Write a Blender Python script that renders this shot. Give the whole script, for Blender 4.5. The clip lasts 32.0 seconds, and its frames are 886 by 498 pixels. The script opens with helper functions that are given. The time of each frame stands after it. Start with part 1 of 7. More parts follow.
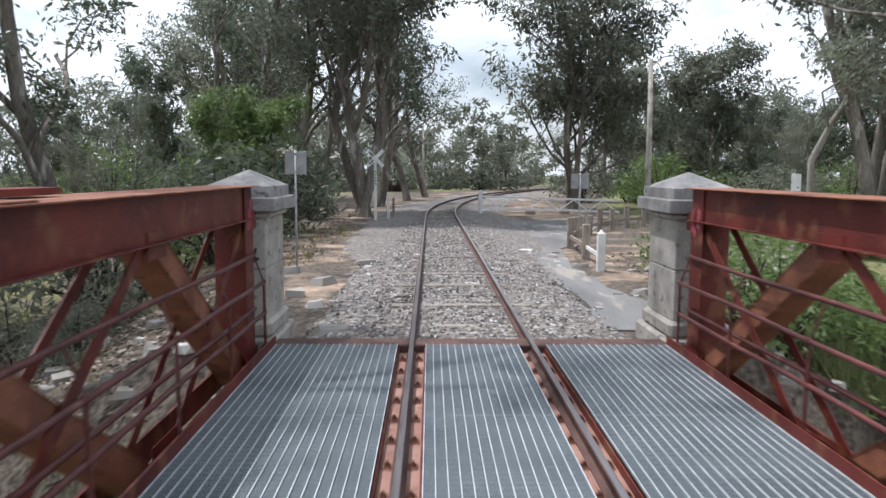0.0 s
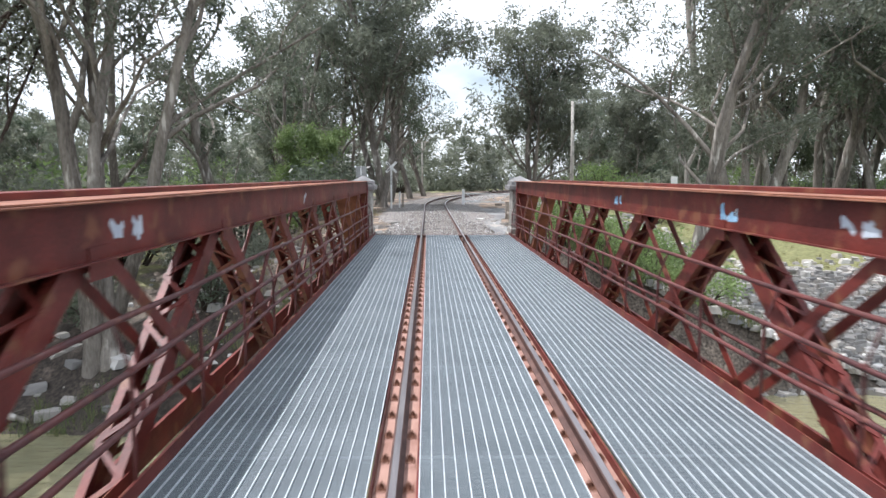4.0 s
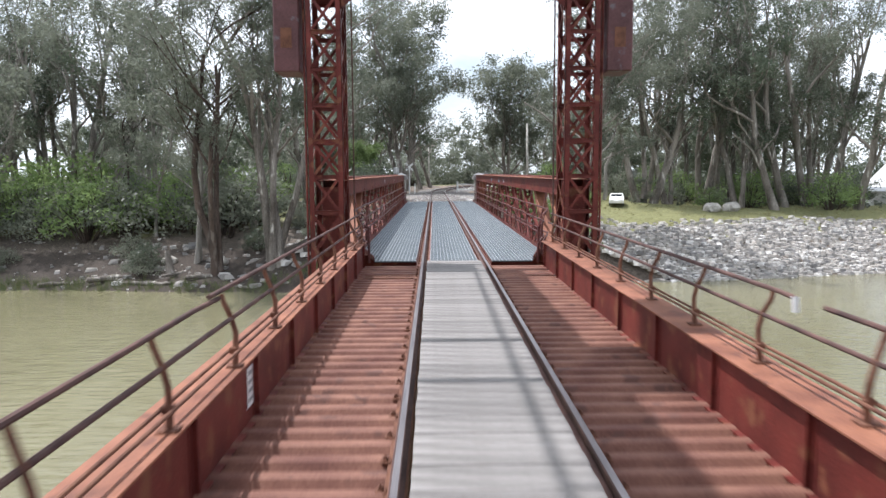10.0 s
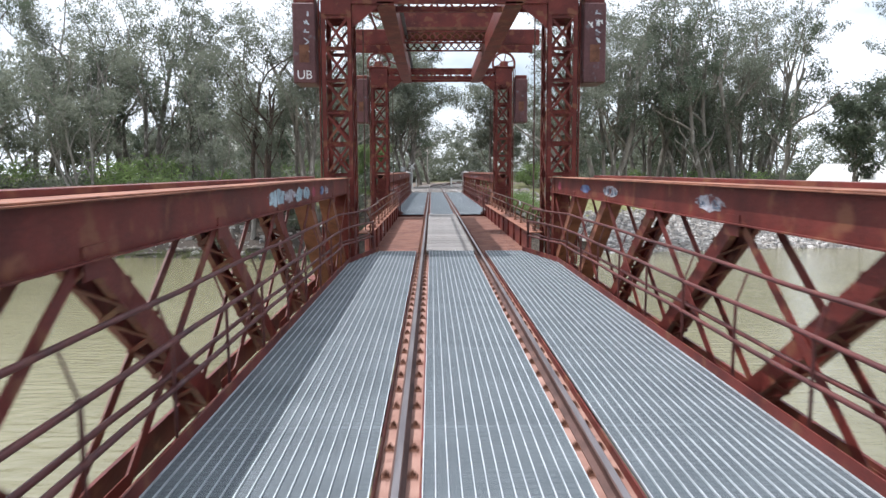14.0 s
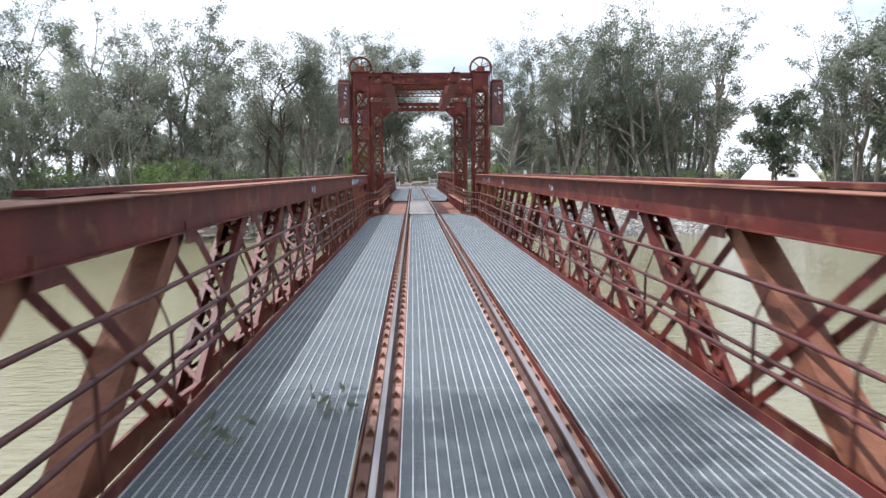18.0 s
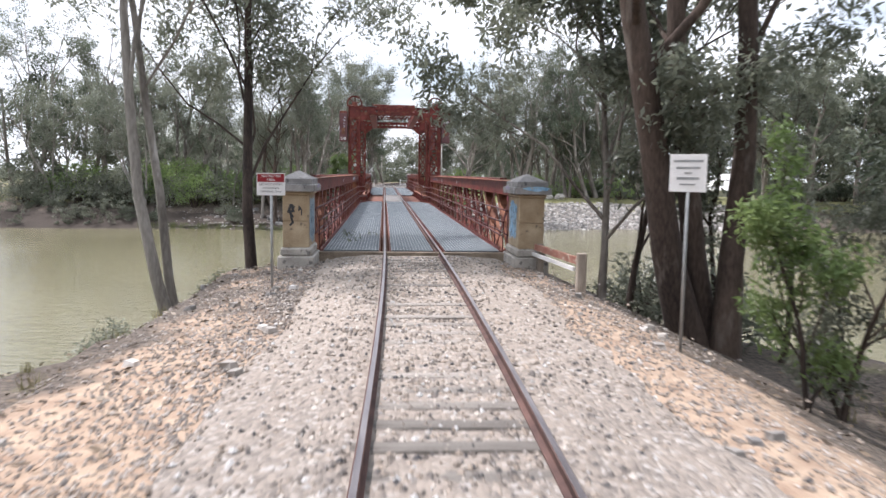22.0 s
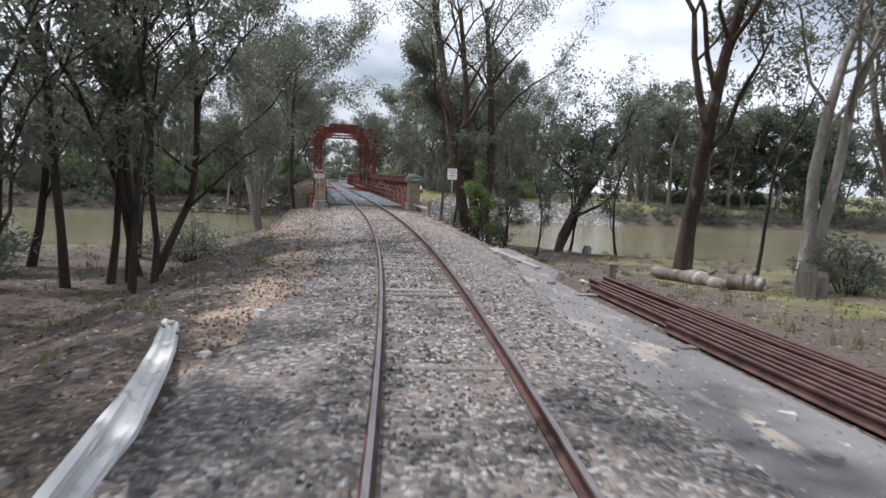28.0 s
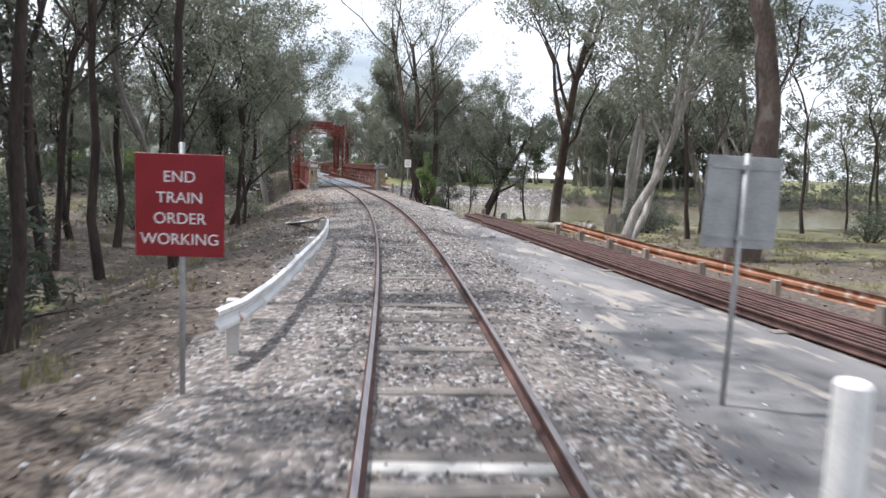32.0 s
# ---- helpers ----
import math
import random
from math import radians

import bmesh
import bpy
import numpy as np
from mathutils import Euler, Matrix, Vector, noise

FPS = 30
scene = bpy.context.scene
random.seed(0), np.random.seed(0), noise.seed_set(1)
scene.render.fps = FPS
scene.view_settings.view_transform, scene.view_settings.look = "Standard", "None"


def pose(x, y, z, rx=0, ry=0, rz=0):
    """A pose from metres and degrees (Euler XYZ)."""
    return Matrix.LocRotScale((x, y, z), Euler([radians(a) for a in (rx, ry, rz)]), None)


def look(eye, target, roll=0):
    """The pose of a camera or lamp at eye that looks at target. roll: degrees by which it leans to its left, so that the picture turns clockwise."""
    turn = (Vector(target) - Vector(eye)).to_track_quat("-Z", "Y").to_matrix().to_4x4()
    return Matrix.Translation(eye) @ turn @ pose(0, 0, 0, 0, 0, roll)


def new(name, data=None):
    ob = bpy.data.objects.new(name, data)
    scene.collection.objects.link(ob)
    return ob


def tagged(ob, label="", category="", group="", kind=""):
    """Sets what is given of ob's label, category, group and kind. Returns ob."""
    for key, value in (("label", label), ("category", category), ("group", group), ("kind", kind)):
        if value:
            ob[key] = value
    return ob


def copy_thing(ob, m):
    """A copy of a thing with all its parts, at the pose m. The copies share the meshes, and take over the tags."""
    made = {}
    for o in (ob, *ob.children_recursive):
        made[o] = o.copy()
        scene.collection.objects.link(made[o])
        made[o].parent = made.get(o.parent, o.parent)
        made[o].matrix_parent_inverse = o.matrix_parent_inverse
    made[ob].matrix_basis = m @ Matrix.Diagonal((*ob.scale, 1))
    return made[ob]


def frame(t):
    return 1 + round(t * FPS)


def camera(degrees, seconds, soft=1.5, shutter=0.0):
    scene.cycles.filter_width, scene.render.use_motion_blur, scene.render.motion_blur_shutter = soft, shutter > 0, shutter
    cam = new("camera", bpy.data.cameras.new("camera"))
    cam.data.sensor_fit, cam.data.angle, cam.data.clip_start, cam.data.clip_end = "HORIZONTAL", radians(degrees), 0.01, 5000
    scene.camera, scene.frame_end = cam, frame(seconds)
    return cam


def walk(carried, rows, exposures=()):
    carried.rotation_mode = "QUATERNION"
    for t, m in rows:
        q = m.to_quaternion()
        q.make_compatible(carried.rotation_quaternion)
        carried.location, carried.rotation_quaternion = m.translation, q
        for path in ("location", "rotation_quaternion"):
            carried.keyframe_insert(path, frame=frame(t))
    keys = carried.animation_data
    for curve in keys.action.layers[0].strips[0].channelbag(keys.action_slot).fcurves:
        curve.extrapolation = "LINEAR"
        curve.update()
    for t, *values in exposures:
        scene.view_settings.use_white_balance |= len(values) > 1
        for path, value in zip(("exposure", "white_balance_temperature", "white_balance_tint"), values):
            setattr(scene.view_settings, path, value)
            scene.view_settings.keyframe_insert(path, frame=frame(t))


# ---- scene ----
cam = camera(62.0, 32.0, soft=1.5, shutter=0.5)

PATH = [
    (0, (-0.587, -10.000, 2.329), (-0.410, -0.055, 1.293), 0.33),
    (1, (-0.568, -14.792, 2.324), (-0.411, -4.845, 1.304), 0.32),
    (2, (-0.551, -19.719, 2.321), (-0.386, -9.771, 1.314), 0.26),
    (3, (-0.554, -24.729, 2.319), (-0.358, -14.780, 1.332), 0.15),
    (3.5, (-0.559, -27.256, 2.317), (-0.353, -17.306, 1.339), 0.11),
    (5.5, (-0.588, -37.493, 2.308), (-0.414, -27.543, 1.330), 0.04),
    (6, (-0.587, -40.102, 2.307), (-0.420, -30.153, 1.311), 0.07),
    (7, (-0.569, -45.346, 2.309), (-0.393, -35.399, 1.294), 0.14),
    (8, (-0.557, -50.558, 2.311), (-0.406, -40.611, 1.293), 0.06),
    (9, (-0.558, -55.875, 2.311), (-0.441, -45.929, 1.282), -0.19),
    (10, (-0.526, -61.290, 2.314), (-0.407, -51.344, 1.287), -0.28),
    (11, (-0.502, -66.681, 2.321), (-0.372, -56.733, 1.312), -0.20),
    (12, (-0.529, -71.911, 2.329), (-0.382, -61.962, 1.323), -0.12),
    (13, (-0.555, -76.998, 2.328), (-0.409, -67.052, 1.295), -0.10),
    (14, (-0.556, -82.000, 2.322), (-0.406, -72.057, 1.269), -0.20),
    (14.5, (-0.554, -84.428, 2.320), (-0.408, -74.485, 1.264), -0.26),
    (16.5, (-0.501, -93.822, 2.315), (-0.271, -83.881, 1.256), -0.44),
    (17, (-0.493, -96.305, 2.317), (-0.201, -86.365, 1.258), -0.45),
    (18, (-0.515, -101.399, 2.328), (-0.114, -91.463, 1.278), -0.38),
    (19, (-0.564, -106.533, 2.342), (-0.093, -96.597, 1.317), -0.22),
    (19.5, (-0.605, -109.062, 2.343), (-0.097, -99.126, 1.328), -0.13),
    (20, (-0.651, -111.641, 2.339), (-0.101, -101.707, 1.331), -0.01),
    (20.5, (-0.694, -114.162, 2.327), (-0.092, -104.232, 1.313), 0.18),
    (21, (-0.750, -116.793, 2.315), (-0.098, -106.867, 1.294), 0.41),
    (21.5, (-0.808, -119.424, 2.309), (-0.083, -109.502, 1.295), 0.67),
    (22, (-0.879, -122.150, 2.307), (-0.074, -112.234, 1.297), 0.88),
    (22.5, (-0.979, -124.874, 2.306), (-0.094, -114.964, 1.294), 1.02),
    (23, (-1.184, -127.401, 2.327), (-0.211, -117.502, 1.300), 1.25),
    (23.5, (-1.405, -129.894, 2.309), (-0.349, -120.002, 1.289), 1.57),
    (24, (-1.574, -132.693, 2.283), (-0.449, -122.806, 1.287), 1.80),
    (24.5, (-1.756, -135.518, 2.269), (-0.554, -125.638, 1.299), 2.04),
    (25, (-1.956, -138.491, 2.250), (-0.678, -128.621, 1.278), 2.26),
    (25.5, (-2.187, -141.374, 2.216), (-0.831, -131.512, 1.262), 2.45),
    (27.5, (-3.456, -151.077, 2.230), (-1.780, -141.266, 1.258), 2.53),
    (28, (-3.714, -153.481, 2.212), (-1.976, -143.681, 1.236), 2.48),
    (28.5, (-3.981, -155.762, 2.215), (-2.177, -145.975, 1.234), 2.44),
    (29, (-4.302, -158.226, 2.213), (-2.436, -148.451, 1.231), 2.49),
    (29.5, (-4.667, -160.728, 2.217), (-2.740, -150.964, 1.232), 2.53),
    (30, (-5.049, -163.400, 2.213), (-3.070, -153.653, 1.177), 2.53),
    (30.5, (-5.394, -165.798, 2.231), (-3.354, -156.066, 1.171), 2.44),
    (31, (-5.786, -168.262, 2.235), (-3.694, -158.543, 1.152), 2.29),
    (31.5, (-6.182, -170.780, 2.245), (-4.041, -161.073, 1.148), 2.11),
    (32, (-6.579, -173.462, 2.265), (-4.391, -163.768, 1.148), 1.94),
]
walk(cam, [(t, look(eye, target, roll)) for t, eye, target, roll in PATH],
     [(0, 0.32, 6250, 10), (1.2, 0.27, 6250, 10), (2, 0.47, 6250, 10), (3, 0.67, 6250, 10), (6, 0.79, 6250, 10), (7, 0.64, 6250, 10),
      (8, 0.54, 6250, 10), (9, 0.79, 6250, 10), (10, 0.69, 6250, 10), (11, 0.49, 6250, 10), (13, 0.64, 6250, 10), (17, 0.54, 6250, 10),
      (18, 0.69, 6250, 10), (19, 0.64, 6250, 10), (20.5, 0.89, 6250, 10), (22, 0.7, 6400, 14), (23, 0.5, 6400, 14), (25, 0.3, 6400, 14),
      (28, 0.07, 6280, 12), (30, 0.05, 6280, 12), (31, 0.17, 6280, 12), (32, 0.52, 6280, 12)])

# ------------------------------------------------------------ light
SUN_DIR = Vector((-0.40, 0.22, 1.0)).normalized()
world = bpy.data.worlds.new("world")
scene.world = world
world.use_nodes = True
wn, wl = world.node_tree.nodes, world.node_tree.links
sky = wn.new("ShaderNodeTexSky")
sky.sky_type, sky.sun_disc = "NISHITA", False
sky.sun_elevation = math.asin(SUN_DIR.z)
sky.sun_rotation = math.atan2(SUN_DIR.x, SUN_DIR.y)
sky.air_density, sky.dust_density = 1.0, 2.0
w_co = wn.new("ShaderNodeTexCoord")
w_map = wn.new("ShaderNodeMapping")
w_map.inputs["Scale"].default_value = (1.0, 1.0, 2.2)
w_noise = wn.new("ShaderNodeTexNoise")
w_noise.inputs["Scale"].default_value, w_noise.inputs["Detail"].default_value = 2.3, 7.0
w_ramp = wn.new("ShaderNodeValToRGB")
w_ramp.color_ramp.elements[0].position, w_ramp.color_ramp.elements[1].position = 0.34, 0.52
w_mix = wn.new("ShaderNodeMixRGB")
w_mix.inputs["Color2"].default_value = (10.6, 11.2, 12.2, 1)
wl.new(w_co.outputs["Generated"], w_map.inputs["Vector"])
wl.new(w_map.outputs["Vector"], w_noise.inputs["Vector"])
wl.new(w_noise.outputs["Fac"], w_ramp.inputs["Fac"])
wl.new(w_ramp.outputs["Color"], w_mix.inputs["Fac"])
wl.new(sky.outputs["Color"], w_mix.inputs["Color1"])
wl.new(w_mix.outputs["Color"], wn["Background"].inputs["Color"])
wn["Background"].inputs["Strength"].default_value = 0.090
sun = new("sun", bpy.data.lights.new("sun", "SUN"))
sun.data.energy, sun.data.angle, sun.data.color = 3.4, radians(0.9), (1.0, 0.955, 0.95)
sun.matrix_world = look(SUN_DIR * 100, (0, 0, 0))

# ------------------------------------------------------------ materials
def material(name, c1, c2, rough=0.7, metal=0.0, scale=3.0, bump=0.3, fine=40.0, c3=None, spot=0.62, stretch=(1, 1, 1), vary=0.0, transl=0.0, spec=0.5, bscale=1.0):
    """Two scales of colour variation, patches of a third colour and relief."""
    m = bpy.data.materials.new(name)
    m.use_nodes = True
    n, l = m.node_tree.nodes, m.node_tree.links
    b = n["Principled BSDF"]
    co = n.new("ShaderNodeTexCoord")
    mp = n.new("ShaderNodeMapping")
    mp.inputs["Scale"].default_value = stretch
    l.new(co.outputs["Object"], mp.inputs["Vector"])
    big = n.new("ShaderNodeTexNoise")
    big.inputs["Scale"].default_value, big.inputs["Detail"].default_value = scale, 5.0
    small = n.new("ShaderNodeTexNoise")
    small.inputs["Scale"].default_value, small.inputs["Detail"].default_value = fine, 3.0
    l.new(mp.outputs["Vector"], big.inputs["Vector"])
    l.new(mp.outputs["Vector"], small.inputs["Vector"])
    add = n.new("ShaderNodeMath")
    add.operation = "MULTIPLY_ADD"
    l.new(small.outputs["Fac"], add.inputs[0])
    add.inputs[1].default_value = 0.5
    l.new(big.outputs["Fac"], add.inputs[2])
    ramp = n.new("ShaderNodeValToRGB")
    ramp.color_ramp.elements[0].position, ramp.color_ramp.elements[1].position = 0.55, 0.95
    ramp.color_ramp.elements[0].color, ramp.color_ramp.elements[1].color = (*c1, 1), (*c2, 1)
    l.new(add.outputs[0], ramp.inputs["Fac"])
    out = ramp.outputs["Color"]
    if c3:
        patch = n.new("ShaderNodeTexNoise")
        patch.inputs["Scale"].default_value, patch.inputs["Detail"].default_value = scale * 2.3, 8.0
        l.new(mp.outputs["Vector"], patch.inputs["Vector"])
        pr = n.new("ShaderNodeValToRGB")
        pr.color_ramp.elements[0].position, pr.color_ramp.elements[1].position = spot, spot + 0.08
        l.new(patch.outputs["Fac"], pr.inputs["Fac"])
        mix = n.new("ShaderNodeMixRGB")
        l.new(pr.outputs["Color"], mix.inputs["Fac"])
        l.new(out, mix.inputs["Color1"])
        mix.inputs["Color2"].default_value = (*c3, 1)
        out = mix.outputs["Color"]
    if vary:
        info = n.new("ShaderNodeObjectInfo")
        hsv = n.new("ShaderNodeHueSaturation")
        mr = n.new("ShaderNodeMapRange")
        mr.inputs["To Min"].default_value, mr.inputs["To Max"].default_value = 1 - vary, 1 + vary
        l.new(info.outputs["Random"], mr.inputs["Value"])
        l.new(mr.outputs["Result"], hsv.inputs["Value"])
        l.new(out, hsv.inputs["Color"])
        out = hsv.outputs["Color"]
    l.new(out, b.inputs["Base Color"])
    b.inputs["Roughness"].default_value, b.inputs["Metallic"].default_value = rough, metal
    b.inputs["Specular IOR Level"].default_value = spec
    if bump:
        bp = n.new("ShaderNodeBump")
        bp.inputs["Strength"].default_value, bp.inputs["Distance"].default_value = bump, 0.02 * bscale
        l.new(add.outputs[0], bp.inputs["Height"])
        l.new(bp.outputs["Normal"], b.inputs["Normal"])
    if transl:
        t = n.new("ShaderNodeBsdfTranslucent")
        l.new(out, t.inputs["Color"])
        ms = n.new("ShaderNodeMixShader")
        ms.inputs["Fac"].default_value = transl
        l.new(b.outputs["BSDF"], ms.inputs[1])
        l.new(t.outputs["BSDF"], ms.inputs[2])
        l.new(ms.outputs["Shader"], n["Material Output"].inputs["Surface"])
    return m


RED = material("red_oxide_paint", (0.072, 0.013, 0.011), (0.185, 0.036, 0.027), 0.52, 0.0, 1.3, 0.45, 30, (0.19, 0.072, 0.040), 0.555, spec=0.35)
MAROON = material("maroon_pipe_paint", (0.055, 0.015, 0.015), (0.140, 0.038, 0.033), 0.55, 0.0, 2.0, 0.4, 30, (0.17, 0.065, 0.045), 0.60)
WEIGHT = material("dull_maroon_paint", (0.070, 0.025, 0.027), (0.140, 0.056, 0.058), 0.6, 0.0, 1.5, 0.3, 30, (0.14, 0.12, 0.13), 0.60)
RED_DUSTY = material("weathered_red_paint", (0.15, 0.050, 0.028), (0.33, 0.135, 0.075), 0.7, 0.0, 2.0, 0.4, 40, (0.14, 0.05, 0.03), 0.60)
RUST = material("rust", (0.09, 0.035, 0.022), (0.22, 0.10, 0.06), 0.85, 0.1, 4.0, 0.5, 60)
PLATE = material("rail_bed_plate", (0.24, 0.12, 0.09), (0.40, 0.24, 0.19), 0.8, 0.0, 3.0, 0.4, 50, (0.15, 0.07, 0.05), 0.6)
RAIL_TOP = material("worn_rail_steel", (0.18, 0.16, 0.17), (0.34, 0.31, 0.31), 0.32, 0.8, 2.0, 0.1, 40, stretch=(8, 0.5, 8))
RAIL_SIDE = material("rusty_rail_side", (0.060, 0.034, 0.031), (0.155, 0.085, 0.070), 0.8, 0.2, 3.0, 0.3, 50)
# solid grating sheet: the shade in its openings is put into the dark colour
GRATE_SHADED = material("shaded_grating", (0.060, 0.075, 0.085), (0.115, 0.138, 0.150), 0.5, 0.2, 0.5, 0.4, 90, (0.16, 0.185, 0.195), 0.66, stretch=(1, 2.5, 1))
GRATE_ROD = material("grating_cross_rod", (0.24, 0.28, 0.30), (0.38, 0.42, 0.44), 0.5, 0.2, 1.0, 0.2, 40)
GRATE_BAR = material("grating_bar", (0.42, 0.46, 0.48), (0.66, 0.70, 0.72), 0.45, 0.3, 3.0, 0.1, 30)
CORRUGATED = material("rusty_corrugated_deck", (0.13, 0.050, 0.036), (0.26, 0.125, 0.085), 0.75, 0.1, 1.6, 0.3, 40, (0.13, 0.06, 0.045), 0.58)
PLANK = material("grey_deck_timber", (0.140, 0.130, 0.121), (0.285, 0.270, 0.255), 0.85, 0.0, 1.5, 0.5, 30, (0.22, 0.20, 0.18), 0.64, stretch=(0.6, 5, 5), vary=0.18)
STONE = material("weathered_stone", (0.30, 0.28, 0.25), (0.52, 0.49, 0.44), 0.9, 0.0, 2.5, 0.7, 35, (0.16, 0.15, 0.14), 0.60)
STONE_TAN = material("tan_sandstone", (0.32, 0.235, 0.145), (0.50, 0.40, 0.27), 0.9, 0.0, 2.2, 0.6, 35, (0.15, 0.12, 0.09), 0.62)
STONE_CAP = material("grey_cap_stone", (0.20, 0.195, 0.19), (0.40, 0.385, 0.37), 0.9, 0.0, 2.5, 0.7, 35, (0.10, 0.10, 0.10), 0.60)
BLUE_PAINT = material("blue_graffiti", (0.16, 0.32, 0.48), (0.34, 0.55, 0.72), 0.7, 0.0, 5.0, 0.2, 40, (0.40, 0.42, 0.42), 0.58)
WHITE_PAINT = material("white_paint", (0.62, 0.62, 0.60), (0.82, 0.82, 0.80), 0.6, 0.0, 2.5, 0.15, 40, (0.45, 0.36, 0.28), 0.68)
CHIPPED_WHITE = material("chipped_white_paint", (0.58, 0.58, 0.57), (0.80, 0.80, 0.79), 0.6, 0.0, 1.6, 0.2, 40, (0.40, 0.20, 0.11), 0.63)
SLEEPER = material("weathered_sleeper", (0.13, 0.115, 0.10), (0.30, 0.275, 0.245), 0.9, 0.0, 2.0, 0.6, 40, stretch=(0.7, 6, 6), vary=0.35)
TIMBER_SILL = material("dusty_sill", (0.15, 0.115, 0.085), (0.34, 0.275, 0.205), 0.9, 0.0, 2.0, 0.6, 40)
ASPHALT = material("worn_asphalt", (0.115, 0.114, 0.114), (0.235, 0.230, 0.225), 0.88, 0.0, 0.9, 0.7, 60, (0.33, 0.30, 0.26), 0.56, stretch=(1.2, 0.3, 1))
CONCRETE = material("pale_concrete", (0.40, 0.39, 0.36), (0.60, 0.58, 0.54), 0.85, 0.0, 2.0, 0.3, 40, (0.25, 0.24, 0.22), 0.64)
WORN_CONCRETE = material("dusty_concrete", (0.24, 0.22, 0.19), (0.42, 0.39, 0.34), 0.9, 0.0, 2.0, 0.4, 40, (0.20, 0.18, 0.15), 0.60)
GREY_METAL = material("dull_grey_metal", (0.26, 0.27, 0.27), (0.40, 0.41, 0.41), 0.5, 0.4, 3.0, 0.1, 30)
SIGN_RED = material("sign_red", (0.20, 0.006, 0.012), (0.27, 0.012, 0.017), 0.5, 0.0, 2.0, 0.05, 30)
SIGN_WHITE = material("sign_white", (0.70, 0.70, 0.69), (0.80, 0.80, 0.79), 0.5, 0.0, 2.0, 0.05, 30)
SIGN_BLACK = material("sign_black", (0.03, 0.03, 0.03), (0.07, 0.07, 0.07), 0.5, 0.0, 2.0, 0.05, 30)
TIMBER = material("weathered_post_timber", (0.17, 0.14, 0.11), (0.36, 0.31, 0.26), 0.9, 0.0, 2.0, 0.6, 40, stretch=(5, 5, 0.7), vary=0.2)
FADED_RED = material("faded_red_paint", (0.26, 0.10, 0.07), (0.42, 0.23, 0.17), 0.9, 0.0, 2.0, 0.4, 40, (0.48, 0.40, 0.32), 0.56)
RUST_ORANGE = material("orange_rusty_steel", (0.24, 0.085, 0.04), (0.45, 0.24, 0.15), 0.85, 0.0, 1.2, 0.4, 40, (0.55, 0.46, 0.38), 0.60)
BLACK_PAINT = material("black_graffiti", (0.02, 0.02, 0.025), (0.05, 0.05, 0.05), 0.6, 0.0, 5.0, 0.1, 40)
PALE_PAINT = material("pale_graffiti", (0.42, 0.46, 0.52), (0.62, 0.66, 0.70), 0.6, 0.0, 5.0, 0.1, 40)
LIGHT_BLUE = material("light_blue_graffiti", (0.20, 0.34, 0.46), (0.42, 0.55, 0.64), 0.6, 0.0, 5.0, 0.1, 40)
PALE_BLUE = material("faded_blue_graffiti", (0.22, 0.31, 0.38), (0.38, 0.48, 0.54), 0.8, 0.0, 4.0, 0.3, 40, (0.36, 0.30, 0.22), 0.60)
PURPLE_PAINT = material("purple_graffiti", (0.22, 0.19, 0.30), (0.34, 0.31, 0.40), 0.8, 0.0, 6.0, 0.2, 40, (0.32, 0.31, 0.30), 0.56)
SLATE_PAINT = material("slate_graffiti", (0.08, 0.11, 0.15), (0.16, 0.20, 0.25), 0.8, 0.0, 5.0, 0.1, 40)
WORN_BLUE = material("worn_pale_blue_spray", (0.20, 0.30, 0.36), (0.46, 0.58, 0.62), 0.7, 0.0, 3.0, 0.2, 30, (0.13, 0.030, 0.025), 0.53)
WORN_DEEP = material("worn_deep_blue_spray", (0.055, 0.085, 0.22), (0.20, 0.27, 0.40), 0.7, 0.0, 3.0, 0.2, 30, (0.13, 0.030, 0.025), 0.53)
WORN_PALE = material("worn_grey_spray", (0.25, 0.23, 0.25), (0.50, 0.50, 0.54), 0.7, 0.0, 3.0, 0.2, 30, (0.13, 0.030, 0.025), 0.52)
WORN_PINK = material("worn_pink_spray", (0.26, 0.03, 0.06), (0.42, 0.10, 0.14), 0.7, 0.0, 3.0, 0.2, 30, (0.13, 0.030, 0.025), 0.56)
PINK_PAINT = material("pink_graffiti", (0.30, 0.045, 0.075), (0.45, 0.12, 0.16), 0.6, 0.0, 5.0, 0.1, 40)
WATER = material("river_water", (0.172, 0.160, 0.092), (0.228, 0.212, 0.130), 0.07, 0.0, 0.05, 0.0, 1.0, spec=0.5)
BARK_PALE = material("pale_smooth_bark", (0.15, 0.135, 0.115), (0.37, 0.345, 0.31), 0.9, 0.0, 1.1, 0.6, 14, (0.50, 0.475, 0.44), 0.60, stretch=(1, 1, 0.25), bscale=2)
BARK = material("smooth_grey_bark", (0.075, 0.062, 0.05), (0.29, 0.26, 0.225), 0.9, 0.0, 1.1, 0.7, 14, (0.50, 0.47, 0.42), 0.60, stretch=(1, 1, 0.25), bscale=2)
BARK_RED = material("red_brown_bark", (0.026, 0.018, 0.015), (0.125, 0.090, 0.070), 0.95, 0.0, 0.7, 0.9, 16, (0.19, 0.160, 0.135), 0.58, stretch=(1, 1, 0.3), bscale=3)
BARK_DARK = material("dark_rough_bark", (0.024, 0.018, 0.015), (0.095, 0.070, 0.056), 0.95, 0.0, 2.0, 0.9, 20, stretch=(1, 1, 0.2), bscale=3)
LEAF = material("gum_leaf", (0.132, 0.148, 0.108), (0.255, 0.275, 0.212), 0.40, 0.0, 0.35, 0.0, 3.0, vary=0.22, transl=0.55)
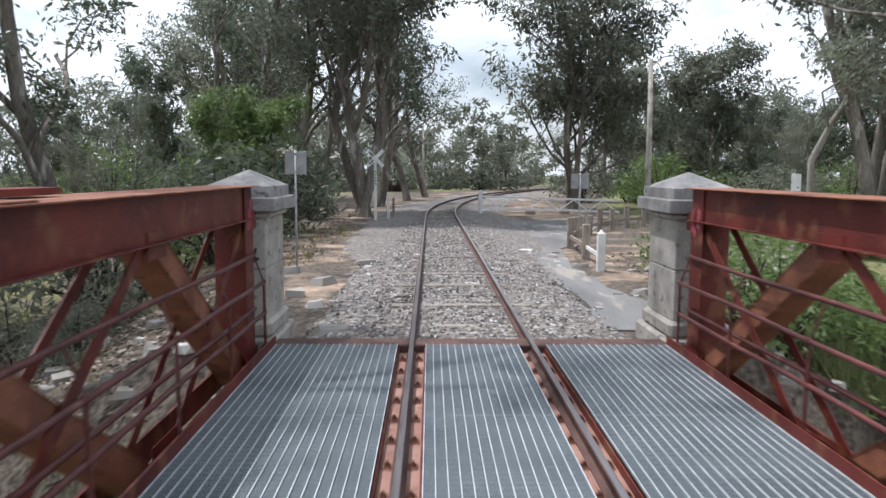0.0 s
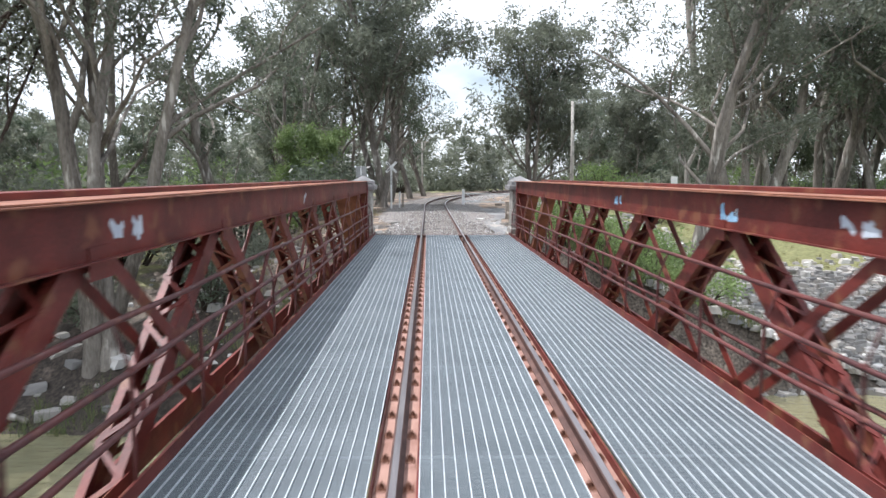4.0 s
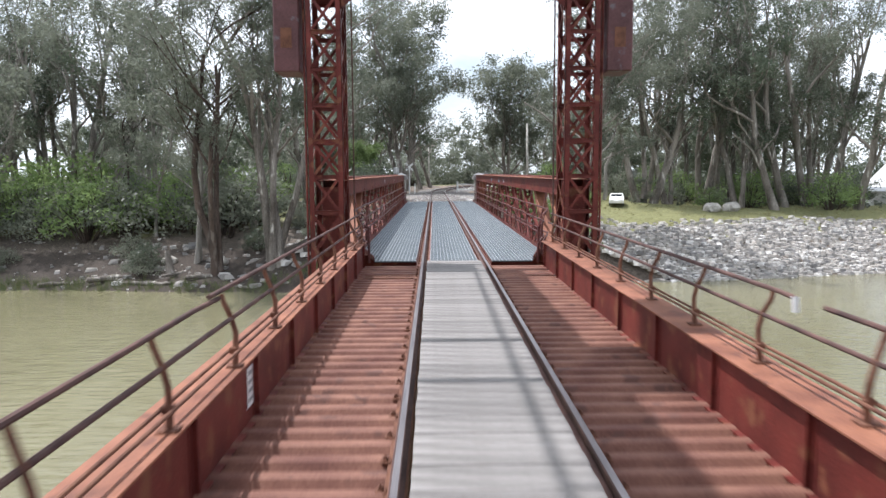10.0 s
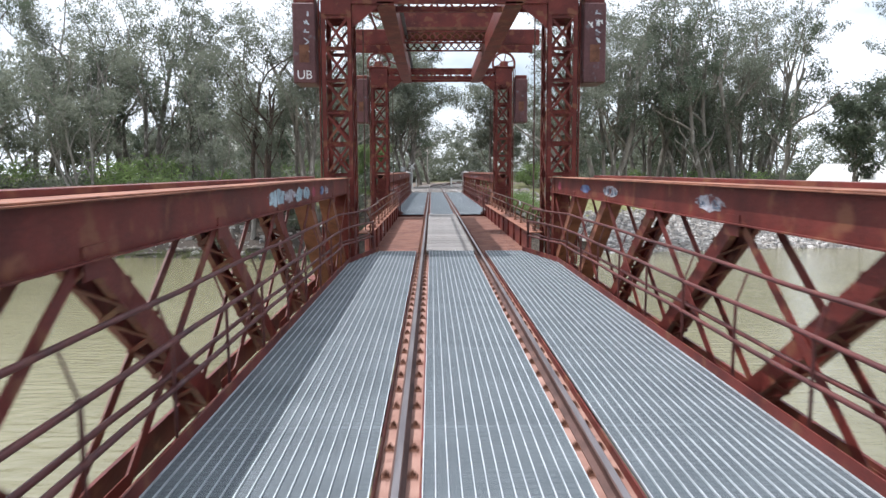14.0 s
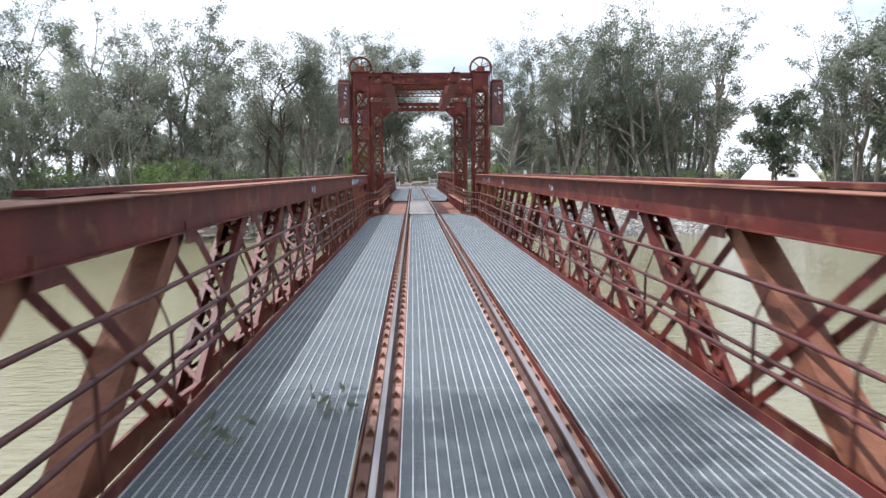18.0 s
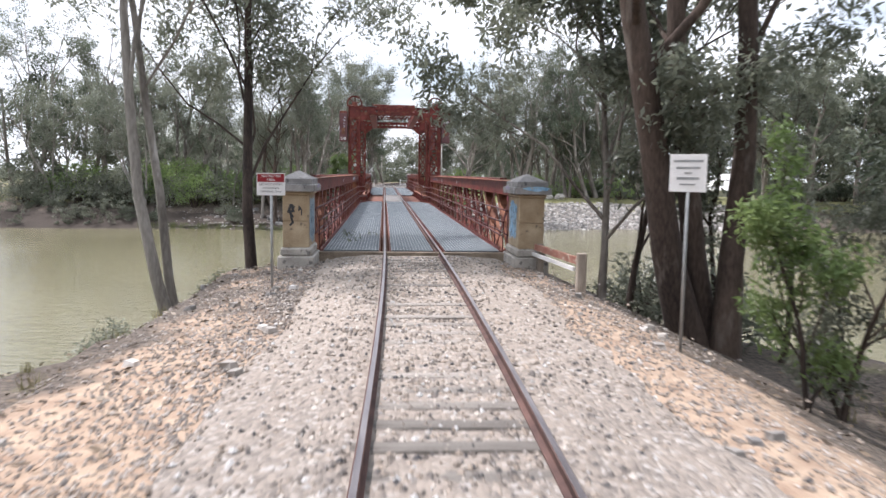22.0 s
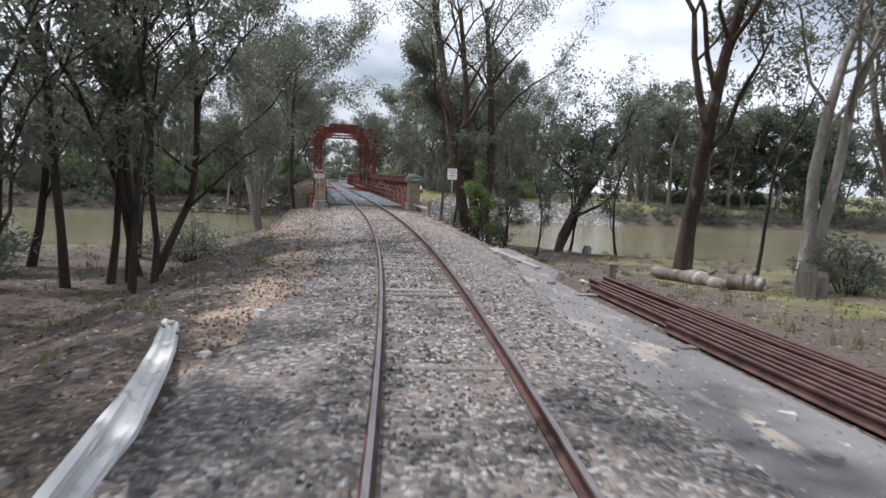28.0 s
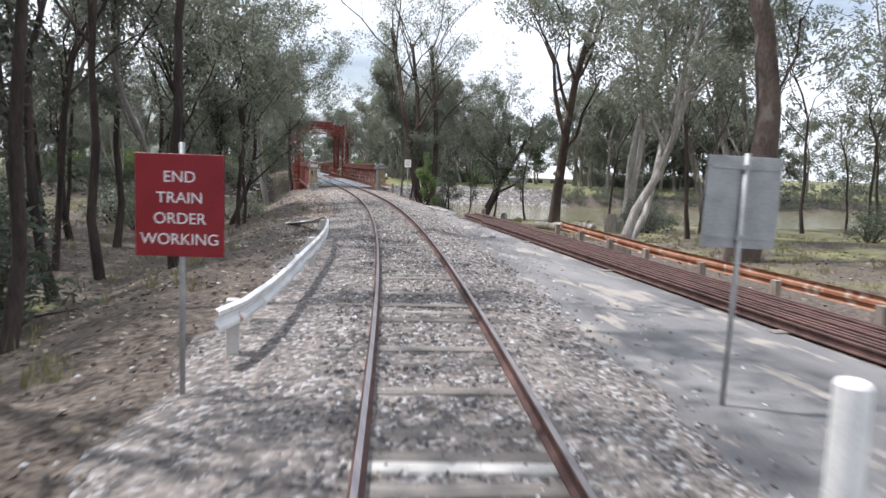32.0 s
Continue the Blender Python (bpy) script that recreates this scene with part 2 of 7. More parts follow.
LEAF_DARK = material("dark_gum_leaf", (0.070, 0.090, 0.060), (0.142, 0.170, 0.115), 0.42, 0.0, 0.35, 0.0, 3.0, vary=0.2, transl=0.45)
LEAF_BRIGHT = material("fresh_green_leaf", (0.130, 0.200, 0.066), (0.26, 0.345, 0.135), 0.55, 0.0, 0.5, 0.0, 3.0, vary=0.2, transl=0.5)


def ground_material():
    """Bare earth, leaf litter, grass and shade-darkened bank earth mixed by noise and by the lie of the land."""
    m = bpy.data.materials.new("earth_and_litter")
    m.use_nodes = True
    n, l = m.node_tree.nodes, m.node_tree.links
    b = n["Principled BSDF"]
    co = n.new("ShaderNodeTexCoord")

    def noise_of(scale, detail=6.0):
        k = n.new("ShaderNodeTexNoise")
        k.inputs["Scale"].default_value, k.inputs["Detail"].default_value = scale, detail
        l.new(co.outputs["Object"], k.inputs["Vector"])
        return k.outputs["Fac"]

    def ramp_of(fac, a, c, ca, cc):
        r = n.new("ShaderNodeValToRGB")
        r.color_ramp.elements[0].position, r.color_ramp.elements[1].position = a, c
        r.color_ramp.elements[0].color, r.color_ramp.elements[1].color = (*ca, 1), (*cc, 1)
        l.new(fac, r.inputs["Fac"])
        return r.outputs["Color"]

    def mixed(fac, a, c):
        k = n.new("ShaderNodeMixRGB")
        l.new(fac, k.inputs["Fac"])
        l.new(a, k.inputs["Color1"])
        l.new(c, k.inputs["Color2"])
        return k.outputs["Color"]

    earth = ramp_of(noise_of(3.0), 0.3, 0.7, (0.285, 0.196, 0.138), (0.48, 0.370, 0.272))
    litter = ramp_of(noise_of(9.0, 8.0), 0.35, 0.68, (0.042, 0.032, 0.025), (0.185, 0.152, 0.120))
    # dark brown bank earth, with the shade of the trees put into its colour
    shaded_earth = ramp_of(noise_of(7.0, 8.0), 0.35, 0.68, (0.022, 0.017, 0.013), (0.082, 0.064, 0.050))
    grass = ramp_of(noise_of(5.0, 8.0), 0.3, 0.7, (0.095, 0.105, 0.038), (0.255, 0.245, 0.110))
    attr = n.new("ShaderNodeVertexColor")
    attr.layer_name = "cover"
    sep = n.new("ShaderNodeSeparateColor")
    l.new(attr.outputs["Color"], sep.inputs["Color"])

    def edge(channel, scale):
        a = n.new("ShaderNodeMath")
        a.operation = "MULTIPLY_ADD"
        l.new(noise_of(scale), a.inputs[0])
        a.inputs[1].default_value = 1.3
        s = n.new("ShaderNodeMath")
        s.operation = "SUBTRACT"
        l.new(sep.outputs[channel], s.inputs[0])
        s.inputs[1].default_value = 0.65
        l.new(s.outputs[0], a.inputs[2])
        return ramp_of(a.outputs[0], 0.42, 0.60, (0, 0, 0), (1, 1, 1))

    col = mixed(edge("Red", 0.55), litter, earth)
    col = mixed(edge("Green", 0.35), col, grass)
    col = mixed(edge("Blue", 0.8), col, shaded_earth)
    l.new(col, b.inputs["Base Color"])
    b.inputs["Roughness"].default_value = 0.95
    bp = n.new("ShaderNodeBump")
    bp.inputs["Strength"].default_value, bp.inputs["Distance"].default_value = 0.8, 0.05
    l.new(noise_of(14.0, 8.0), bp.inputs["Height"])
    l.new(bp.outputs["Normal"], b.inputs["Normal"])
    return m


GROUND = ground_material()


def ripple(m):
    n, l = m.node_tree.nodes, m.node_tree.links
    co = n.new("ShaderNodeTexCoord")
    k = n.new("ShaderNodeTexNoise")
    k.inputs["Scale"].default_value, k.inputs["Detail"].default_value = 1.8, 5.0
    mp = n.new("ShaderNodeMapping")
    mp.inputs["Scale"].default_value = (0.45, 1.5, 1.0)
    l.new(co.outputs["Object"], mp.inputs["Vector"])
    l.new(mp.outputs["Vector"], k.inputs["Vector"])
    bp = n.new("ShaderNodeBump")
    bp.inputs["Strength"].default_value, bp.inputs["Distance"].default_value = 1.0, 0.07
    l.new(k.outputs["Fac"], bp.inputs["Height"])
    l.new(bp.outputs["Normal"], n["Principled BSDF"].inputs["Normal"])


ripple(WATER)


# ------------------------------------------------------------ mesh helpers
class Geo:
    """Collects vertices and faces for one mesh."""

    def __init__(self):
        self.v, self.f = [], []

    def add(self, verts, faces):
        k = len(self.v)
        self.v += [tuple(p) for p in verts]
        self.f += [tuple(i + k for i in q) for q in faces]
        return self

    def box(self, x0, y0, z0, x1, y1, z1, c=0.0):
        """A box; c cuts its upright and lengthwise edges."""
        if x0 > x1: x0, x1 = x1, x0
        if y0 > y1: y0, y1 = y1, y0
        if z0 > z1: z0, z1 = z1, z0
        if not c:
            p = [(x0, y0, z0), (x1, y0, z0), (x1, y1, z0), (x0, y1, z0), (x0, y0, z1), (x1, y0, z1), (x1, y1, z1), (x0, y1, z1)]
            return self.add(p, [(3, 2, 1, 0), (4, 5, 6, 7), (0, 1, 5, 4), (1, 2, 6, 5), (2, 3, 7, 6), (3, 0, 4, 7)])
        p = []
        for z, k in ((z0, c), (z0 + c, 0), (z1 - c, 0), (z1, c)):
            e = c + k * 0.6
            p += [(x0 + e, y0 + k, z), (x1 - e, y0 + k, z), (x1 - k, y0 + e, z), (x1 - k, y1 - e, z), (x1 - e, y1 - k, z), (x0 + e, y1 - k, z), (x0 + k, y1 - e, z), (x0 + k, y0 + e, z)]
        f = [tuple(range(7, -1, -1)), tuple(range(24, 32))]
        for r in range(3):
            for i in range(8):
                j = (i + 1) % 8
                f.append((r * 8 + i, r * 8 + j, r * 8 + 8 + j, r * 8 + 8 + i))
        return self.add(p, f)

    def beam(self, a, b, w, h, side=(1, 0, 0)):
        """A bar from a to b, w wide along side, h deep across it."""
        a, b = Vector(a), Vector(b)
        d = (b - a).normalized()
        s = Vector(side)
        s = (s - d * s.dot(d)).normalized()
        u = d.cross(s)
        p = [q + s * (i * w / 2) + u * (j * h / 2) for q in (a, b) for i, j in ((-1, -1), (1, -1), (1, 1), (-1, 1))]
        return self.add(p, [(3, 2, 1, 0), (4, 5, 6, 7), (0, 1, 5, 4), (1, 2, 6, 5), (2, 3, 7, 6), (3, 0, 4, 7)])

    def tube(self, pts, radii, n=8, cap=True):
        pts = [Vector(p) for p in pts]
        if not hasattr(radii, "__len__"):
            radii = [radii] * len(pts)
        k = len(self.v)
        d0 = (pts[1] - pts[0]).normalized()
        s = d0.orthogonal().normalized()
        for i, p in enumerate(pts):
            d = (pts[min(i + 1, len(pts) - 1)] - pts[max(i - 1, 0)]).normalized()
            s = (s - d * s.dot(d)).normalized()
            u = d.cross(s)
            for j in range(n):
                a = 2 * math.pi * j / n
                self.v.append(tuple(p + (s * math.cos(a) + u * math.sin(a)) * radii[i]))
        for i in range(len(pts) - 1):
            for j in range(n):
                q = (j + 1) % n
                self.f.append((k + i * n + j, k + i * n + q, k + i * n + n + q, k + i * n + n + j))
        if cap:
            self.f.append(tuple(k + j for j in range(n - 1, -1, -1)))
            self.f.append(tuple(k + (len(pts) - 1) * n + j for j in range(n)))
        return self

    def sweep(self, profile, frames):
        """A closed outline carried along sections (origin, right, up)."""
        k, n = len(self.v), len(profile)
        for o, r, u in frames:
            for a, b in profile:
                self.v.append(tuple(Vector(o) + Vector(r) * a + Vector(u) * b))
        for i in range(len(frames) - 1):
            for j in range(n):
                q = (j + 1) % n
                self.f.append((k + i * n + j, k + i * n + q, k + i * n + n + q, k + i * n + n + j))
        self.f.append(tuple(k + j for j in range(n - 1, -1, -1)))
        self.f.append(tuple(k + (len(frames) - 1) * n + j for j in range(n)))
        return self

    def mesh(self, name, mat, smooth=False):
        me = bpy.data.meshes.new(name)
        me.from_pydata(self.v, [], self.f)
        me.materials.append(mat)
        if smooth:
            me.polygons.foreach_set("use_smooth", [True] * len(me.polygons))
        me.update()
        return me


def part(name, geo, mat, parent, label="", smooth=False, at=None):
    me = geo if isinstance(geo, bpy.types.Mesh) else geo.mesh(name, mat, smooth)
    ob = new(name, me)
    ob.parent = parent
    if at is not None:
        ob.matrix_basis = at
    return tagged(ob, label)


def thing(name, label, category, at=(0, 0, 0), turn=0.0, group="", kind=""):
    ob = new(name)
    ob.matrix_basis = pose(*at, 0, 0, turn)
    return tagged(ob, label, category, group, kind)


def solo(name, geo, mat, label, category, at=(0, 0, 0), turn=0.0, group="", kind="", smooth=False):
    ob = new(name, geo.mesh(name, mat, smooth))
    ob.matrix_basis = pose(*at, 0, 0, turn)
    return tagged(ob, label, category, group, kind)


# ------------------------------------------------------------ the lie of the land
L_A, L_B, L_S = -41.6, -60.2, -99.6      # ends of the north span, lift span and south span
WATER_Z = -7.0
rng = random.Random(7)


def centre(y):
    """Track centre line: straight over the bridge, curving away on both banks."""
    s = max(0.0, -(y + 95.9))
    s2 = min(s, 95.0)
    x = -0.00023988 * s2 ** 2 + -1.8083e-05 * s2 ** 3 + 1.0761e-07 * s2 ** 4
    if s > s2:
        x += (-0.00047977 * s2 + -5.425e-05 * s2 ** 2 + 4.3042e-07 * s2 ** 3) * (s - s2)
    n = max(0.0, y - 29.0)
    return x + 0.0034 * n ** 2 if n < 70 else x + 0.0034 * 4900 + 0.476 * (n - 70)


def heading(y):
    return (centre(y + 0.1) - centre(y - 0.1)) / 0.2


def track_frame(y, side=0.0, z=0.0):
    k = heading(y)
    q = math.sqrt(1 + k * k)
    r = Vector((1 / q, -k / q, 0))
    return Vector((centre(y), y, z)) + r * side, r, Vector((0, 0, 1))


def smooth_step(a, b, x):
    t = min(1.0, max(0.0, (x - a) / (b - a)))
    return t * t * (3 - 2 * t)


def north_edge(x):
    return -2.6 + 4.2 * smooth_step(-6, 15, x) + 0.10 * min(30.0, max(0.0, x - 15)) + 0.9 * math.sin(x * 0.17 + 1)


def south_edge(x):
    return -95.0 - 12.0 * smooth_step(6, 30, x) - 13.0 * smooth_step(-7.0, -11.5, x) + 0.7 * math.sin(x * 0.3)


def land(x, y):
    """Height of the ground."""
    n = noise.noise(Vector((x * 0.12, y * 0.12, 0))) * 0.35 + noise.noise(Vector((x * 0.5, y * 0.5, 3))) * 0.12
    k = heading(y)
    side = (x - centre(y)) / math.sqrt(1 + k * k)
    d = abs(side)
    if y > -60:
        e = y - north_edge(x)
        if e < 0:
            return WATER_Z - 1.4 if e < -6 else WATER_Z + 0.23 * e
        right = WATER_Z + 3.8 * min(1.0, e / 12) + 0.8 * smooth_step(12, 26, e)
        left = WATER_Z + 4.1 * min(1.0, e / 13) + 1.6 * smooth_step(13, 45, e)
        z = left + (right - left) * smooth_step(-6, 6, x) + n * smooth_step(0, 6, e)
        z += (-0.32 - z) * smooth_step(16, 42, y) * smooth_step(44, 14, d)
        flat = 4.3 + (9.0 * smooth_step(3, 20, y) if side > 0 else 5.0 * smooth_step(5, 26, y))
        bank = -0.30 - max(0.0, d - flat) * 0.42 + n * 0.25 * smooth_step(flat, flat + 2, d)
        if y < 0.8:
            bank -= (0.8 - y) * 0.7
        return max(z, bank)
    e = south_edge(x) - y
    if e < 0:
        return WATER_Z - 1.4 if e < -6 else WATER_Z + 0.23 * e
    plain = -1.95 if side < 0 else -2.5 + 1.7 * smooth_step(-112, -150, y)
    z = WATER_Z + (plain - WATER_Z) * smooth_step(-0.5, 6.0, e) + n * 0.6 * smooth_step(0, 4, e)
    if side < 0:
        bank = -0.30 - max(0.0, d - 3.0) * 0.12 - max(0.0, d - 5.3) * (0.26 + 0.42 * smooth_step(-121, -112, y))
        flat = 3.0
    else:
        flat = 3.3 + 0.9 * smooth_step(-124, -132, y) + 3.4 * smooth_step(-134, -160, y)
        bank = -0.30 - max(0.0, d - flat) * 0.42
    bank += n * 0.25 * smooth_step(flat, flat + 2, d)
    if y > L_S - 0.8:
        bank -= (y - L_S + 0.8) * 0.75
    return bank if d < flat and y < L_S else max(z, bank)


def axis(a, b, breaks):
    """Grid lines from a to b with finer steps inside the breaks (from, to, step)."""
    out, p = [], a
    while p < b:
        out.append(p)
        st = 24.0
        for lo, hi, k in breaks:
            if lo <= p < hi:
                st = min(st, k)
        p += st
    return out + [b]


def build_ground():
    xs = axis(-900, 900, [(-200, 200, 8), (-60, 60, 2.0), (-20, 20, 0.7)])
    ys = axis(-900, 900, [(-260, 160, 8), (-215, 60, 2.0), (-185, -90, 0.8), (-30, 30, 0.8)])
    g = Geo()
    cover = []
    for y in ys:
        for x in xs:
            g.v.append((x, y, land(x, y)))
            d = abs(x - centre(y))
            earth = smooth_step(7.5, 3.5, d) * (0.30 + 0.52 * smooth_step(-128, -119, y) * (1 - 0.5 * smooth_step(-114, -106, y))) if y < -80 else 0.45 * smooth_step(16, 6, d) * smooth_step(3, 8, y - north_edge(x))
            if y < -80 and x < centre(y):
                earth += 0.55 * math.exp(-((d - 3.1) / 0.75) ** 2) * smooth_step(-146, -140, y) * smooth_step(-118, -124, y)
            grass = 0.0
            if y > -50:
                grass = smooth_step(4, 14, y - north_edge(x)) * smooth_step(8, 16, d) * (1.0 if x > 0 else 0.55)
            elif d > 7:
                grass = 0.20 + 0.30 * smooth_step(8, 16, d) * (1 if x > centre(y) else 0.2)
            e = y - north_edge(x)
            # low left bank by the water, coloured darker in place of tree shade
            bank_shade = smooth_step(9.5, 5.5, e) * smooth_step(-6, -9, x) if y > -50 else 0.0
            cover.append((earth * (1 - bank_shade), grass * (1 - bank_shade), bank_shade, 1))
    w = len(xs)
    g.f = [(j * w + i, j * w + i + 1, j * w + w + i + 1, j * w + w + i) for j in range(len(ys) - 1) for i in range(w - 1)]
    ob = solo("ground", g, GROUND, "brown earth river banks with leaf litter and dry grass", "ground", kind="structure", smooth=True)
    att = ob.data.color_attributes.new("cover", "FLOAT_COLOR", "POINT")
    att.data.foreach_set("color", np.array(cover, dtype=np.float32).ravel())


build_ground()
w = Geo().add([(-900, -150, WATER_Z), (900, -150, WATER_Z), (900, 16, WATER_Z), (-900, 16, WATER_Z)], [(0, 1, 2, 3)])
solo("water", w, WATER, "muddy olive-green river water with small ripples", "river", kind="structure")

# ------------------------------------------------------------ rails and track
RAIL_PROFILE = [(-0.065, -0.155), (0.065, -0.155), (0.065, -0.142), (0.012, -0.125), (0.010, -0.045), (0.034, -0.034), (0.036, -0.008), (0.028, 0.0), (-0.028, 0.0), (-0.036, -0.008), (-0.034, -0.034), (-0.010, -0.045), (-0.012, -0.125), (-0.065, -0.142)]


def build_track():
    ys = [120 - i * 2.0 for i in range(53)] + [14.0, 0.0, L_A, L_B, L_S] + [-101 - i * 1.5 for i in range(70)]
    for s in (-1, 1):
        t = thing("rail", "long rusty steel rail with a worn shiny top", "rail", group="rails of the track")
        frames = [track_frame(y, s * 0.8325) for y in ys]
        part("rail_side", Geo().sweep(RAIL_PROFILE, frames), RAIL_SIDE, t)
        top = [(-0.029, 0.0), (0.029, 0.0), (0.026, 0.003), (-0.026, 0.003)]
        part("rail_head", Geo().sweep(top, frames), RAIL_TOP, t, "worn bare steel running surface")


build_track()

# ------------------------------------------------------------ the bridge
CUT = 2.8                                # length of the cut corners of the deck


def grate_panel(x0, x1, length, name, cut=0):
    """One deck grating: a solid dark bed for the shaded openings, with bearing bars along it and cross rods. cut: +1 or
    -1 trims its outer corner at that end.
    """
    bed = Geo()
    if cut:
        o, i = (x0, x1) if x0 < 0 else (x1, x0)
        c = o + (0.58 if o < 0 else -0.58)
        ya, yb = (0.006, length - 0.006) if cut > 0 else (length - 0.006, 0.006)
        ym = yb - cut * CUT
        p = [(o, ya), (o, ym), (c, yb), (i, yb), (i, ya)]
        bed.add([(x, y, -0.075) for x, y in p] + [(x, y, -0.045) for x, y in p], [(4, 3, 2, 1, 0), (5, 6, 7, 8, 9)] + [(k, (k + 1) % 5, (k + 1) % 5 + 5, k + 5) for k in range(5)])
    else:
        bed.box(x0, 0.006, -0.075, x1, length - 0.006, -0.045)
    bars = []
    n = max(2, round((x1 - x0) / 0.098))
    made = {}
    for i in range(n + 1):
        x = x0 + (x1 - x0) * i / n
        lo, hi = 0.004, length - 0.004
        if cut:
            back = CUT * max(0.0, abs(x) - 2.11) / 0.58
            lo, hi = (lo, hi - back) if cut > 0 else (lo + back, hi)
        key = (round(lo, 3), round(hi, 3))
        if key not in made:
            made[key] = Geo().box(-0.0045, lo, -0.05, 0.0045, hi, -0.028).mesh("bearing_bar", GRATE_BAR)
        bars.append((x, made[key]))
    rods = Geo()
    k = round(length / 0.1)
    for i in range(k + 1):
        y = 0.01 + (length - 0.02) * i / k
        xa, xb = x0, x1
        if cut:
            e = 0.58 * max(0.0, y - length + CUT if cut > 0 else CUT - y) / CUT
            xa, xb = (x0 + e, x1) if x0 < 0 else (x0, x1 - e)
        rods.box(xa, y - 0.004, -0.05, xb, y + 0.004, -0.041)
    return bed.mesh(name, GRATE_SHADED), bars, rods.mesh("mesh_infill", GRATE_ROD)


def stud_mesh():
    g = Geo()
    g.box(-0.045, -0.05, 0, 0.045, 0.05, 0.018, 0.004)
    g.tube([(0, 0, 0.015), (0, 0, 0.045)], 0.028, 6)
    g.tube([(0, 0, 0.045), (0, 0, 0.062)], 0.014, 6)
    return g.mesh("rail_fastener", RUST)


STUD = stud_mesh()


C_PROFILE = [(0.0, -0.12), (0.075, -0.12), (0.075, -0.108), (0.012, -0.108), (0.012, 0.108), (0.075, 0.108), (0.075, 0.12), (0.0, 0.12)]


def laced_diagonal(parent, a, b, x0, x1, solid):
    """A heavy strut: two channels joined by lacing, or plated over."""
    ax, bx = Vector(a), Vector(b)
    d = (bx - ax).normalized()
    up = d.cross(Vector((1, 0, 0))).normalized()
    first = None
    mat = RED_DUSTY if solid else RED
    for x, sg in ((x0, 1 if x1 > x0 else -1), (x1, -1 if x1 > x0 else 1)):
        o = Vector((x, 0, 0))
        g = Geo().sweep(C_PROFILE, [(p + o, Vector((sg, 0, 0)), up) for p in (ax, bx)])
        if first is None:
            first = part("strut", g, mat, parent)
        else:
            part("channel", g, mat, first)
    ln = (bx - ax).length
    if solid:
        for sd in (-1, 1):
            o = Vector(((x0 + x1) / 2, 0, 0)) + up * (sd * 0.127)
            part("cover_plate", Geo().beam(ax + o, bx + o, abs(x1 - x0) + 0.02, 0.01), mat, first)
    else:
        n = max(3, int(ln / 0.34))
        for i in range(n):
            p, q = ax + d * (ln * i / n), ax + d * (ln * (i + 1) / n)
            xa, xb = (x0, x1) if i % 2 else (x1, x0)
            for sd in (-1, 1):
                o = up * (sd * 0.127)
                e = Vector((xb - xa, 0, 0)) + q - p
                part("lacing_bar", Geo().beam(p + o + Vector((xa, 0, 0)), q + o + Vector((xb, 0, 0)), 0.055, 0.01, up.cross(e)), RED, first)
    return first


def rounded_plate(x0, x1, y0, y1, z0, z1, r, out):
    """An upright plate whose top corner towards out (+1 or -1 in y) is rounded."""
    ring = [(y0, z0), (y1, z0)] if out > 0 else [(y1, z0), (y0, z0)]
    e, o = (y1, y0) if out > 0 else (y0, y1)
    for k in range(7):
        a = math.pi / 2 * k / 6
        ring.append((e - out * r * (1 - math.cos(a)), z1 - r + r * math.sin(a)))
    ring.append((o, z1))
    n = len(ring)
    g = Geo().add([(x0, y, z) for y, z in ring] + [(x1, y, z) for y, z in ring], [tuple(range(n - 1, -1, -1)), tuple(range(n, 2 * n))] + [(k, (k + 1) % n, (k + 1) % n + n, k + n) for k in range(n)])
    return g


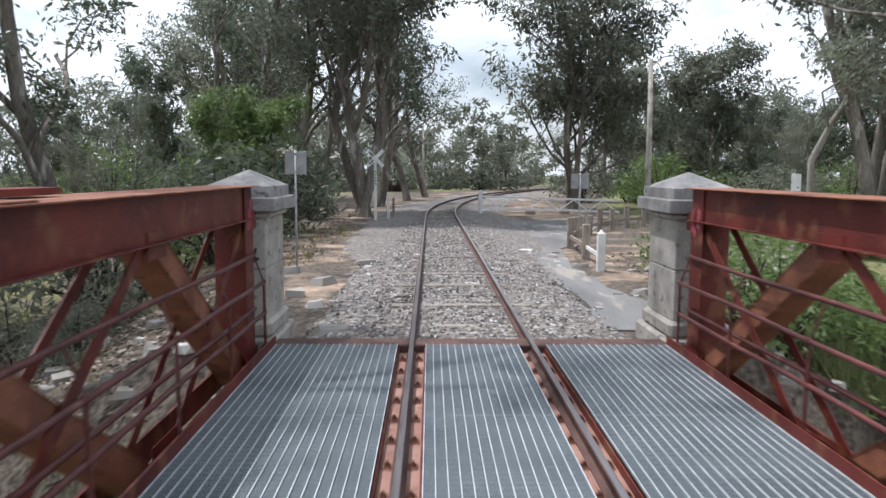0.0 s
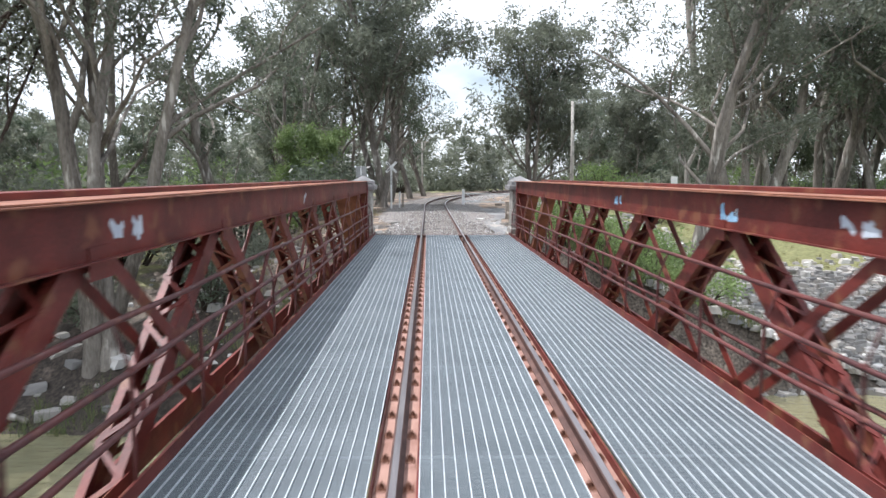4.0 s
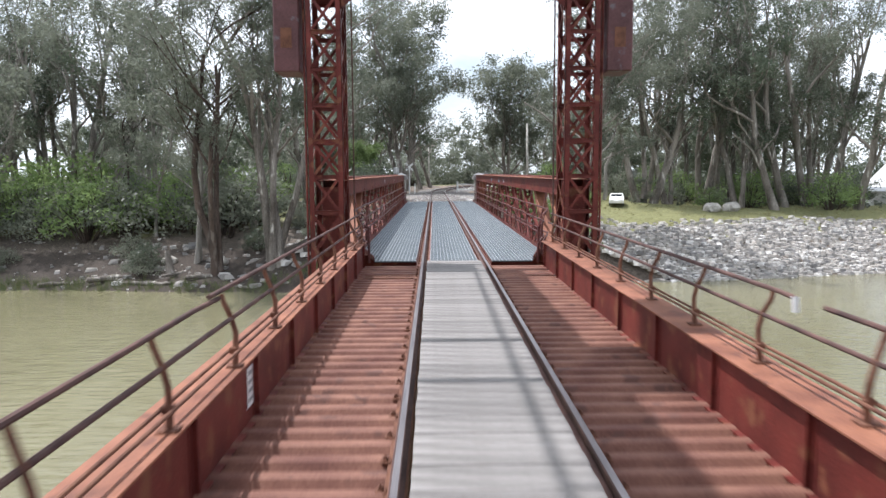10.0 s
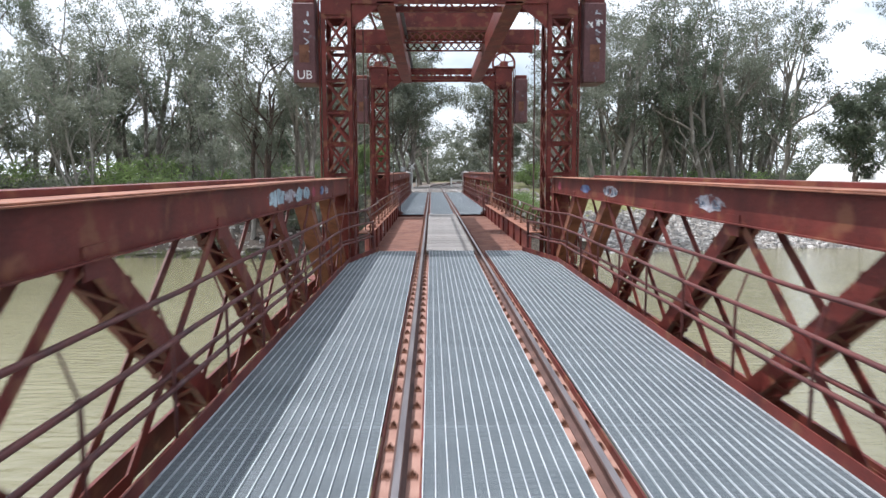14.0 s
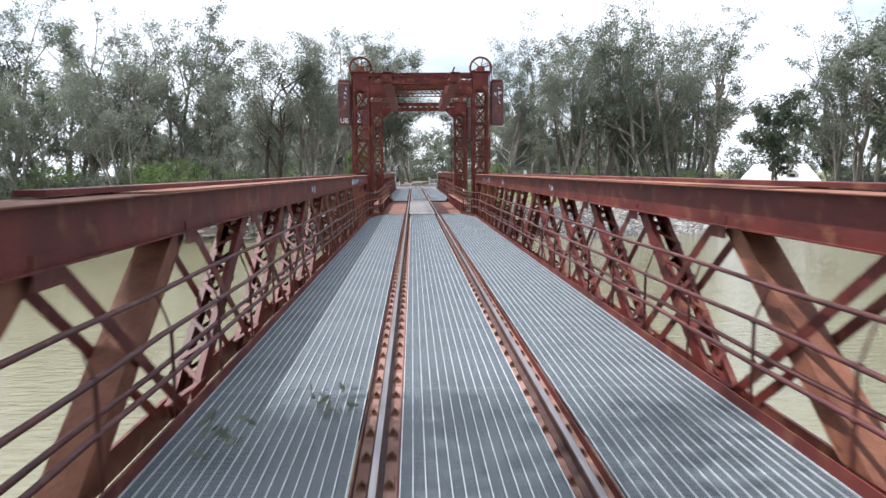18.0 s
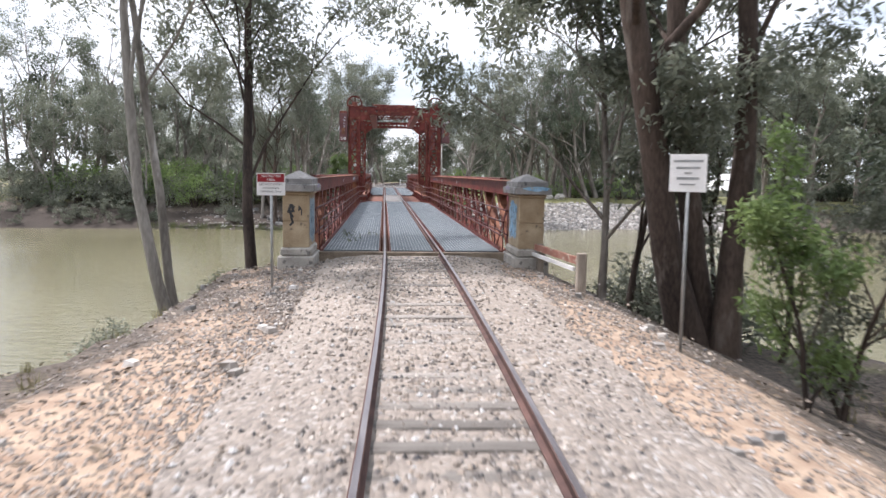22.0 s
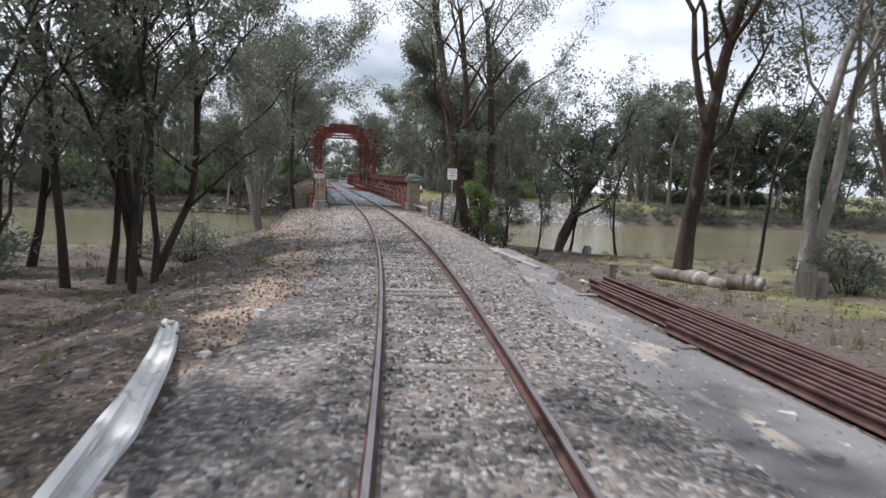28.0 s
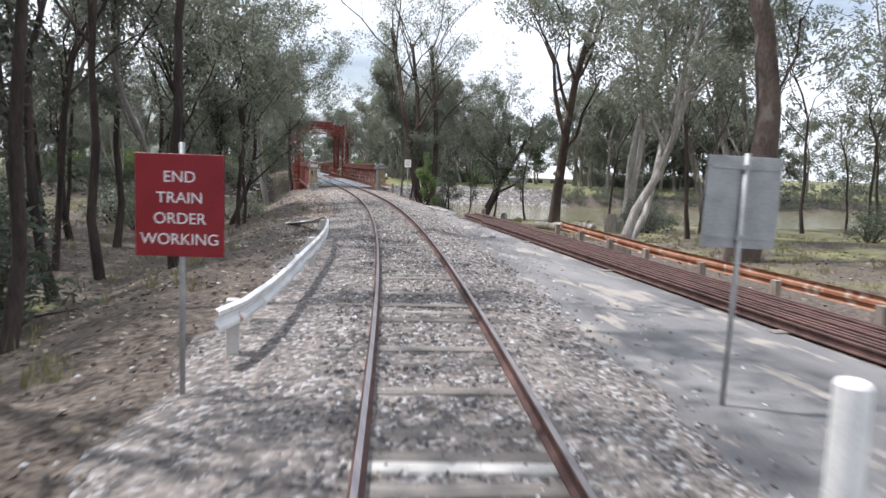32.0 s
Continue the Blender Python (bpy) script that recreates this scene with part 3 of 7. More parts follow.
def build_span(y0, y1, lift_end):
    """A fixed pony-truss span from y1 (south) to y0 (north). lift_end: which end meets the lift span."""
    L = y0 - y1
    n = 12
    p = L / n

    def turn_in(y):
        """How far the rail bends in along the cut corner of the deck."""
        return 0.56 * max(0.0, (CUT - y) if lift_end == "south" else (y - L + CUT)) / CUT

    sp = thing("bridge_deck", "galvanised grating railway bridge deck between red steel edges", "bridge deck", (0, y1, 0), group="fixed decks of the bridge")
    for s in (-1, 1):
        tr = thing("side_truss", "riveted red oxide steel pony truss with laced diagonals", "bridge truss", (0, y1, 0), group="side trusses of the bridge")
        for x in (3.02, 3.46):
            part("top_chord_web", Geo().box(s * (x - 0.012), -0.05, 1.70, s * (x + 0.012), L + 0.05, 2.12), RED, tr)
            part("chord_angle", Geo().box(s * (x - 0.07), -0.05, 1.685, s * (x + 0.05), L + 0.05, 1.70), RED, tr)
            part("bottom_chord", Geo().box(s * (x - 0.02), 0, -0.62, s * (x + 0.02), L, -0.32), RED, tr)
        part("top_plate", Geo().box(s * 2.90, -0.08, 2.12, s * 3.58, L + 0.08, 2.135, 0.003), RED_DUSTY, tr)
        part("top_plate", Geo().box(s * 2.92, p * 1.6, 2.137, s * 3.56, L - p * 1.6, 2.152, 0.003), RED_DUSTY, tr)
        part("top_plate", Geo().box(s * 3.30, p * 1.2, 2.153, s * 3.56, L - p * 1.3, 2.205, 0.003), RED, tr)
        for i in range(n + 1):
            y = i * p
            part("gusset_plate", Geo().box(s * 2.995, y - 0.30, -0.66, s * 3.003, y + 0.30, -0.08), RED, tr)
            part("gusset_plate", Geo().box(s * 2.997, y - 0.22, 1.55, s * 3.006, y + 0.22, 1.80), RED, tr)
        for i in range(n):
            lo, hi = i * p, (i + 1) * p
            south = i < n / 2
            a, b = ((lo + 0.12, -0.45), (hi - 0.12, 1.74)) if south else ((hi - 0.12, -0.45), (lo + 0.12, 1.74))
            laced_diagonal(tr, (0, *a), (0, *b), s * 3.08, s * 3.40, i in (0, 1, n - 1, n - 2))
            c, e = ((lo + 0.15, 1.72), (hi - 0.15, -0.4)) if south else ((hi - 0.15, 1.72), (lo + 0.15, -0.4))
            for x in (3.045, 3.43):
                part("tie_bar", Geo().beam((s * x, *c), (s * x, *e), 0.014, 0.13), RED, tr)
        for y, out in ((0.0, -1), (L, 1)):
            part("end_plate", rounded_plate(s * 2.985, s * 2.994, y if out < 0 else y - 0.42, y + 0.42 if out < 0 else y, -0.62, 2.13, 0.28, out), RED, tr)
            part("end_post", Geo().box(s * 3.0, y - 0.02 + (0 if out < 0 else -0.02), -0.62, s * 3.5, y + 0.02 + (0.02 if out < 0 else 0), 1.95, 0.005), RED, tr)
        k0, k1 = (0, L - CUT) if lift_end == "north" else (CUT, L)
        part("kerb_angle", Geo().box(s * 2.70, k0, -0.03, s * 2.715, k1, 0.085), RED, sp)
        part("kerb_angle", Geo().box(s * 2.70, k0, -0.045, s * 2.84, k1, -0.031), RED, sp)
        part("edge_beam", Geo().box(s * 2.80, k0, -0.45, s * 2.83, k1, -0.046), RED, sp)
        ca, cb = ((s * 2.71, k1, 0.02), (s * 2.14, L, 0.02)) if lift_end == "north" else ((s * 2.71, k0, 0.02), (s * 2.14, 0, 0.02))
        part("kerb_angle", Geo().beam(ca, cb, 0.015, 0.13), RED, sp)
        # hand rails of pipe
        rl = thing("handrail", "red painted pipe handrail along the bridge deck", "handrail", (0, y1, 0), group="handrails of the bridge")
        for x, z in ((2.83, 0.84), (2.96, 1.20), (2.83, 0.42), (2.96, 0.47)):
            ys = sorted([0.06 + (L - 0.12) * i / 24 for i in range(25)] + [CUT if lift_end == "south" else L - CUT])
            pts = [(s * (x - turn_in(q)), q, z + 0.012 * math.sin(i * 2.1 + z * 9)) for i, q in enumerate(ys)]
            part("pipe", Geo().tube(pts, 0.027, 8), MAROON, rl, smooth=True)
        k = round(L / 1.72)
        for i in range(k + 1):
            y = 0.1 + (L - 0.2) * i / k
            e = turn_in(y)
            po = part("post", Geo().tube([(s * (2.82 - e), y, -0.1), (s * (2.83 - e), y, 0.84)], 0.019 if e < 0.1 else 0.035, 8), MAROON, rl)
            part("stay", Geo().tube([(s * (2.83 - e), y, 0.84), (s * (2.96 - e), y, 1.2)], 0.012, 6), MAROON, po)
            for z in (0.84, 0.42):
                part("tee_joint", Geo().tube([(s * (2.83 - e), y - 0.035, z), (s * (2.83 - e), y + 0.035, z)], 0.032, 8), MAROON, po)
        # rail bed plates
        bedp = part("rail_bed", Geo().box(s * 0.8325 - 0.17, 0, -0.20, s * 0.8325 + 0.17, L, -0.158), PLATE, sp, "dusty red steel bed under the rail")
        for o in (-0.181, 0.181):
            part("stringer", Geo().box(s * 0.8325 + o - 0.009, 0, -0.6, s * 0.8325 + o + 0.009, L, -0.08), RED, sp)
        m = int(L / 0.593)
        for i in range(m):
            for o in (-0.108, 0.108):
                part("rail_fastener", STUD, RUST, bedp, at=pose(s * 0.8325 + o, 0.25 + i * 0.593, -0.158))
    # deck gratings
    m = round(L / 3.0)
    ln = L / m
    for x0, x1 in ((-2.69, -1.03), (-0.635, 0.635), (1.03, 2.69)):
        plain = grate_panel(x0, x1, ln, "deck_grating")
        trimmed = grate_panel(x0, x1, ln, "deck_grating", 1 if lift_end == "north" else -1) if abs(x0) > 1 else plain
        for i in range(m):
            bed, bars, rods = trimmed if i == (m - 1 if lift_end == "north" else 0) else plain
            o = part("deck_grating", bed, GRATE_SHADED, sp, at=pose(0, i * ln, 0))
            for x, me in bars:
                part("bearing_bar", me, GRATE_BAR, o, at=pose(x, 0, 0))
            tagged(part("mesh_infill", rods, GRATE_SHADED, o), kind="stuff")
    for i in range(n + 1):
        part("cross_girder", Geo().box(-2.99, i * p - 0.12 + (0.13 if i == 0 else -0.13 if i == n else 0), -0.75, 2.99, i * p + 0.12 + (0.13 if i == 0 else -0.13 if i == n else 0), -0.25), RED, sp)
    return sp


build_span(0.0, L_A, "south")
build_span(L_B, L_S, "north")


def build_lift_span():
    L = L_A - L_B
    sp = thing("lift_span", "red steel lifting bridge span with corrugated side decks", "bridge", (0, L_B, 0))
    for s in (-1, 1):
        g = Geo().box(s * 2.40, 0.1, -0.75, s * 2.42, L - 0.1, 0.47)
        gi = part("plate_girder", g, RED, sp, "riveted red plate girder")
        part("flange", Geo().box(s * 2.33, 0.1, 0.47, s * 2.76, L - 0.1, 0.495, 0.004), RED_DUSTY, gi)
        part("flange", Geo().box(s * 2.33, 0.1, -0.185, s * 2.40, L - 0.1, -0.165), RED, gi)
        for i in range(10):
            y = 0.5 + (L - 1.0) * i / 9
            part("stiffener", Geo().box(s * 2.345, y - 0.008, -0.17, s * 2.40, y + 0.008, 0.47).box(s * 2.393, y - 0.06, -0.17, s * 2.40, y + 0.06, 0.47), RED, gi)
        if s < 0:
            pl = part("notice_plate", Geo().box(-2.399, 6.1, -0.02, -2.394, 6.36, 0.38), SIGN_WHITE, gi, "small white notice plate")
            for q in range(4):
                part("writing_bar", Geo().box(-2.394, 6.14, 0.30 - q * 0.09, -2.392, 6.32, 0.34 - q * 0.09), GREY_METAL, pl)
        # handrail on kinked posts, broken near the middle
        x = s * (2.42 if s < 0 else 2.58)
        o = s * 0.11
        if s < 0:
            north, south = [(x + o, 5.4, 1.225), (x + o, L + 0.5, 1.21)], [(x + o * 0.8, -0.6, 1.17), (x + o, 5.0, 1.18), (x + o, 5.7, 1.165)]
        else:
            north, south = [(x + o, 5.35, 1.10), (x + o, 5.38, 1.19), (x + o, 5.7, 1.20), (x + o, L + 0.5, 1.19)], [(x + o, -0.6, 1.17), (x + o, 4.85, 1.19)]
        hr = part("handrail", Geo().tube(north, 0.024, 8).tube(south, 0.024, 8), RAIL_SIDE, sp, "brown pipe handrail, broken in the middle")
        if s > 0:
            part("tape", Geo().tube([(x + o, 5.345, 1.06), (x + o, 5.36, 1.20)], 0.034, 8), WHITE_PAINT, hr, "white tape round the broken end")
        part("pipe", Geo().tube([(x + o * 0.3, -0.6, 0.95), (x + o * 0.2, L / 2, 0.96), (x + o * 0.3, L + 0.5, 0.95)], 0.022, 8), RAIL_SIDE, hr)
        for dx in (-0.045, 0.05):
            part("pipe", Geo().tube([(x + s * dx, 0.2, 0.655), (x + s * dx, L - 0.2, 0.655)], 0.016, 8), RUST, hr)
        rp = random.Random(70 + s)
        for i in range(11):
            y = 0.5 + (L - 1.0) * i / 10
            q = rp.uniform(-0.03, 0.03)
            p = [(x, y, 0.49), (x - s * 0.01, y, 0.66), (x - s * 0.012, y + q, 0.82), (x + s * 0.025, y + q, 0.97), (x + s * 0.085, y, 1.10), (x + o, y, 1.19)]
            part("bent_post", Geo().tube(p, [0.030, 0.028, 0.028, 0.026, 0.026, 0.024], 8).box(x - 0.07, y - 0.07, 0.495, x + 0.07, y + 0.07, 0.515).box(x - 0.045, y - 0.035, 0.62, x + 0.045, y + 0.035, 0.69, 0.008), RUST, hr)
        # corrugated deck: ribs across the track
        k = round(L / 0.36)
        st = L / k
        g = Geo()
        xa, xb = s * 0.93, s * 2.39
        z0, z1 = -0.235, -0.150
        ring = []
        for i in range(k):
            for dy, z in ((0, z0), (st * 0.14, z1 - 0.012), (st * 0.20, z1), (st * 0.50, z1), (st * 0.56, z1 - 0.012), (st * 0.70, z0)):
                ring.append((i * st + dy, z))
        ring.append((L, z0))
        for y, z in ring:
            g.v += [(xa, y, z), (xb, y, z), (xa, y, z - 0.008), (xb, y, z - 0.008)]
        for i in range(len(ring) - 1):
            a, b = i * 4, i * 4 + 4
            f = [(a, a + 1, b + 1, b), (a + 2, b + 2, b + 3, a + 3)]
            g.f += f
        if s < 0:
            gr = part("drain_grille", Geo().box(-2.2, 16.05, -0.150, -1.02, 16.09, -0.135).box(-2.2, 16.49, -0.150, -1.02, 16.53, -0.135), RUST, sp, "rusty slotted drain grille in the deck")
            for i in range(20):
                part("bar", Geo().box(-2.19 + i * 0.06, 16.09, -0.149, -2.165 + i * 0.06, 16.49, -0.137), RUST, gr)
        part("corrugated_deck", g, CORRUGATED, sp, "rusty brown corrugated steel decking")
        part("stringer", Geo().box(s * 0.8325 - 0.1, 0, -0.6, s * 0.8325 + 0.085, L, -0.158), RUST, sp)
        m = int(L / 0.593)
        for i in range(m):
            part("rail_fastener", STUD, RUST, sp, at=pose(s * 0.955, 0.3 + i * 0.593, -0.16))
    k = round(L / 0.245)
    me = Geo().box(-0.72, 0.006, -0.085, 0.72, L / k - 0.006, -0.03, 0.006).mesh("plank", PLANK)
    r = random.Random(3)
    for i in range(k):
        part("plank", me, PLANK, sp, at=pose(r.uniform(-0.006, 0.006), i * L / k, r.uniform(-0.006, 0.004), 0, 0, r.uniform(-0.05, 0.05)))


build_lift_span()


def lattice(parent, a, b, side, width, n, r=0.045, cross=True):
    """Flat lacing bars zigzag between two edges, from a to b, width apart along side."""
    a, b, s = Vector(a), Vector(b), Vector(side)
    nrm = (b - a).cross(s).normalized()
    for i in range(n):
        p, q = a.lerp(b, i / n), a.lerp(b, (i + 1) / n)
        part("lacing_bar", Geo().beam(p, q + s * width, r, 0.01, nrm.cross((q + s * width - p)).normalized()), RED, parent)
        if cross:
            part("lacing_bar", Geo().beam(p + s * width + nrm * 0.011, q + nrm * 0.011, r, 0.01, nrm.cross((q - p - s * width)).normalized()), RED, parent)


T_X0, T_X1, T_D, T_H = 2.86, 3.76, 1.25, 7.78


def build_tower(y, s, away):
    """A lattice lift tower at y (its south face), on side s; away: the side of the fixed span (+1 north)."""
    t = thing("lift_tower", "tall red riveted lattice steel lift tower with sheave and counterweight", "tower", (0, y, 0), group="four towers of the lift bridge")
    x0, x1 = sorted((s * T_X0, s * T_X1))
    for x in (x0, x1):
        for yy in (0, T_D):
            sx, sy = (1 if x == x0 else -1), (1 if yy == 0 else -1)
            g = Geo().box(x, yy, -0.9, x + sx * 0.135, yy + sy * 0.014, T_H).box(x, yy, -0.9, x + sx * 0.014, yy + sy * 0.135, T_H)
            part("corner_angle", g, RED, t)
    n = 6
    for yy in (0.02, T_D - 0.02):
        lac = part("head_plate", Geo().box(x0 + 0.02, yy - 0.016, 6.85, x1 - 0.02, yy + 0.004, T_H), RED, t)
        lattice(lac, (x0 + 0.10, yy, 1.3), (x0 + 0.10, yy, 6.8), (1, 0, 0), x1 - x0 - 0.20, n, 0.075)
        lattice(lac, (x0 + 0.10, yy, -0.7), (x0 + 0.10, yy, 1.2), (1, 0, 0), x1 - x0 - 0.20, 2, 0.10)
        for i in range(0, n + 1):
            z = 1.3 + 5.5 * i / n
            part("batten", Geo().box(x0 + 0.1, yy - 0.012, z - 0.055, x1 - 0.1, yy + 0.012, z + 0.055).box(x0 + 0.1, yy - 0.05, z + 0.043, x1 - 0.1, yy + 0.05, z + 0.055), RED, lac)
    for xx in (x0 + 0.02, x1 - 0.02):
        lattice(t, (xx, 0.10, -0.7), (xx, 0.10, 6.9), (0, 1, 0), T_D - 0.20, 8, 0.06)
    part("cap_plate", Geo().box(x0 - 0.1, -0.1, T_H, x1 + 0.1, T_D + 0.1, T_H + 0.05, 0.01), RED, t)
    # sheave, facing along the track
    xc = (x0 + x1) / 2 + s * 0.05
    m = 28
    ring = [(xc + math.cos(2 * math.pi * i / m) * r_, T_D / 2 + yy, T_H + 0.28 + math.sin(2 * math.pi * i / m) * r_) for i in range(m) for r_, yy in ((0.53, -0.07), (0.64, -0.07), (0.64, 0.07), (0.53, 0.07))]
    wh = Geo().add(ring, [(i * 4 + k, i * 4 + (k + 1) % 4, (i + 1) % m * 4 + (k + 1) % 4, (i + 1) % m * 4 + k) for i in range(m) for k in range(4)])
    shv = part("sheave", wh, RED, t, "spoked red rope wheel")
    for i in range(6):
        a = math.pi * 2 * i / 6 + 0.3
        part("spoke", Geo().beam((xc, T_D / 2, T_H + 0.28), (xc + math.cos(a) * 0.56, T_D / 2, T_H + 0.28 + math.sin(a) * 0.56), 0.06, 0.05, (0, 1, 0)), RED, shv)
    part("hub", Geo().tube([(xc, T_D / 2 - 0.16, T_H + 0.28), (xc, T_D / 2 + 0.16, T_H + 0.28)], 0.09, 12), RED, shv)
    for yy in (0.28, T_D - 0.28):
        part("bearing_block", Geo().box(xc - 0.2, yy - 0.07, T_H + 0.05, xc + 0.2, yy + 0.07, T_H + 0.36, 0.03), RED, t)
    # ropes and counterweight
    xo = xc + s * 0.62
    for o in (-0.05, 0.05):
        part("rope", Geo().tube([(xo, T_D / 2 + o, T_H + 0.28), (xo, T_D / 2 + o, 7.2)], 0.015, 6), RUST, t)
        part("rope", Geo().tube([(s * 2.62, T_D / 2 + o + away * -0.35, T_H), (s * 2.62, T_D / 2 + o + away * -0.35, 0.2)], 0.014, 6), RAIL_SIDE, t)
    cx = s * (T_X1 + 0.50)
    cw = part("counterweight", Geo().box(cx - 0.33, 0.05, 4.90, cx + 0.33, T_D - 0.05, 7.2, 0.03), WEIGHT, t, "heavy dull maroon steel counterweight box")
    part("cap", Geo().box(cx - 0.30, 0.15, 7.2, cx + 0.30, T_D - 0.15, 7.4, 0.03), RED, cw)
    part("socket", Geo().box(cx - 0.14, 0.035, 5.50, cx + 0.14, 0.05, 6.0), RUST, cw)
    part("guide_pipe", Geo().tube([(s * (T_X1 + 0.08), 0.2, -0.5), (s * (T_X1 + 0.08), 0.2, T_H)], 0.03, 8), RED, t)
    part("guide_pipe", Geo().tube([(s * (T_X1 + 0.08), T_D - 0.2, -0.5), (s * (T_X1 + 0.08), T_D - 0.2, T_H)], 0.03, 8), RED, t)
    return t


TA, TB = L_A - 0.50, L_B + 0.25
for s in (-1, 1):
    build_tower(TA, s, 1)
    build_tower(TB, s, -1)


def build_head_frame():
    t = thing("head_frame", "red lattice steel frame joining the tops of the lift towers", "bridge frame", (0, 0, 0))
    for y0 in (TA, TB):
        for yy in (y0 + 0.06, y0 + T_D - 0.06):
            b = part("cross_beam", Geo().box(-T_X0, yy - 0.06, 7.68, T_X0, yy + 0.06, 7.74), RED, t)
            for z0, z1, hw in ((7.16, 7.22, 0.06), (7.56, 7.68, 0.008), (7.22, 7.34, 0.008)):
                part("angle", Geo().box(-T_X0, yy - hw, z0, T_X0, yy + hw, z1), RED, b)
            lattice(b, (-T_X0, yy + 0.014, 7.24), (T_X0, yy + 0.014, 7.24), (0, 0, 1), 0.42, 13, 0.055)
        for s in (-1, 1):
            part("knee_plate", Geo().add([(s * T_X0, y0 + 0.05, 6.46), (s * T_X0, y0 + 0.05, 7.16), (s * 2.0, y0 + 0.05, 7.16), (s * T_X0, y0 + 0.075, 6.46), (s * T_X0, y0 + 0.075, 7.16), (s * 2.0, y0 + 0.075, 7.16)], [(0, 2, 1), (3, 4, 5), (0, 1, 4, 3), (1, 2, 5, 4), (2, 0, 3, 5)]), RED, t)
    ya, yb = TA + T_D, TB
    ym = (ya + yb) / 2
    for s in (-1, 1):
        part("long_girder", Geo().box(s * 1.62, yb, 7.12, s * 2.14, ya, 7.78, 0.01), RED, t)
    for y in (ym - 1.0, ym + 1.0):
        b = part("machine_girder", Geo().box(-3.6, y - 0.05, 7.90, 3.6, y + 0.05, 7.97), RED, t)
        part("angle", Geo().box(-3.6, y - 0.05, 7.46, 3.6, y + 0.05, 7.52), RED, b)
        lattice(b, (-2.1, y + 0.01, 7.54), (2.1, y + 0.01, 7.54), (0, 0, 1), 0.36, 13, 0.055)
        for s in (-1, 1):
            part("end_plate", Geo().box(s * 2.1, y - 0.04, 7.40, s * 3.85, y + 0.04, 8.02, 0.02), RED, b)
    part("machine_platform", Geo().box(-2.05, ym - 1.1, 7.98, 2.05, ym + 1.1, 8.10), RUST, t, "dark plated machinery platform")
    part("machine_casing", Geo().box(-2.0, ym - 0.9, 8.10, 2.0, ym + 0.9, 8.75, 0.03), RED, t, "red sheet steel machinery casing")
    part("walkway", Geo().box(-2.1, yb, 7.79, -1.5, ya, 7.82), GRATE_SHADED, t, "grey grated walkway")
    rail = part("top_handrail", Geo().tube([(-2.78, yb, 8.05), (-2.78, ya, 8.05)], 0.05, 8), RED, t, "pipe handrail along the top walkway")
    for k in range(5):
        y = yb + (ya - yb) * (k + 0.5) / 5
        part("stanchion", Geo().tube([(-2.78, y, 8.05), (-2.12, y, 7.72)], 0.03, 8), RED, rail)
    for s in (-1, 1):
        part("shaft", Geo().tube([(s * 1.85, yb, 8.01), (s * 1.85, ya, 8.01)], 0.05, 8), RED, t)


build_head_frame()


# ------------------------------------------------------------ stone pillars
def build_pillar(x, y, tan, label, hy=0.62):
    """An abutment pillar: stepped plinth, dressed shaft, moulding and a hipped cap."""
    t = thing("stone_pillar", label, "pillar", (x, y, 0), group="pillars at the bridge ends")
    mat = STONE_TAN if tan else STONE
    hx = 0.36
    part("plinth", Geo().box(-hx - 0.14, -hy - 0.14, -2.6, hx + 0.14, hy + 0.14, -0.02, 0.03), STONE, t)
    part("plinth_course", Geo().box(-hx - 0.07, -hy - 0.07, -0.02, hx + 0.07, hy + 0.07, 0.22, 0.05), STONE, t)
    z, hs = 0.22, (0.74, 0.72)
    for h in hs:
        part("stone_block", Geo().box(-hx, -hy, z, hx, hy, z + h - 0.008, 0.014), mat, t)
        z += h
    part("necking", Geo().box(-hx - 0.05, -hy - 0.05, z, hx + 0.05, hy + 0.05, z + 0.09, 0.03), mat, t)
    z += 0.09
    part("cornice", Geo().box(-hx - 0.17, -hy - 0.17, z, hx + 0.17, hy + 0.17, z + 0.20, 0.02), STONE_CAP, t)
    z += 0.20
    a, b = hx + 0.08, hy + 0.08
    cap = Geo().add([(-a, -b, z), (a, -b, z), (a, b, z), (-a, b, z), (-a, -b, z + 0.15), (a, -b, z + 0.15), (a, b, z + 0.15), (-a, b, z + 0.15), (0, -0.05, z + 0.38), (0, 0.05, z + 0.38)],
                    [(3, 2, 1, 0), (0, 1, 5, 4), (1, 2, 6, 5), (2, 3, 7, 6), (3, 0, 4, 7), (4, 5, 8), (5, 6, 9, 8), (6, 7, 9), (7, 4, 8, 9)])
    part("cap", cap, STONE_CAP, t, "hipped grey cap stone")
    return t


PILLARS = [build_pillar(-3.25, 0.95, False, "pale grey weathered stone pillar with hipped cap"), build_pillar(3.25, 0.95, False, "pale grey weathered stone pillar with hipped cap"),
           build_pillar(-3.3, L_S - 1.08, True, "tan stone pillar with black and blue graffiti", 0.86), build_pillar(3.3, L_S - 1.08, True, "tan stone pillar with bright blue graffiti", 0.86)]

for y0, y1 in ((0.0, 0.42), (L_S, L_S - 0.26)):
    solo("threshold_beam", Geo().box(-2.9, min(y0, y1), -0.5, 2.9, max(y0, y1), -0.05 if y0 == 0 else -0.075, 0.015), RAIL_SIDE if y0 == 0 else TIMBER_SILL, "long rusty steel sill across the end of the bridge deck" if y0 == 0 else "dusty tan sill across the end of the bridge deck", "sill")


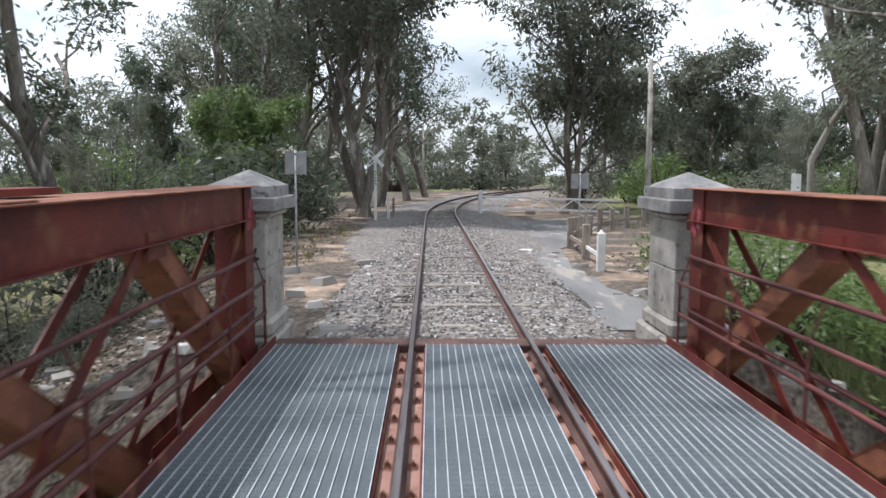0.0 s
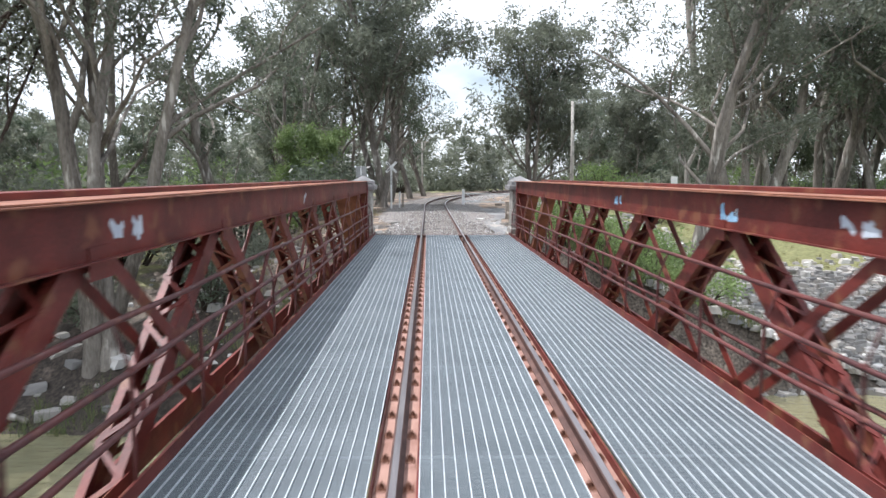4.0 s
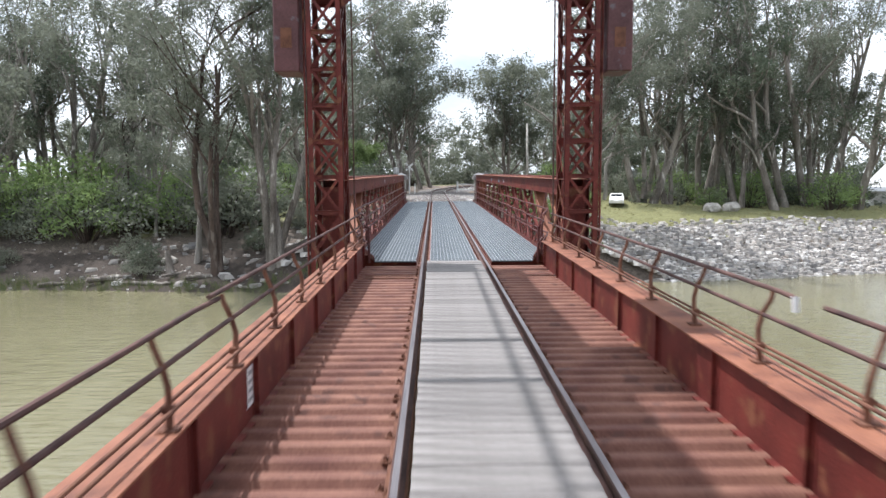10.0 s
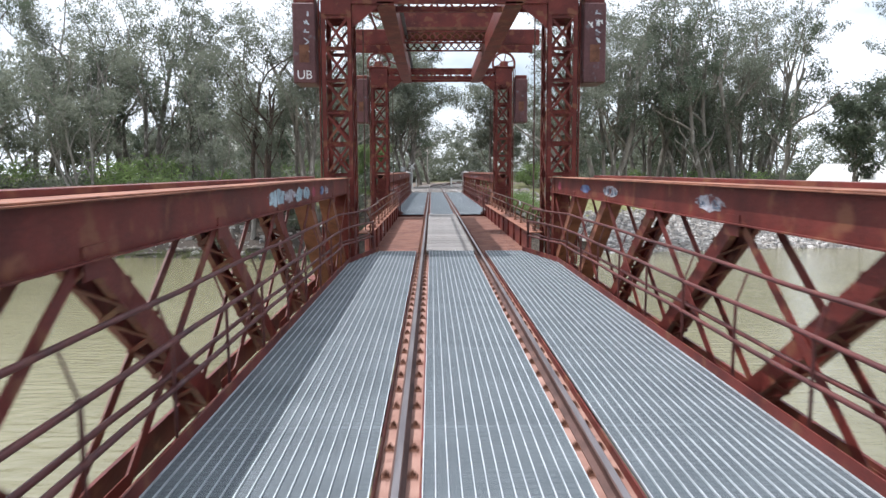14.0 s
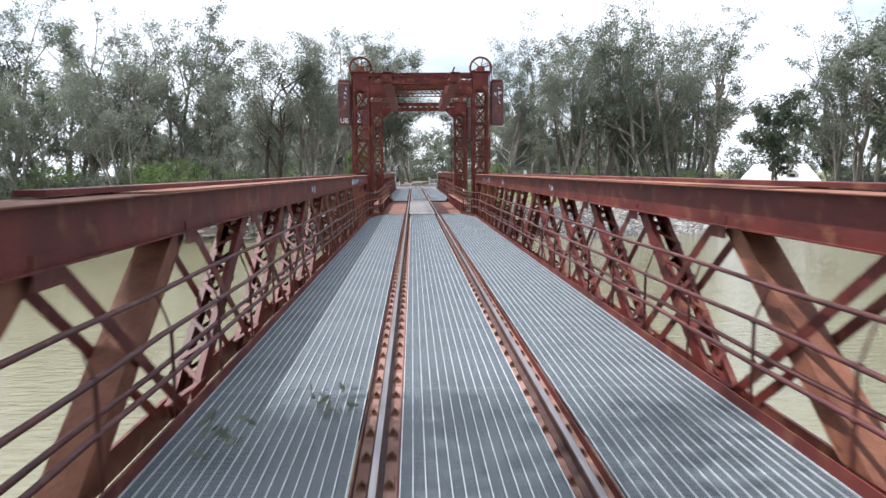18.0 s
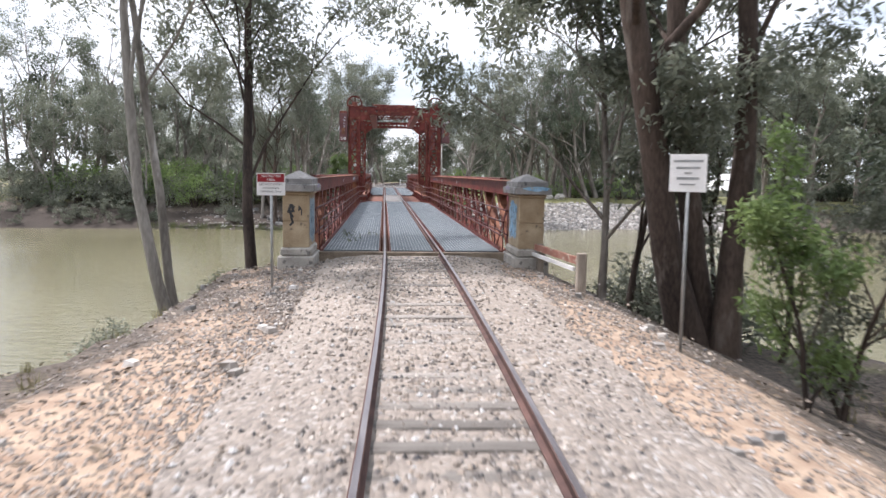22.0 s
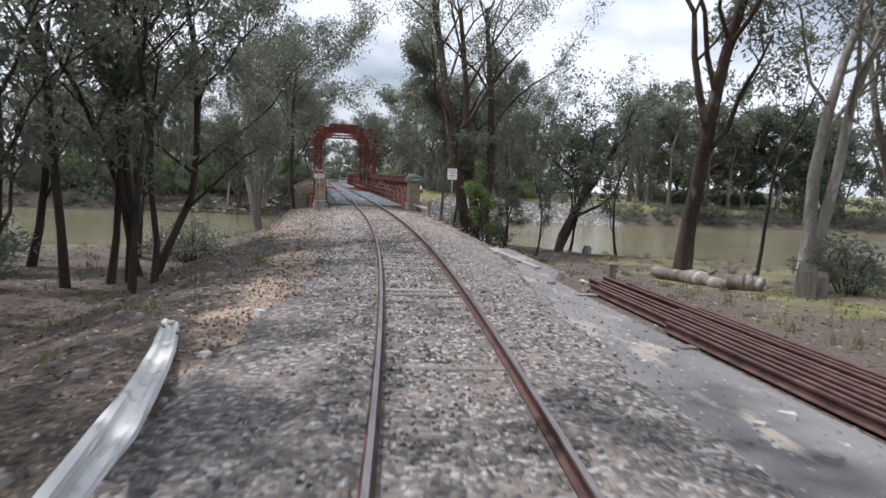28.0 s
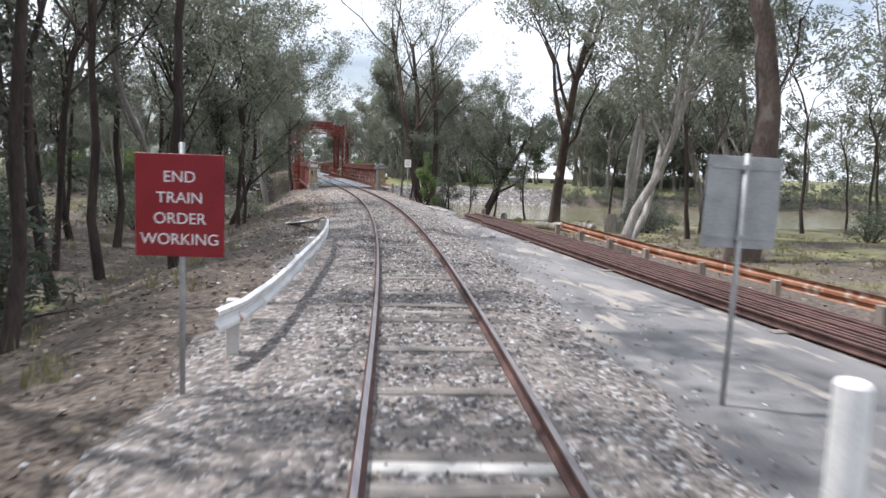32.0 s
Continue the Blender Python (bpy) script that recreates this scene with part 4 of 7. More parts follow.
def build_piers():
    """Stone abutments at both ends and braced iron cylinders under the lift towers."""
    for y0, y1 in ((0.05, 1.6), (L_S - 2.0, L_S - 0.05)):
        solo("abutment", Geo().box(-4.0, y0, -6.5, 4.0, y1, -0.78, 0.04), STONE, "stone abutment carrying the end of the bridge", "abutment", kind="structure")
    for y in (L_A + 0.12, L_B + 0.88):
        t = thing("bridge_pier", "pair of braced red iron cylinders carrying a lift tower", "pier", (0, y, 0), group="piers in the river")
        for s in (-1, 1):
            part("cylinder", Geo().tube([(s * 3.3, 0, -9.0), (s * 3.3, 0, -1.1), (s * 3.3, 0, -0.92)], [0.95, 0.95, 1.1], 20), RED, t, smooth=False)
        part("cross_girder", Geo().box(-3.9, -0.5, -1.5, 3.9, 0.5, -0.95, 0.02), RED, t)
        for s in (-1, 1):
            part("brace", Geo().beam((s * 2.5, 0.06 * s, -6.2), (-s * 2.5, 0.06 * s, -2.0), 0.12, 0.16, (0, 1, 0)), RED, t)


build_piers()


# ------------------------------------------------------------ sleepers
def build_sleepers():
    root = thing("track_bed", "weathered timber sleepers half buried in ballast", "sleepers", kind="structure")
    meshes = []
    r = random.Random(5)
    for i in range(5):
        meshes.append(Geo().box(-1.32 + r.uniform(-0.05, 0.05), -0.125, -0.28, 1.32 + r.uniform(-0.05, 0.05), 0.125, -0.165 + r.uniform(-0.012, 0.012), 0.012).mesh("sleeper", SLEEPER))
    for lo, hi in ((0.8, 90.0), (-185.0, L_S - 0.7)):
        y = hi
        while y > lo:
            o, rt, up = track_frame(y)
            part("sleeper", r.choice(meshes), SLEEPER, root, at=pose(o.x, o.y, r.uniform(-0.034, 0.002), 0, 0, math.degrees(math.atan2(rt.y, rt.x)) + r.uniform(-1, 1)))
            y -= 0.615 / math.sqrt(1 + heading(y) ** 2)


build_sleepers()


# ------------------------------------------------------------ ballast, road and stones
def voronoi_stone(name, dark, light, tan, scale):
    """Loose broken stone: cells of their own tint with dark joints."""
    m = bpy.data.materials.new(name)
    m.use_nodes = True
    n, l = m.node_tree.nodes, m.node_tree.links
    b = n["Principled BSDF"]
    co = n.new("ShaderNodeTexCoord")
    vo = n.new("ShaderNodeTexVoronoi")
    vo.inputs["Scale"].default_value = scale
    l.new(co.outputs["Object"], vo.inputs["Vector"])
    sep = n.new("ShaderNodeSeparateColor")
    l.new(vo.outputs["Color"], sep.inputs["Color"])
    r = n.new("ShaderNodeValToRGB")
    r.color_ramp.elements[0].color, r.color_ramp.elements[1].color = (*dark, 1), (*light, 1)
    e = r.color_ramp.elements.new(0.8)
    e.color = (*tan, 1)
    l.new(sep.outputs["Red"], r.inputs["Fac"])
    patch = n.new("ShaderNodeTexNoise")
    patch.inputs["Scale"].default_value, patch.inputs["Detail"].default_value = 0.45, 6.0
    l.new(co.outputs["Object"], patch.inputs["Vector"])
    pr = n.new("ShaderNodeValToRGB")
    pr.color_ramp.elements[0].position, pr.color_ramp.elements[1].position = 0.56, 0.80
    l.new(patch.outputs["Fac"], pr.inputs["Fac"])
    mx = n.new("ShaderNodeMixRGB")
    l.new(pr.outputs["Color"], mx.inputs["Fac"])
    l.new(r.outputs["Color"], mx.inputs["Color1"])
    mx.inputs["Color2"].default_value = (*tan, 1)
    # dust trodden in beside the south end of the bridge, fading away along the track
    xyz = n.new("ShaderNodeSeparateXYZ")
    l.new(co.outputs["Object"], xyz.inputs[0])
    run = n.new("ShaderNodeMapRange")
    run.inputs["From Min"].default_value, run.inputs["From Max"].default_value = -126.0, -110.0
    run.inputs["To Max"].default_value = 0.62
    l.new(xyz.outputs["Y"], run.inputs["Value"])
    far = n.new("ShaderNodeMath")
    far.operation = "LESS_THAN"
    far.inputs[1].default_value = -50.0
    l.new(xyz.outputs["Y"], far.inputs[0])
    amount = n.new("ShaderNodeMath")
    amount.operation = "MULTIPLY"
    l.new(run.outputs["Result"], amount.inputs[0])
    l.new(far.outputs[0], amount.inputs[1])
    dusty = n.new("ShaderNodeMixRGB")
    l.new(amount.outputs[0], dusty.inputs["Fac"])
    l.new(mx.outputs["Color"], dusty.inputs["Color1"])
    dusty.inputs["Color2"].default_value = (0.40, 0.34, 0.28, 1)
    l.new(dusty.outputs["Color"], b.inputs["Base Color"])
    b.inputs["Roughness"].default_value = 0.9
    bp = n.new("ShaderNodeBump")
    bp.invert = True
    bp.inputs["Strength"].default_value, bp.inputs["Distance"].default_value = 1.0, 0.035
    l.new(vo.outputs["Distance"], bp.inputs["Height"])
    l.new(bp.outputs["Normal"], b.inputs["Normal"])
    return m


def island_stone(name, dark, light, tan):
    """Loose stones that each take a tint of their own."""
    m = bpy.data.materials.new(name)
    m.use_nodes = True
    n, l = m.node_tree.nodes, m.node_tree.links
    b = n["Principled BSDF"]
    ge = n.new("ShaderNodeNewGeometry")
    r = n.new("ShaderNodeValToRGB")
    r.color_ramp.elements[0].color, r.color_ramp.elements[1].color = (*dark, 1), (*light, 1)
    e = r.color_ramp.elements.new(0.75)
    e.color = (*tan, 1)
    l.new(ge.outputs["Random Per Island"], r.inputs["Fac"])
    l.new(r.outputs["Color"], b.inputs["Base Color"])
    b.inputs["Roughness"].default_value = 0.9
    return m


BED = voronoi_stone("ballast_bed", (0.060, 0.062, 0.066), (0.42, 0.42, 0.415), (0.26, 0.225, 0.195), 15.0)
STONES = island_stone("ballast_stones", (0.055, 0.058, 0.064), (0.60, 0.60, 0.59), (0.27, 0.235, 0.205))
BANK_STONES = island_stone("bank_gravel", (0.15, 0.138, 0.128), (0.54, 0.50, 0.46), (0.33, 0.285, 0.245))
DUSTY_STONES = island_stone("dusty_ballast_stones", (0.16, 0.142, 0.125), (0.62, 0.57, 0.51), (0.40, 0.335, 0.275))
RIPRAP = island_stone("riprap", (0.18, 0.175, 0.17), (0.64, 0.62, 0.59), (0.40, 0.37, 0.33))


def pile_x(y):
    return 2.62 + (y + 131.2) * 0.028 if y > -167 else 1.62


def build_ballast():
    g = Geo()
    offs = [-2.7, -2.35, -2.0, -1.7, -1.45, -1.2, -1.0, -0.75, -0.5, -0.25, 0, 0.25, 0.5, 0.75, 1.0, 1.2, 1.45, 1.7, 2.0, 2.35, 2.7]
    for hi, lo in ((120.0, 0.42), (L_S - 0.26, -186.0)):
        k, n = len(g.v), int((hi - lo) / 0.2)
        for i in range(n + 1):
            y = hi + (lo - hi) * i / n
            o, r, u = track_frame(y)
            for a in offs:
                p = o + r * (a * (1 + smooth_step(1.2, 2.6, abs(a)) * (0.55 * smooth_step(9, 19, y) + 0.26 * (a > 0) * smooth_step(-112, -124, y) * smooth_step(-141, -130, y) + 0.25 * (a < 0) * smooth_step(-136, -146, y))))
                p += r * (math.copysign(1, a) * smooth_step(1.7, 2.4, abs(a)) * (0.30 * noise.noise(Vector((a, y * 0.35, 2))) + 0.16 * noise.noise(Vector((a, y * 1.6, 7)))))
                h = -0.182 - 0.075 * max(0.0, abs(a) - 1.5) ** 1.3 if abs(a) < 2.6 else -0.36
                h -= 0.06 * (y > 0) * math.exp(-((y - 4.4) / 1.1) ** 2) * smooth_step(-0.8, -0.95, a) * smooth_step(-1.7, -1.5, a)
                h += 0.032 * smooth_step(0.86, 1.0, abs(a)) * smooth_step(1.75, 1.45, abs(a)) * (y < 0)
                h += noise.noise(Vector((p.x * 1.7, p.y * 1.7, 0))) * 0.022 + noise.noise(Vector((p.x * 7, p.y * 7, 5))) * 0.016
                g.v.append((p.x, p.y, h))
        w = len(offs)
        g.f += [(k + j * w + i, k + j * w + w + i, k + j * w + w + i + 1, k + j * w + i + 1) for j in range(n) for i in range(w - 1)]
    solo("ballast_bed", g, BED, "grey crushed stone track ballast", "ballast", kind="structure", smooth=True)
    rg = random.Random(31)
    g, dusty = Geo(), Geo()
    base = [(1, 0, 0), (-1, 0, 0), (0, 1, 0), (0, -1, 0), (0, 0, 1), (0, 0, -1)]
    faces = [(0, 2, 4), (2, 1, 4), (1, 3, 4), (3, 0, 4), (2, 0, 5), (1, 2, 5), (3, 1, 5), (0, 3, 5)]
    for hi, lo, n in ((26.0, 0.5, 9000), (L_S - 0.5, -176.0, 31000)):
        for _ in range(n):
            y, a = rg.uniform(lo, hi), rg.gauss(0, 1.7)
            if abs(a) > 4.4 or 0.74 < abs(a) < 0.93 or (0 < y < 12 and abs(a) > 2.6):
                continue
            o, r, u = track_frame(y, a)
            z = -0.176 + 0.03 * (0.95 < abs(a) < 1.5 and y < 0) - 0.075 * max(0.0, abs(a) - 1.5) ** 1.3 if abs(a) < 2.6 else max(land(o.x, o.y), -0.3) + 0.012
            s = rg.uniform(0.018, 0.047)
            (dusty if y < 0 and rg.random() < 0.75 * smooth_step(-126, -110, y) else g).add([(o.x + p[0] * s * rg.uniform(0.6, 1.3), o.y + p[1] * s * rg.uniform(0.6, 1.3), z + p[2] * s * rg.uniform(0.5, 1.0)) for p in base], faces)
    solo("dusty_ballast", dusty, DUSTY_STONES, "dusty tan ballast stones beside the end of the bridge", "stones", kind="stuff")
    solo("loose_ballast", g, STONES, "loose grey and tan ballast stones beside the rails", "stones", kind="stuff")
    g = Geo()
    for _ in range(25000):
        y, a = rg.choice((rg.uniform(-150, -100.5), rg.uniform(-130, -100.5))), rg.choice((-1, -1, 1)) * (2.2 + abs(rg.gauss(0, 1.6)))
        o, r, u = track_frame(y, a)
        if a > 0 and o.x > pile_x(y) - 0.1 and y < -131:
            continue
        z = land(o.x, o.y)
        if z < WATER_Z + 0.3:
            continue
        s = rg.uniform(0.014, 0.040)
        g.add([(o.x + p[0] * s * rg.uniform(0.6, 1.3), o.y + p[1] * s * rg.uniform(0.6, 1.3), z + 0.01 + p[2] * s * rg.uniform(0.4, 0.8)) for p in base], faces)
    solo("bank_gravel", g, BANK_STONES, "tan and grey pebbles on the earth banks", "stones", kind="stuff")


build_ballast()


def rock(g, c, sx, sy, sz, rg):
    """A broken block with uneven corners."""
    a = rg.uniform(0, 3.14)
    p = []
    for z in (-1, 1):
        for x, y in ((-1, -1), (1, -1), (1, 1), (-1, 1)):
            u, v = x * sx * rg.uniform(0.55, 1.1), y * sy * rg.uniform(0.55, 1.1)
            k = 0.75 if z > 0 else 1.0
            p.append((c[0] + k * (u * math.cos(a) - v * math.sin(a)), c[1] + k * (u * math.sin(a) + v * math.cos(a)), c[2] + z * sz * rg.uniform(0.6, 1.1)))
    g.add(p, [(3, 2, 1, 0), (4, 5, 6, 7), (0, 1, 5, 4), (1, 2, 6, 5), (2, 3, 7, 6), (3, 0, 4, 7)])


def build_riprap():
    rg = random.Random(41)
    g = Geo()
    for _ in range(8200):
        x = rg.uniform(7.5, 66)
        e = rg.uniform(-0.6, 12.0) if rg.random() < 0.8 else rg.uniform(-0.6, 16.0)
        y = north_edge(x) + e
        s = rg.uniform(0.12, 0.36)
        rock(g, (x, y, land(x, y) + s * 0.25), s * 1.2, s, s * 0.6, rg)
    solo("riprap_bank", g, RIPRAP, "pale grey broken rock covering the river bank", "rocks", kind="stuff")
    g = Geo()
    for _ in range(420):
        x, e = rg.uniform(-40, 6), rg.uniform(0, 14)
        y = north_edge(x) + e
        s = rg.uniform(0.05, 0.30) * (1 if rg.random() < 0.3 else 0.5)
        rock(g, (x, y, land(x, y) + s * 0.15), s * 1.2, s, s * 0.5, rg)
    for _ in range(50):
        x, e = rg.uniform(-30, -9), rg.uniform(1, 9)
        y = north_edge(x) + e
        s = rg.uniform(0.2, 0.5)
        rock(g, (x, y, land(x, y) + s * 0.1), s * 1.3, s, s * 0.45, rg)
    for _ in range(160):
        y, a = rg.uniform(-150, -100), rg.choice((-1, 1)) * rg.uniform(2.6, 6)
        o, r, u = track_frame(y, a)
        s = rg.uniform(0.03, 0.12)
        rock(g, (o.x, o.y, land(o.x, o.y) + s * 0.2), s * 1.2, s, s * 0.6, rg)
    solo("bank_rocks", g, RIPRAP, "scattered grey stones lying on the earth banks", "rocks", kind="stuff")
    for x, y, s in ((32.3, 25.4, 0.95), (34.8, 26.2, 1.0), (-19.0, 1.8, 0.7), (-23.5, 2.6, 0.6)):
        bm = bmesh.new()
        bmesh.ops.create_icosphere(bm, subdivisions=2, radius=s)
        for v in bm.verts:
            k = 1 + 0.35 * noise.noise(v.co * (1.4 / s) + Vector((x, y, 0)))
            v.co = Vector((v.co.x * k * 1.15, v.co.y * k, v.co.z * k * 0.72))
        me = bpy.data.meshes.new("boulder")
        bm.to_mesh(me)
        bm.free()
        me.materials.append(STONE)
        o = new("boulder", me)
        o.location = (x, y, land(x, y) + s * 0.35)
        tagged(o, "large pale grey boulder on the river bank", "boulder", "boulders on the bank")


build_riprap()


def build_road():
    g = Geo()
    n = 66
    for i in range(n + 1):
        y = -127.5 - i * 0.9
        o, r, u = track_frame(y, 2.25 + 0.10 * math.sin(y * 0.9) + 1.0 * smooth_step(-141, -132, y))
        x1 = pile_x(y) - 0.15 + 0.75 * smooth_step(-136, -133.5, y)
        x1 = max(x1, o.x + 0.3)
        for k in range(4):
            g.v.append((o.x + (x1 - o.x) * k / 3, y, -0.286))
    g.f = [(i * 4 + k, i * 4 + 4 + k, i * 4 + 5 + k, i * 4 + 1 + k) for i in range(n) for k in range(3)]
    solo("road", g, ASPHALT, "worn patchy grey asphalt track beside the railway", "road", kind="structure")
    g = Geo()
    pts = [(2.3, 2.0), (2.6, 6.0), (1.9, 11.0), (2.0, 20.0), (2.4, 30.0), (9.0, 31.0), (6.5, 22.0), (3.9, 15.0), (3.4, 10.0), (3.6, 6.0), (4.6, 2.2), (3.6, 1.9)]
    rg = random.Random(4)
    ring = []
    for i, p in enumerate(pts):
        q = pts[(i + 1) % len(pts)]
        for k in range(6):
            ring.append((p[0] + (q[0] - p[0]) * k / 6 + rg.uniform(-0.12, 0.12), p[1] + (q[1] - p[1]) * k / 6 + rg.uniform(-0.1, 0.1)))
    g.add([(x, y, -0.262) for x, y in ring] + [(x, y, -0.31) for x, y in ring], [tuple(range(len(ring)))] + [(i, i + len(ring), (i + 1) % len(ring) + len(ring), (i + 1) % len(ring)) for i in range(len(ring))])
    solo("path", g, ASPHALT, "broken grey asphalt path beside the track", "path", kind="structure")


build_road()
solo("concrete_strip", Geo().box(-0.09, -2.7, -0.06, 0.09, 2.7, 0.035, 0.01), WORN_CONCRETE, "long pale concrete strip lying beside the track", "kerb", (2.56, -130.7, -0.262), 1.2)


# ------------------------------------------------------------ trees
def leaf_clump(v, f, c, r, n, size, rg, droop, flat=0.72):
    """A tuft of pointed leaves that fill a flattened ball."""
    for _ in range(n):
        o = Vector((rg.gauss(0, 1), rg.gauss(0, 1), rg.gauss(0, 1)))
        o *= rg.random() ** 0.45 * r / (o.length + 1e-6)
        p = c + Vector((o.x, o.y, o.z * flat))
        d = Vector((rg.gauss(0, 1), rg.gauss(0, 1), rg.gauss(-droop, 0.8))).normalized()
        w = d.orthogonal().normalized()
        q = rg.uniform(0, 6.28)
        w = (w * math.cos(q) + d.cross(w) * math.sin(q)).normalized()
        ln = size * rg.uniform(0.6, 1.6)
        k = len(v)
        v += [tuple(p), tuple(p + d * ln * 0.4 + w * ln * 0.17), tuple(p + d * ln), tuple(p + d * ln * 0.4 - w * ln * 0.17)]
        f.append((k, k + 1, k + 2, k + 3))


def build_tree(seed, h, r0, lean=(0, 0), stems=1, fork=0.3, spread=0.45, limbs=6, leaves=29, leaf=0.26, clump_r=0.85, bark=None, leafmat=None, droop=0.7, splay=0.22, label="", at=(0, 0), turn=0, sink=0.1, twigs=False, dirs=(), limb_r=1.0, wander=0.12):
    """A gum: leaning tapered stems, limbs that fork twice, and a loose uneven crown of hanging leaves."""
    rg = random.Random(seed)
    wood = Geo()
    lv, lf = [], []

    def grow(p, d, ln, r, depth):
        pts, rad = [p], [r * (1.25 if depth == 0 else 1.0)]
        n = (6, 4, 3, 2)[depth]
        for i in range(n):
            k = wander if depth == 0 else 0.24
            d = (d + Vector((rg.gauss(0, k), rg.gauss(0, k), rg.gauss(0.05, 0.10)))).normalized()
            p = p + d * ln / n
            pts.append(p)
            rad.append(r * (1 - 0.6 * (i + 1) / n))
        if depth < 3 or twigs:
            wood.tube(pts, rad, (10, 6, 4, 3)[depth], False)
        if depth >= 2:
            for q in ((pts[1], pts[2]) if depth == 3 else (pts[1].lerp(pts[2], 0.5), pts[3])):
                leaf_clump(lv, lf, q + Vector((0, 0, -0.15)), clump_r * rg.uniform(0.6, 1.35), int(leaves * rg.uniform(0.6, 1.6)), leaf, rg, droop)
        if depth == 3:
            return
        kids = (limbs, 3, 3)[depth]
        for i in range(kids):
            u = fork + (1 - fork) * (i + rg.random()) / kids if depth == 0 else 0.35 + 0.65 * (i + rg.random()) / kids
            seg = min(n - 1, int(u * n))
            q = pts[seg].lerp(pts[seg + 1], u * n - seg)
            an = rg.uniform(0, 6.283)
            out = Vector((math.cos(an), math.sin(an), 0))
            nd = (d * rg.uniform(0.5, 1.0) + out * spread * rg.uniform(0.9, 2.4) + Vector((0, 0, 0.3))).normalized()
            grow(q, nd, ln * (0.46, 0.55, 0.5)[depth] * rg.uniform(0.65, 1.15), rad[seg] * rg.uniform(0.42, 0.62) * (limb_r if depth == 0 else 1.0), depth + 1)

    for i in range(stems):
        an = rg.uniform(0, 6.283)
        k = 0.0 if stems == 1 else splay
        if dirs:
            lean, k = dirs[i], 0.0
        d0 = Vector((lean[0] + k * math.cos(an), lean[1] + k * math.sin(an), 1)).normalized()
        grow(Vector((math.cos(an) * r0 * 0.9 * (stems > 1), math.sin(an) * r0 * 0.9 * (stems > 1), -0.35)), d0, h * rg.uniform(0.66, 0.78), r0 * (1 if i == 0 else 0.8), 0)
    t = thing("gum_tree", label, "tree", (at[0], at[1], land(*at) - sink), turn)
    part("trunk", wood, bark or BARK, t, smooth=True)
    me = bpy.data.meshes.new("crown")
    me.from_pydata(lv, [], lf)
    me.materials.append(leafmat or LEAF)
    part("crown", me, LEAF, t)
    return t


def build_shrub(seed, r, h, leafmat, label, at, n=60, leaf=0.2, name="shrub"):
    rg = random.Random(seed)
    wood = Geo()
    lv, lf = [], []
    for i in range(n):
        an, q = rg.uniform(0, 6.283), math.sqrt(rg.random())
        tip = Vector((math.cos(an) * r * q, math.sin(an) * r * q, h * (1 - 0.5 * q * q) * rg.uniform(0.25, 1.0)))
        if i % 3 == 0:
            wood.tube([(tip.x * 0.12, tip.y * 0.12, -0.3), (tip.x * 0.5, tip.y * 0.5, tip.z * 0.6), tip], [0.05, 0.03, 0.008], 5, False)
        leaf_clump(lv, lf, tip, 0.26 * r + 0.15, 32, leaf, rg, 0.15)
    t = thing(name, label, "shrub", (at[0], at[1], land(*at) - 0.05))
    part("woody_stem", wood, BARK_DARK, t)
    me = bpy.data.meshes.new("foliage")
    me.from_pydata(lv, [], lf)
    me.materials.append(leafmat)
    part("foliage", me, leafmat, t)
    return t


TALL = "tall grey-barked gum tree with a loose drooping crown"
protos = [
    build_tree(11, 21, 0.30, (0.05, 0.0), label=TALL, at=(-18.0, 10.0)),
    build_tree(12, 23, 0.38, (-0.08, 0.03), 2, label="forked grey-barked gum tree with a broad crown", at=(29.0, 31.0)),
    build_tree(13, 19, 0.26, (0.10, 0.05), 2, bark=BARK_PALE, label="leaning pale-barked gum tree with several stems", at=(-21.0, 2.6)),
    build_tree(14, 22, 0.40, (-0.03, -0.06), 1, 0.2, 0.5, 7, 32, 0.27, 0.95, leafmat=LEAF_DARK, label="tall gum tree with a dense dark crown", at=(-13.5, 18.0)),
    build_tree(15, 17, 0.18, (0.06, 0.0), 1, 0.35, 0.38, 5, bark=BARK_PALE, label="slender pale-barked gum tree with a thin crown", at=(-27, 9)),
    build_tree(16, 14, 0.15, (-0.05, 0.04), 1, 0.25, 0.42, 6, 15, 0.28, 0.74, BARK_DARK, LEAF, label="slender dark-barked young gum tree with dense foliage", at=(38, 34)),
    build_tree(17, 17, 0.14, (0.03, -0.04), 1, 0.45, 0.34, 6, 15, 0.28, 0.76, BARK_DARK, LEAF, label="slender dark-barked young gum tree with a high crown", at=(-31, 13)),
    build_tree(18, 22, 0.36, (0.04, 0.0), 1, 0.16, 0.5, 8, 19, 0.66, 1.3, label="distant tall gum tree with a full crown", at=(-60, 40)),
    build_tree(19, 20, 0.34, (-0.05, 0.0), 2, 0.18, 0.45, 7, 17, 0.66, 1.3, leafmat=LEAF_DARK, label="distant dark gum tree with a broad crown", at=(70, 40)),
]


def plant(k, x, y, s=1.0, turn=0.0):
    o = copy_thing(protos[k], pose(x, y, land(x, y) - 0.1, 0, 0, turn))
    o.scale = (s, s, s)
    return o


SHRUB_A = build_shrub(51, 1.6, 2.4, LEAF_DARK, "dense dark green bush on the river bank", (-25, 1.5), 54, 0.19)
SHRUB_B = build_shrub(52, 1.8, 2.8, LEAF_BRIGHT, "fresh green bush with soft leafy foliage", (10.5, 5), 54, 0.19)
SHRUB_C = build_shrub(53, 1.5, 2.0, LEAF, "grey-green wattle bush with fine leaves", (-13, 10), 50, 0.18)


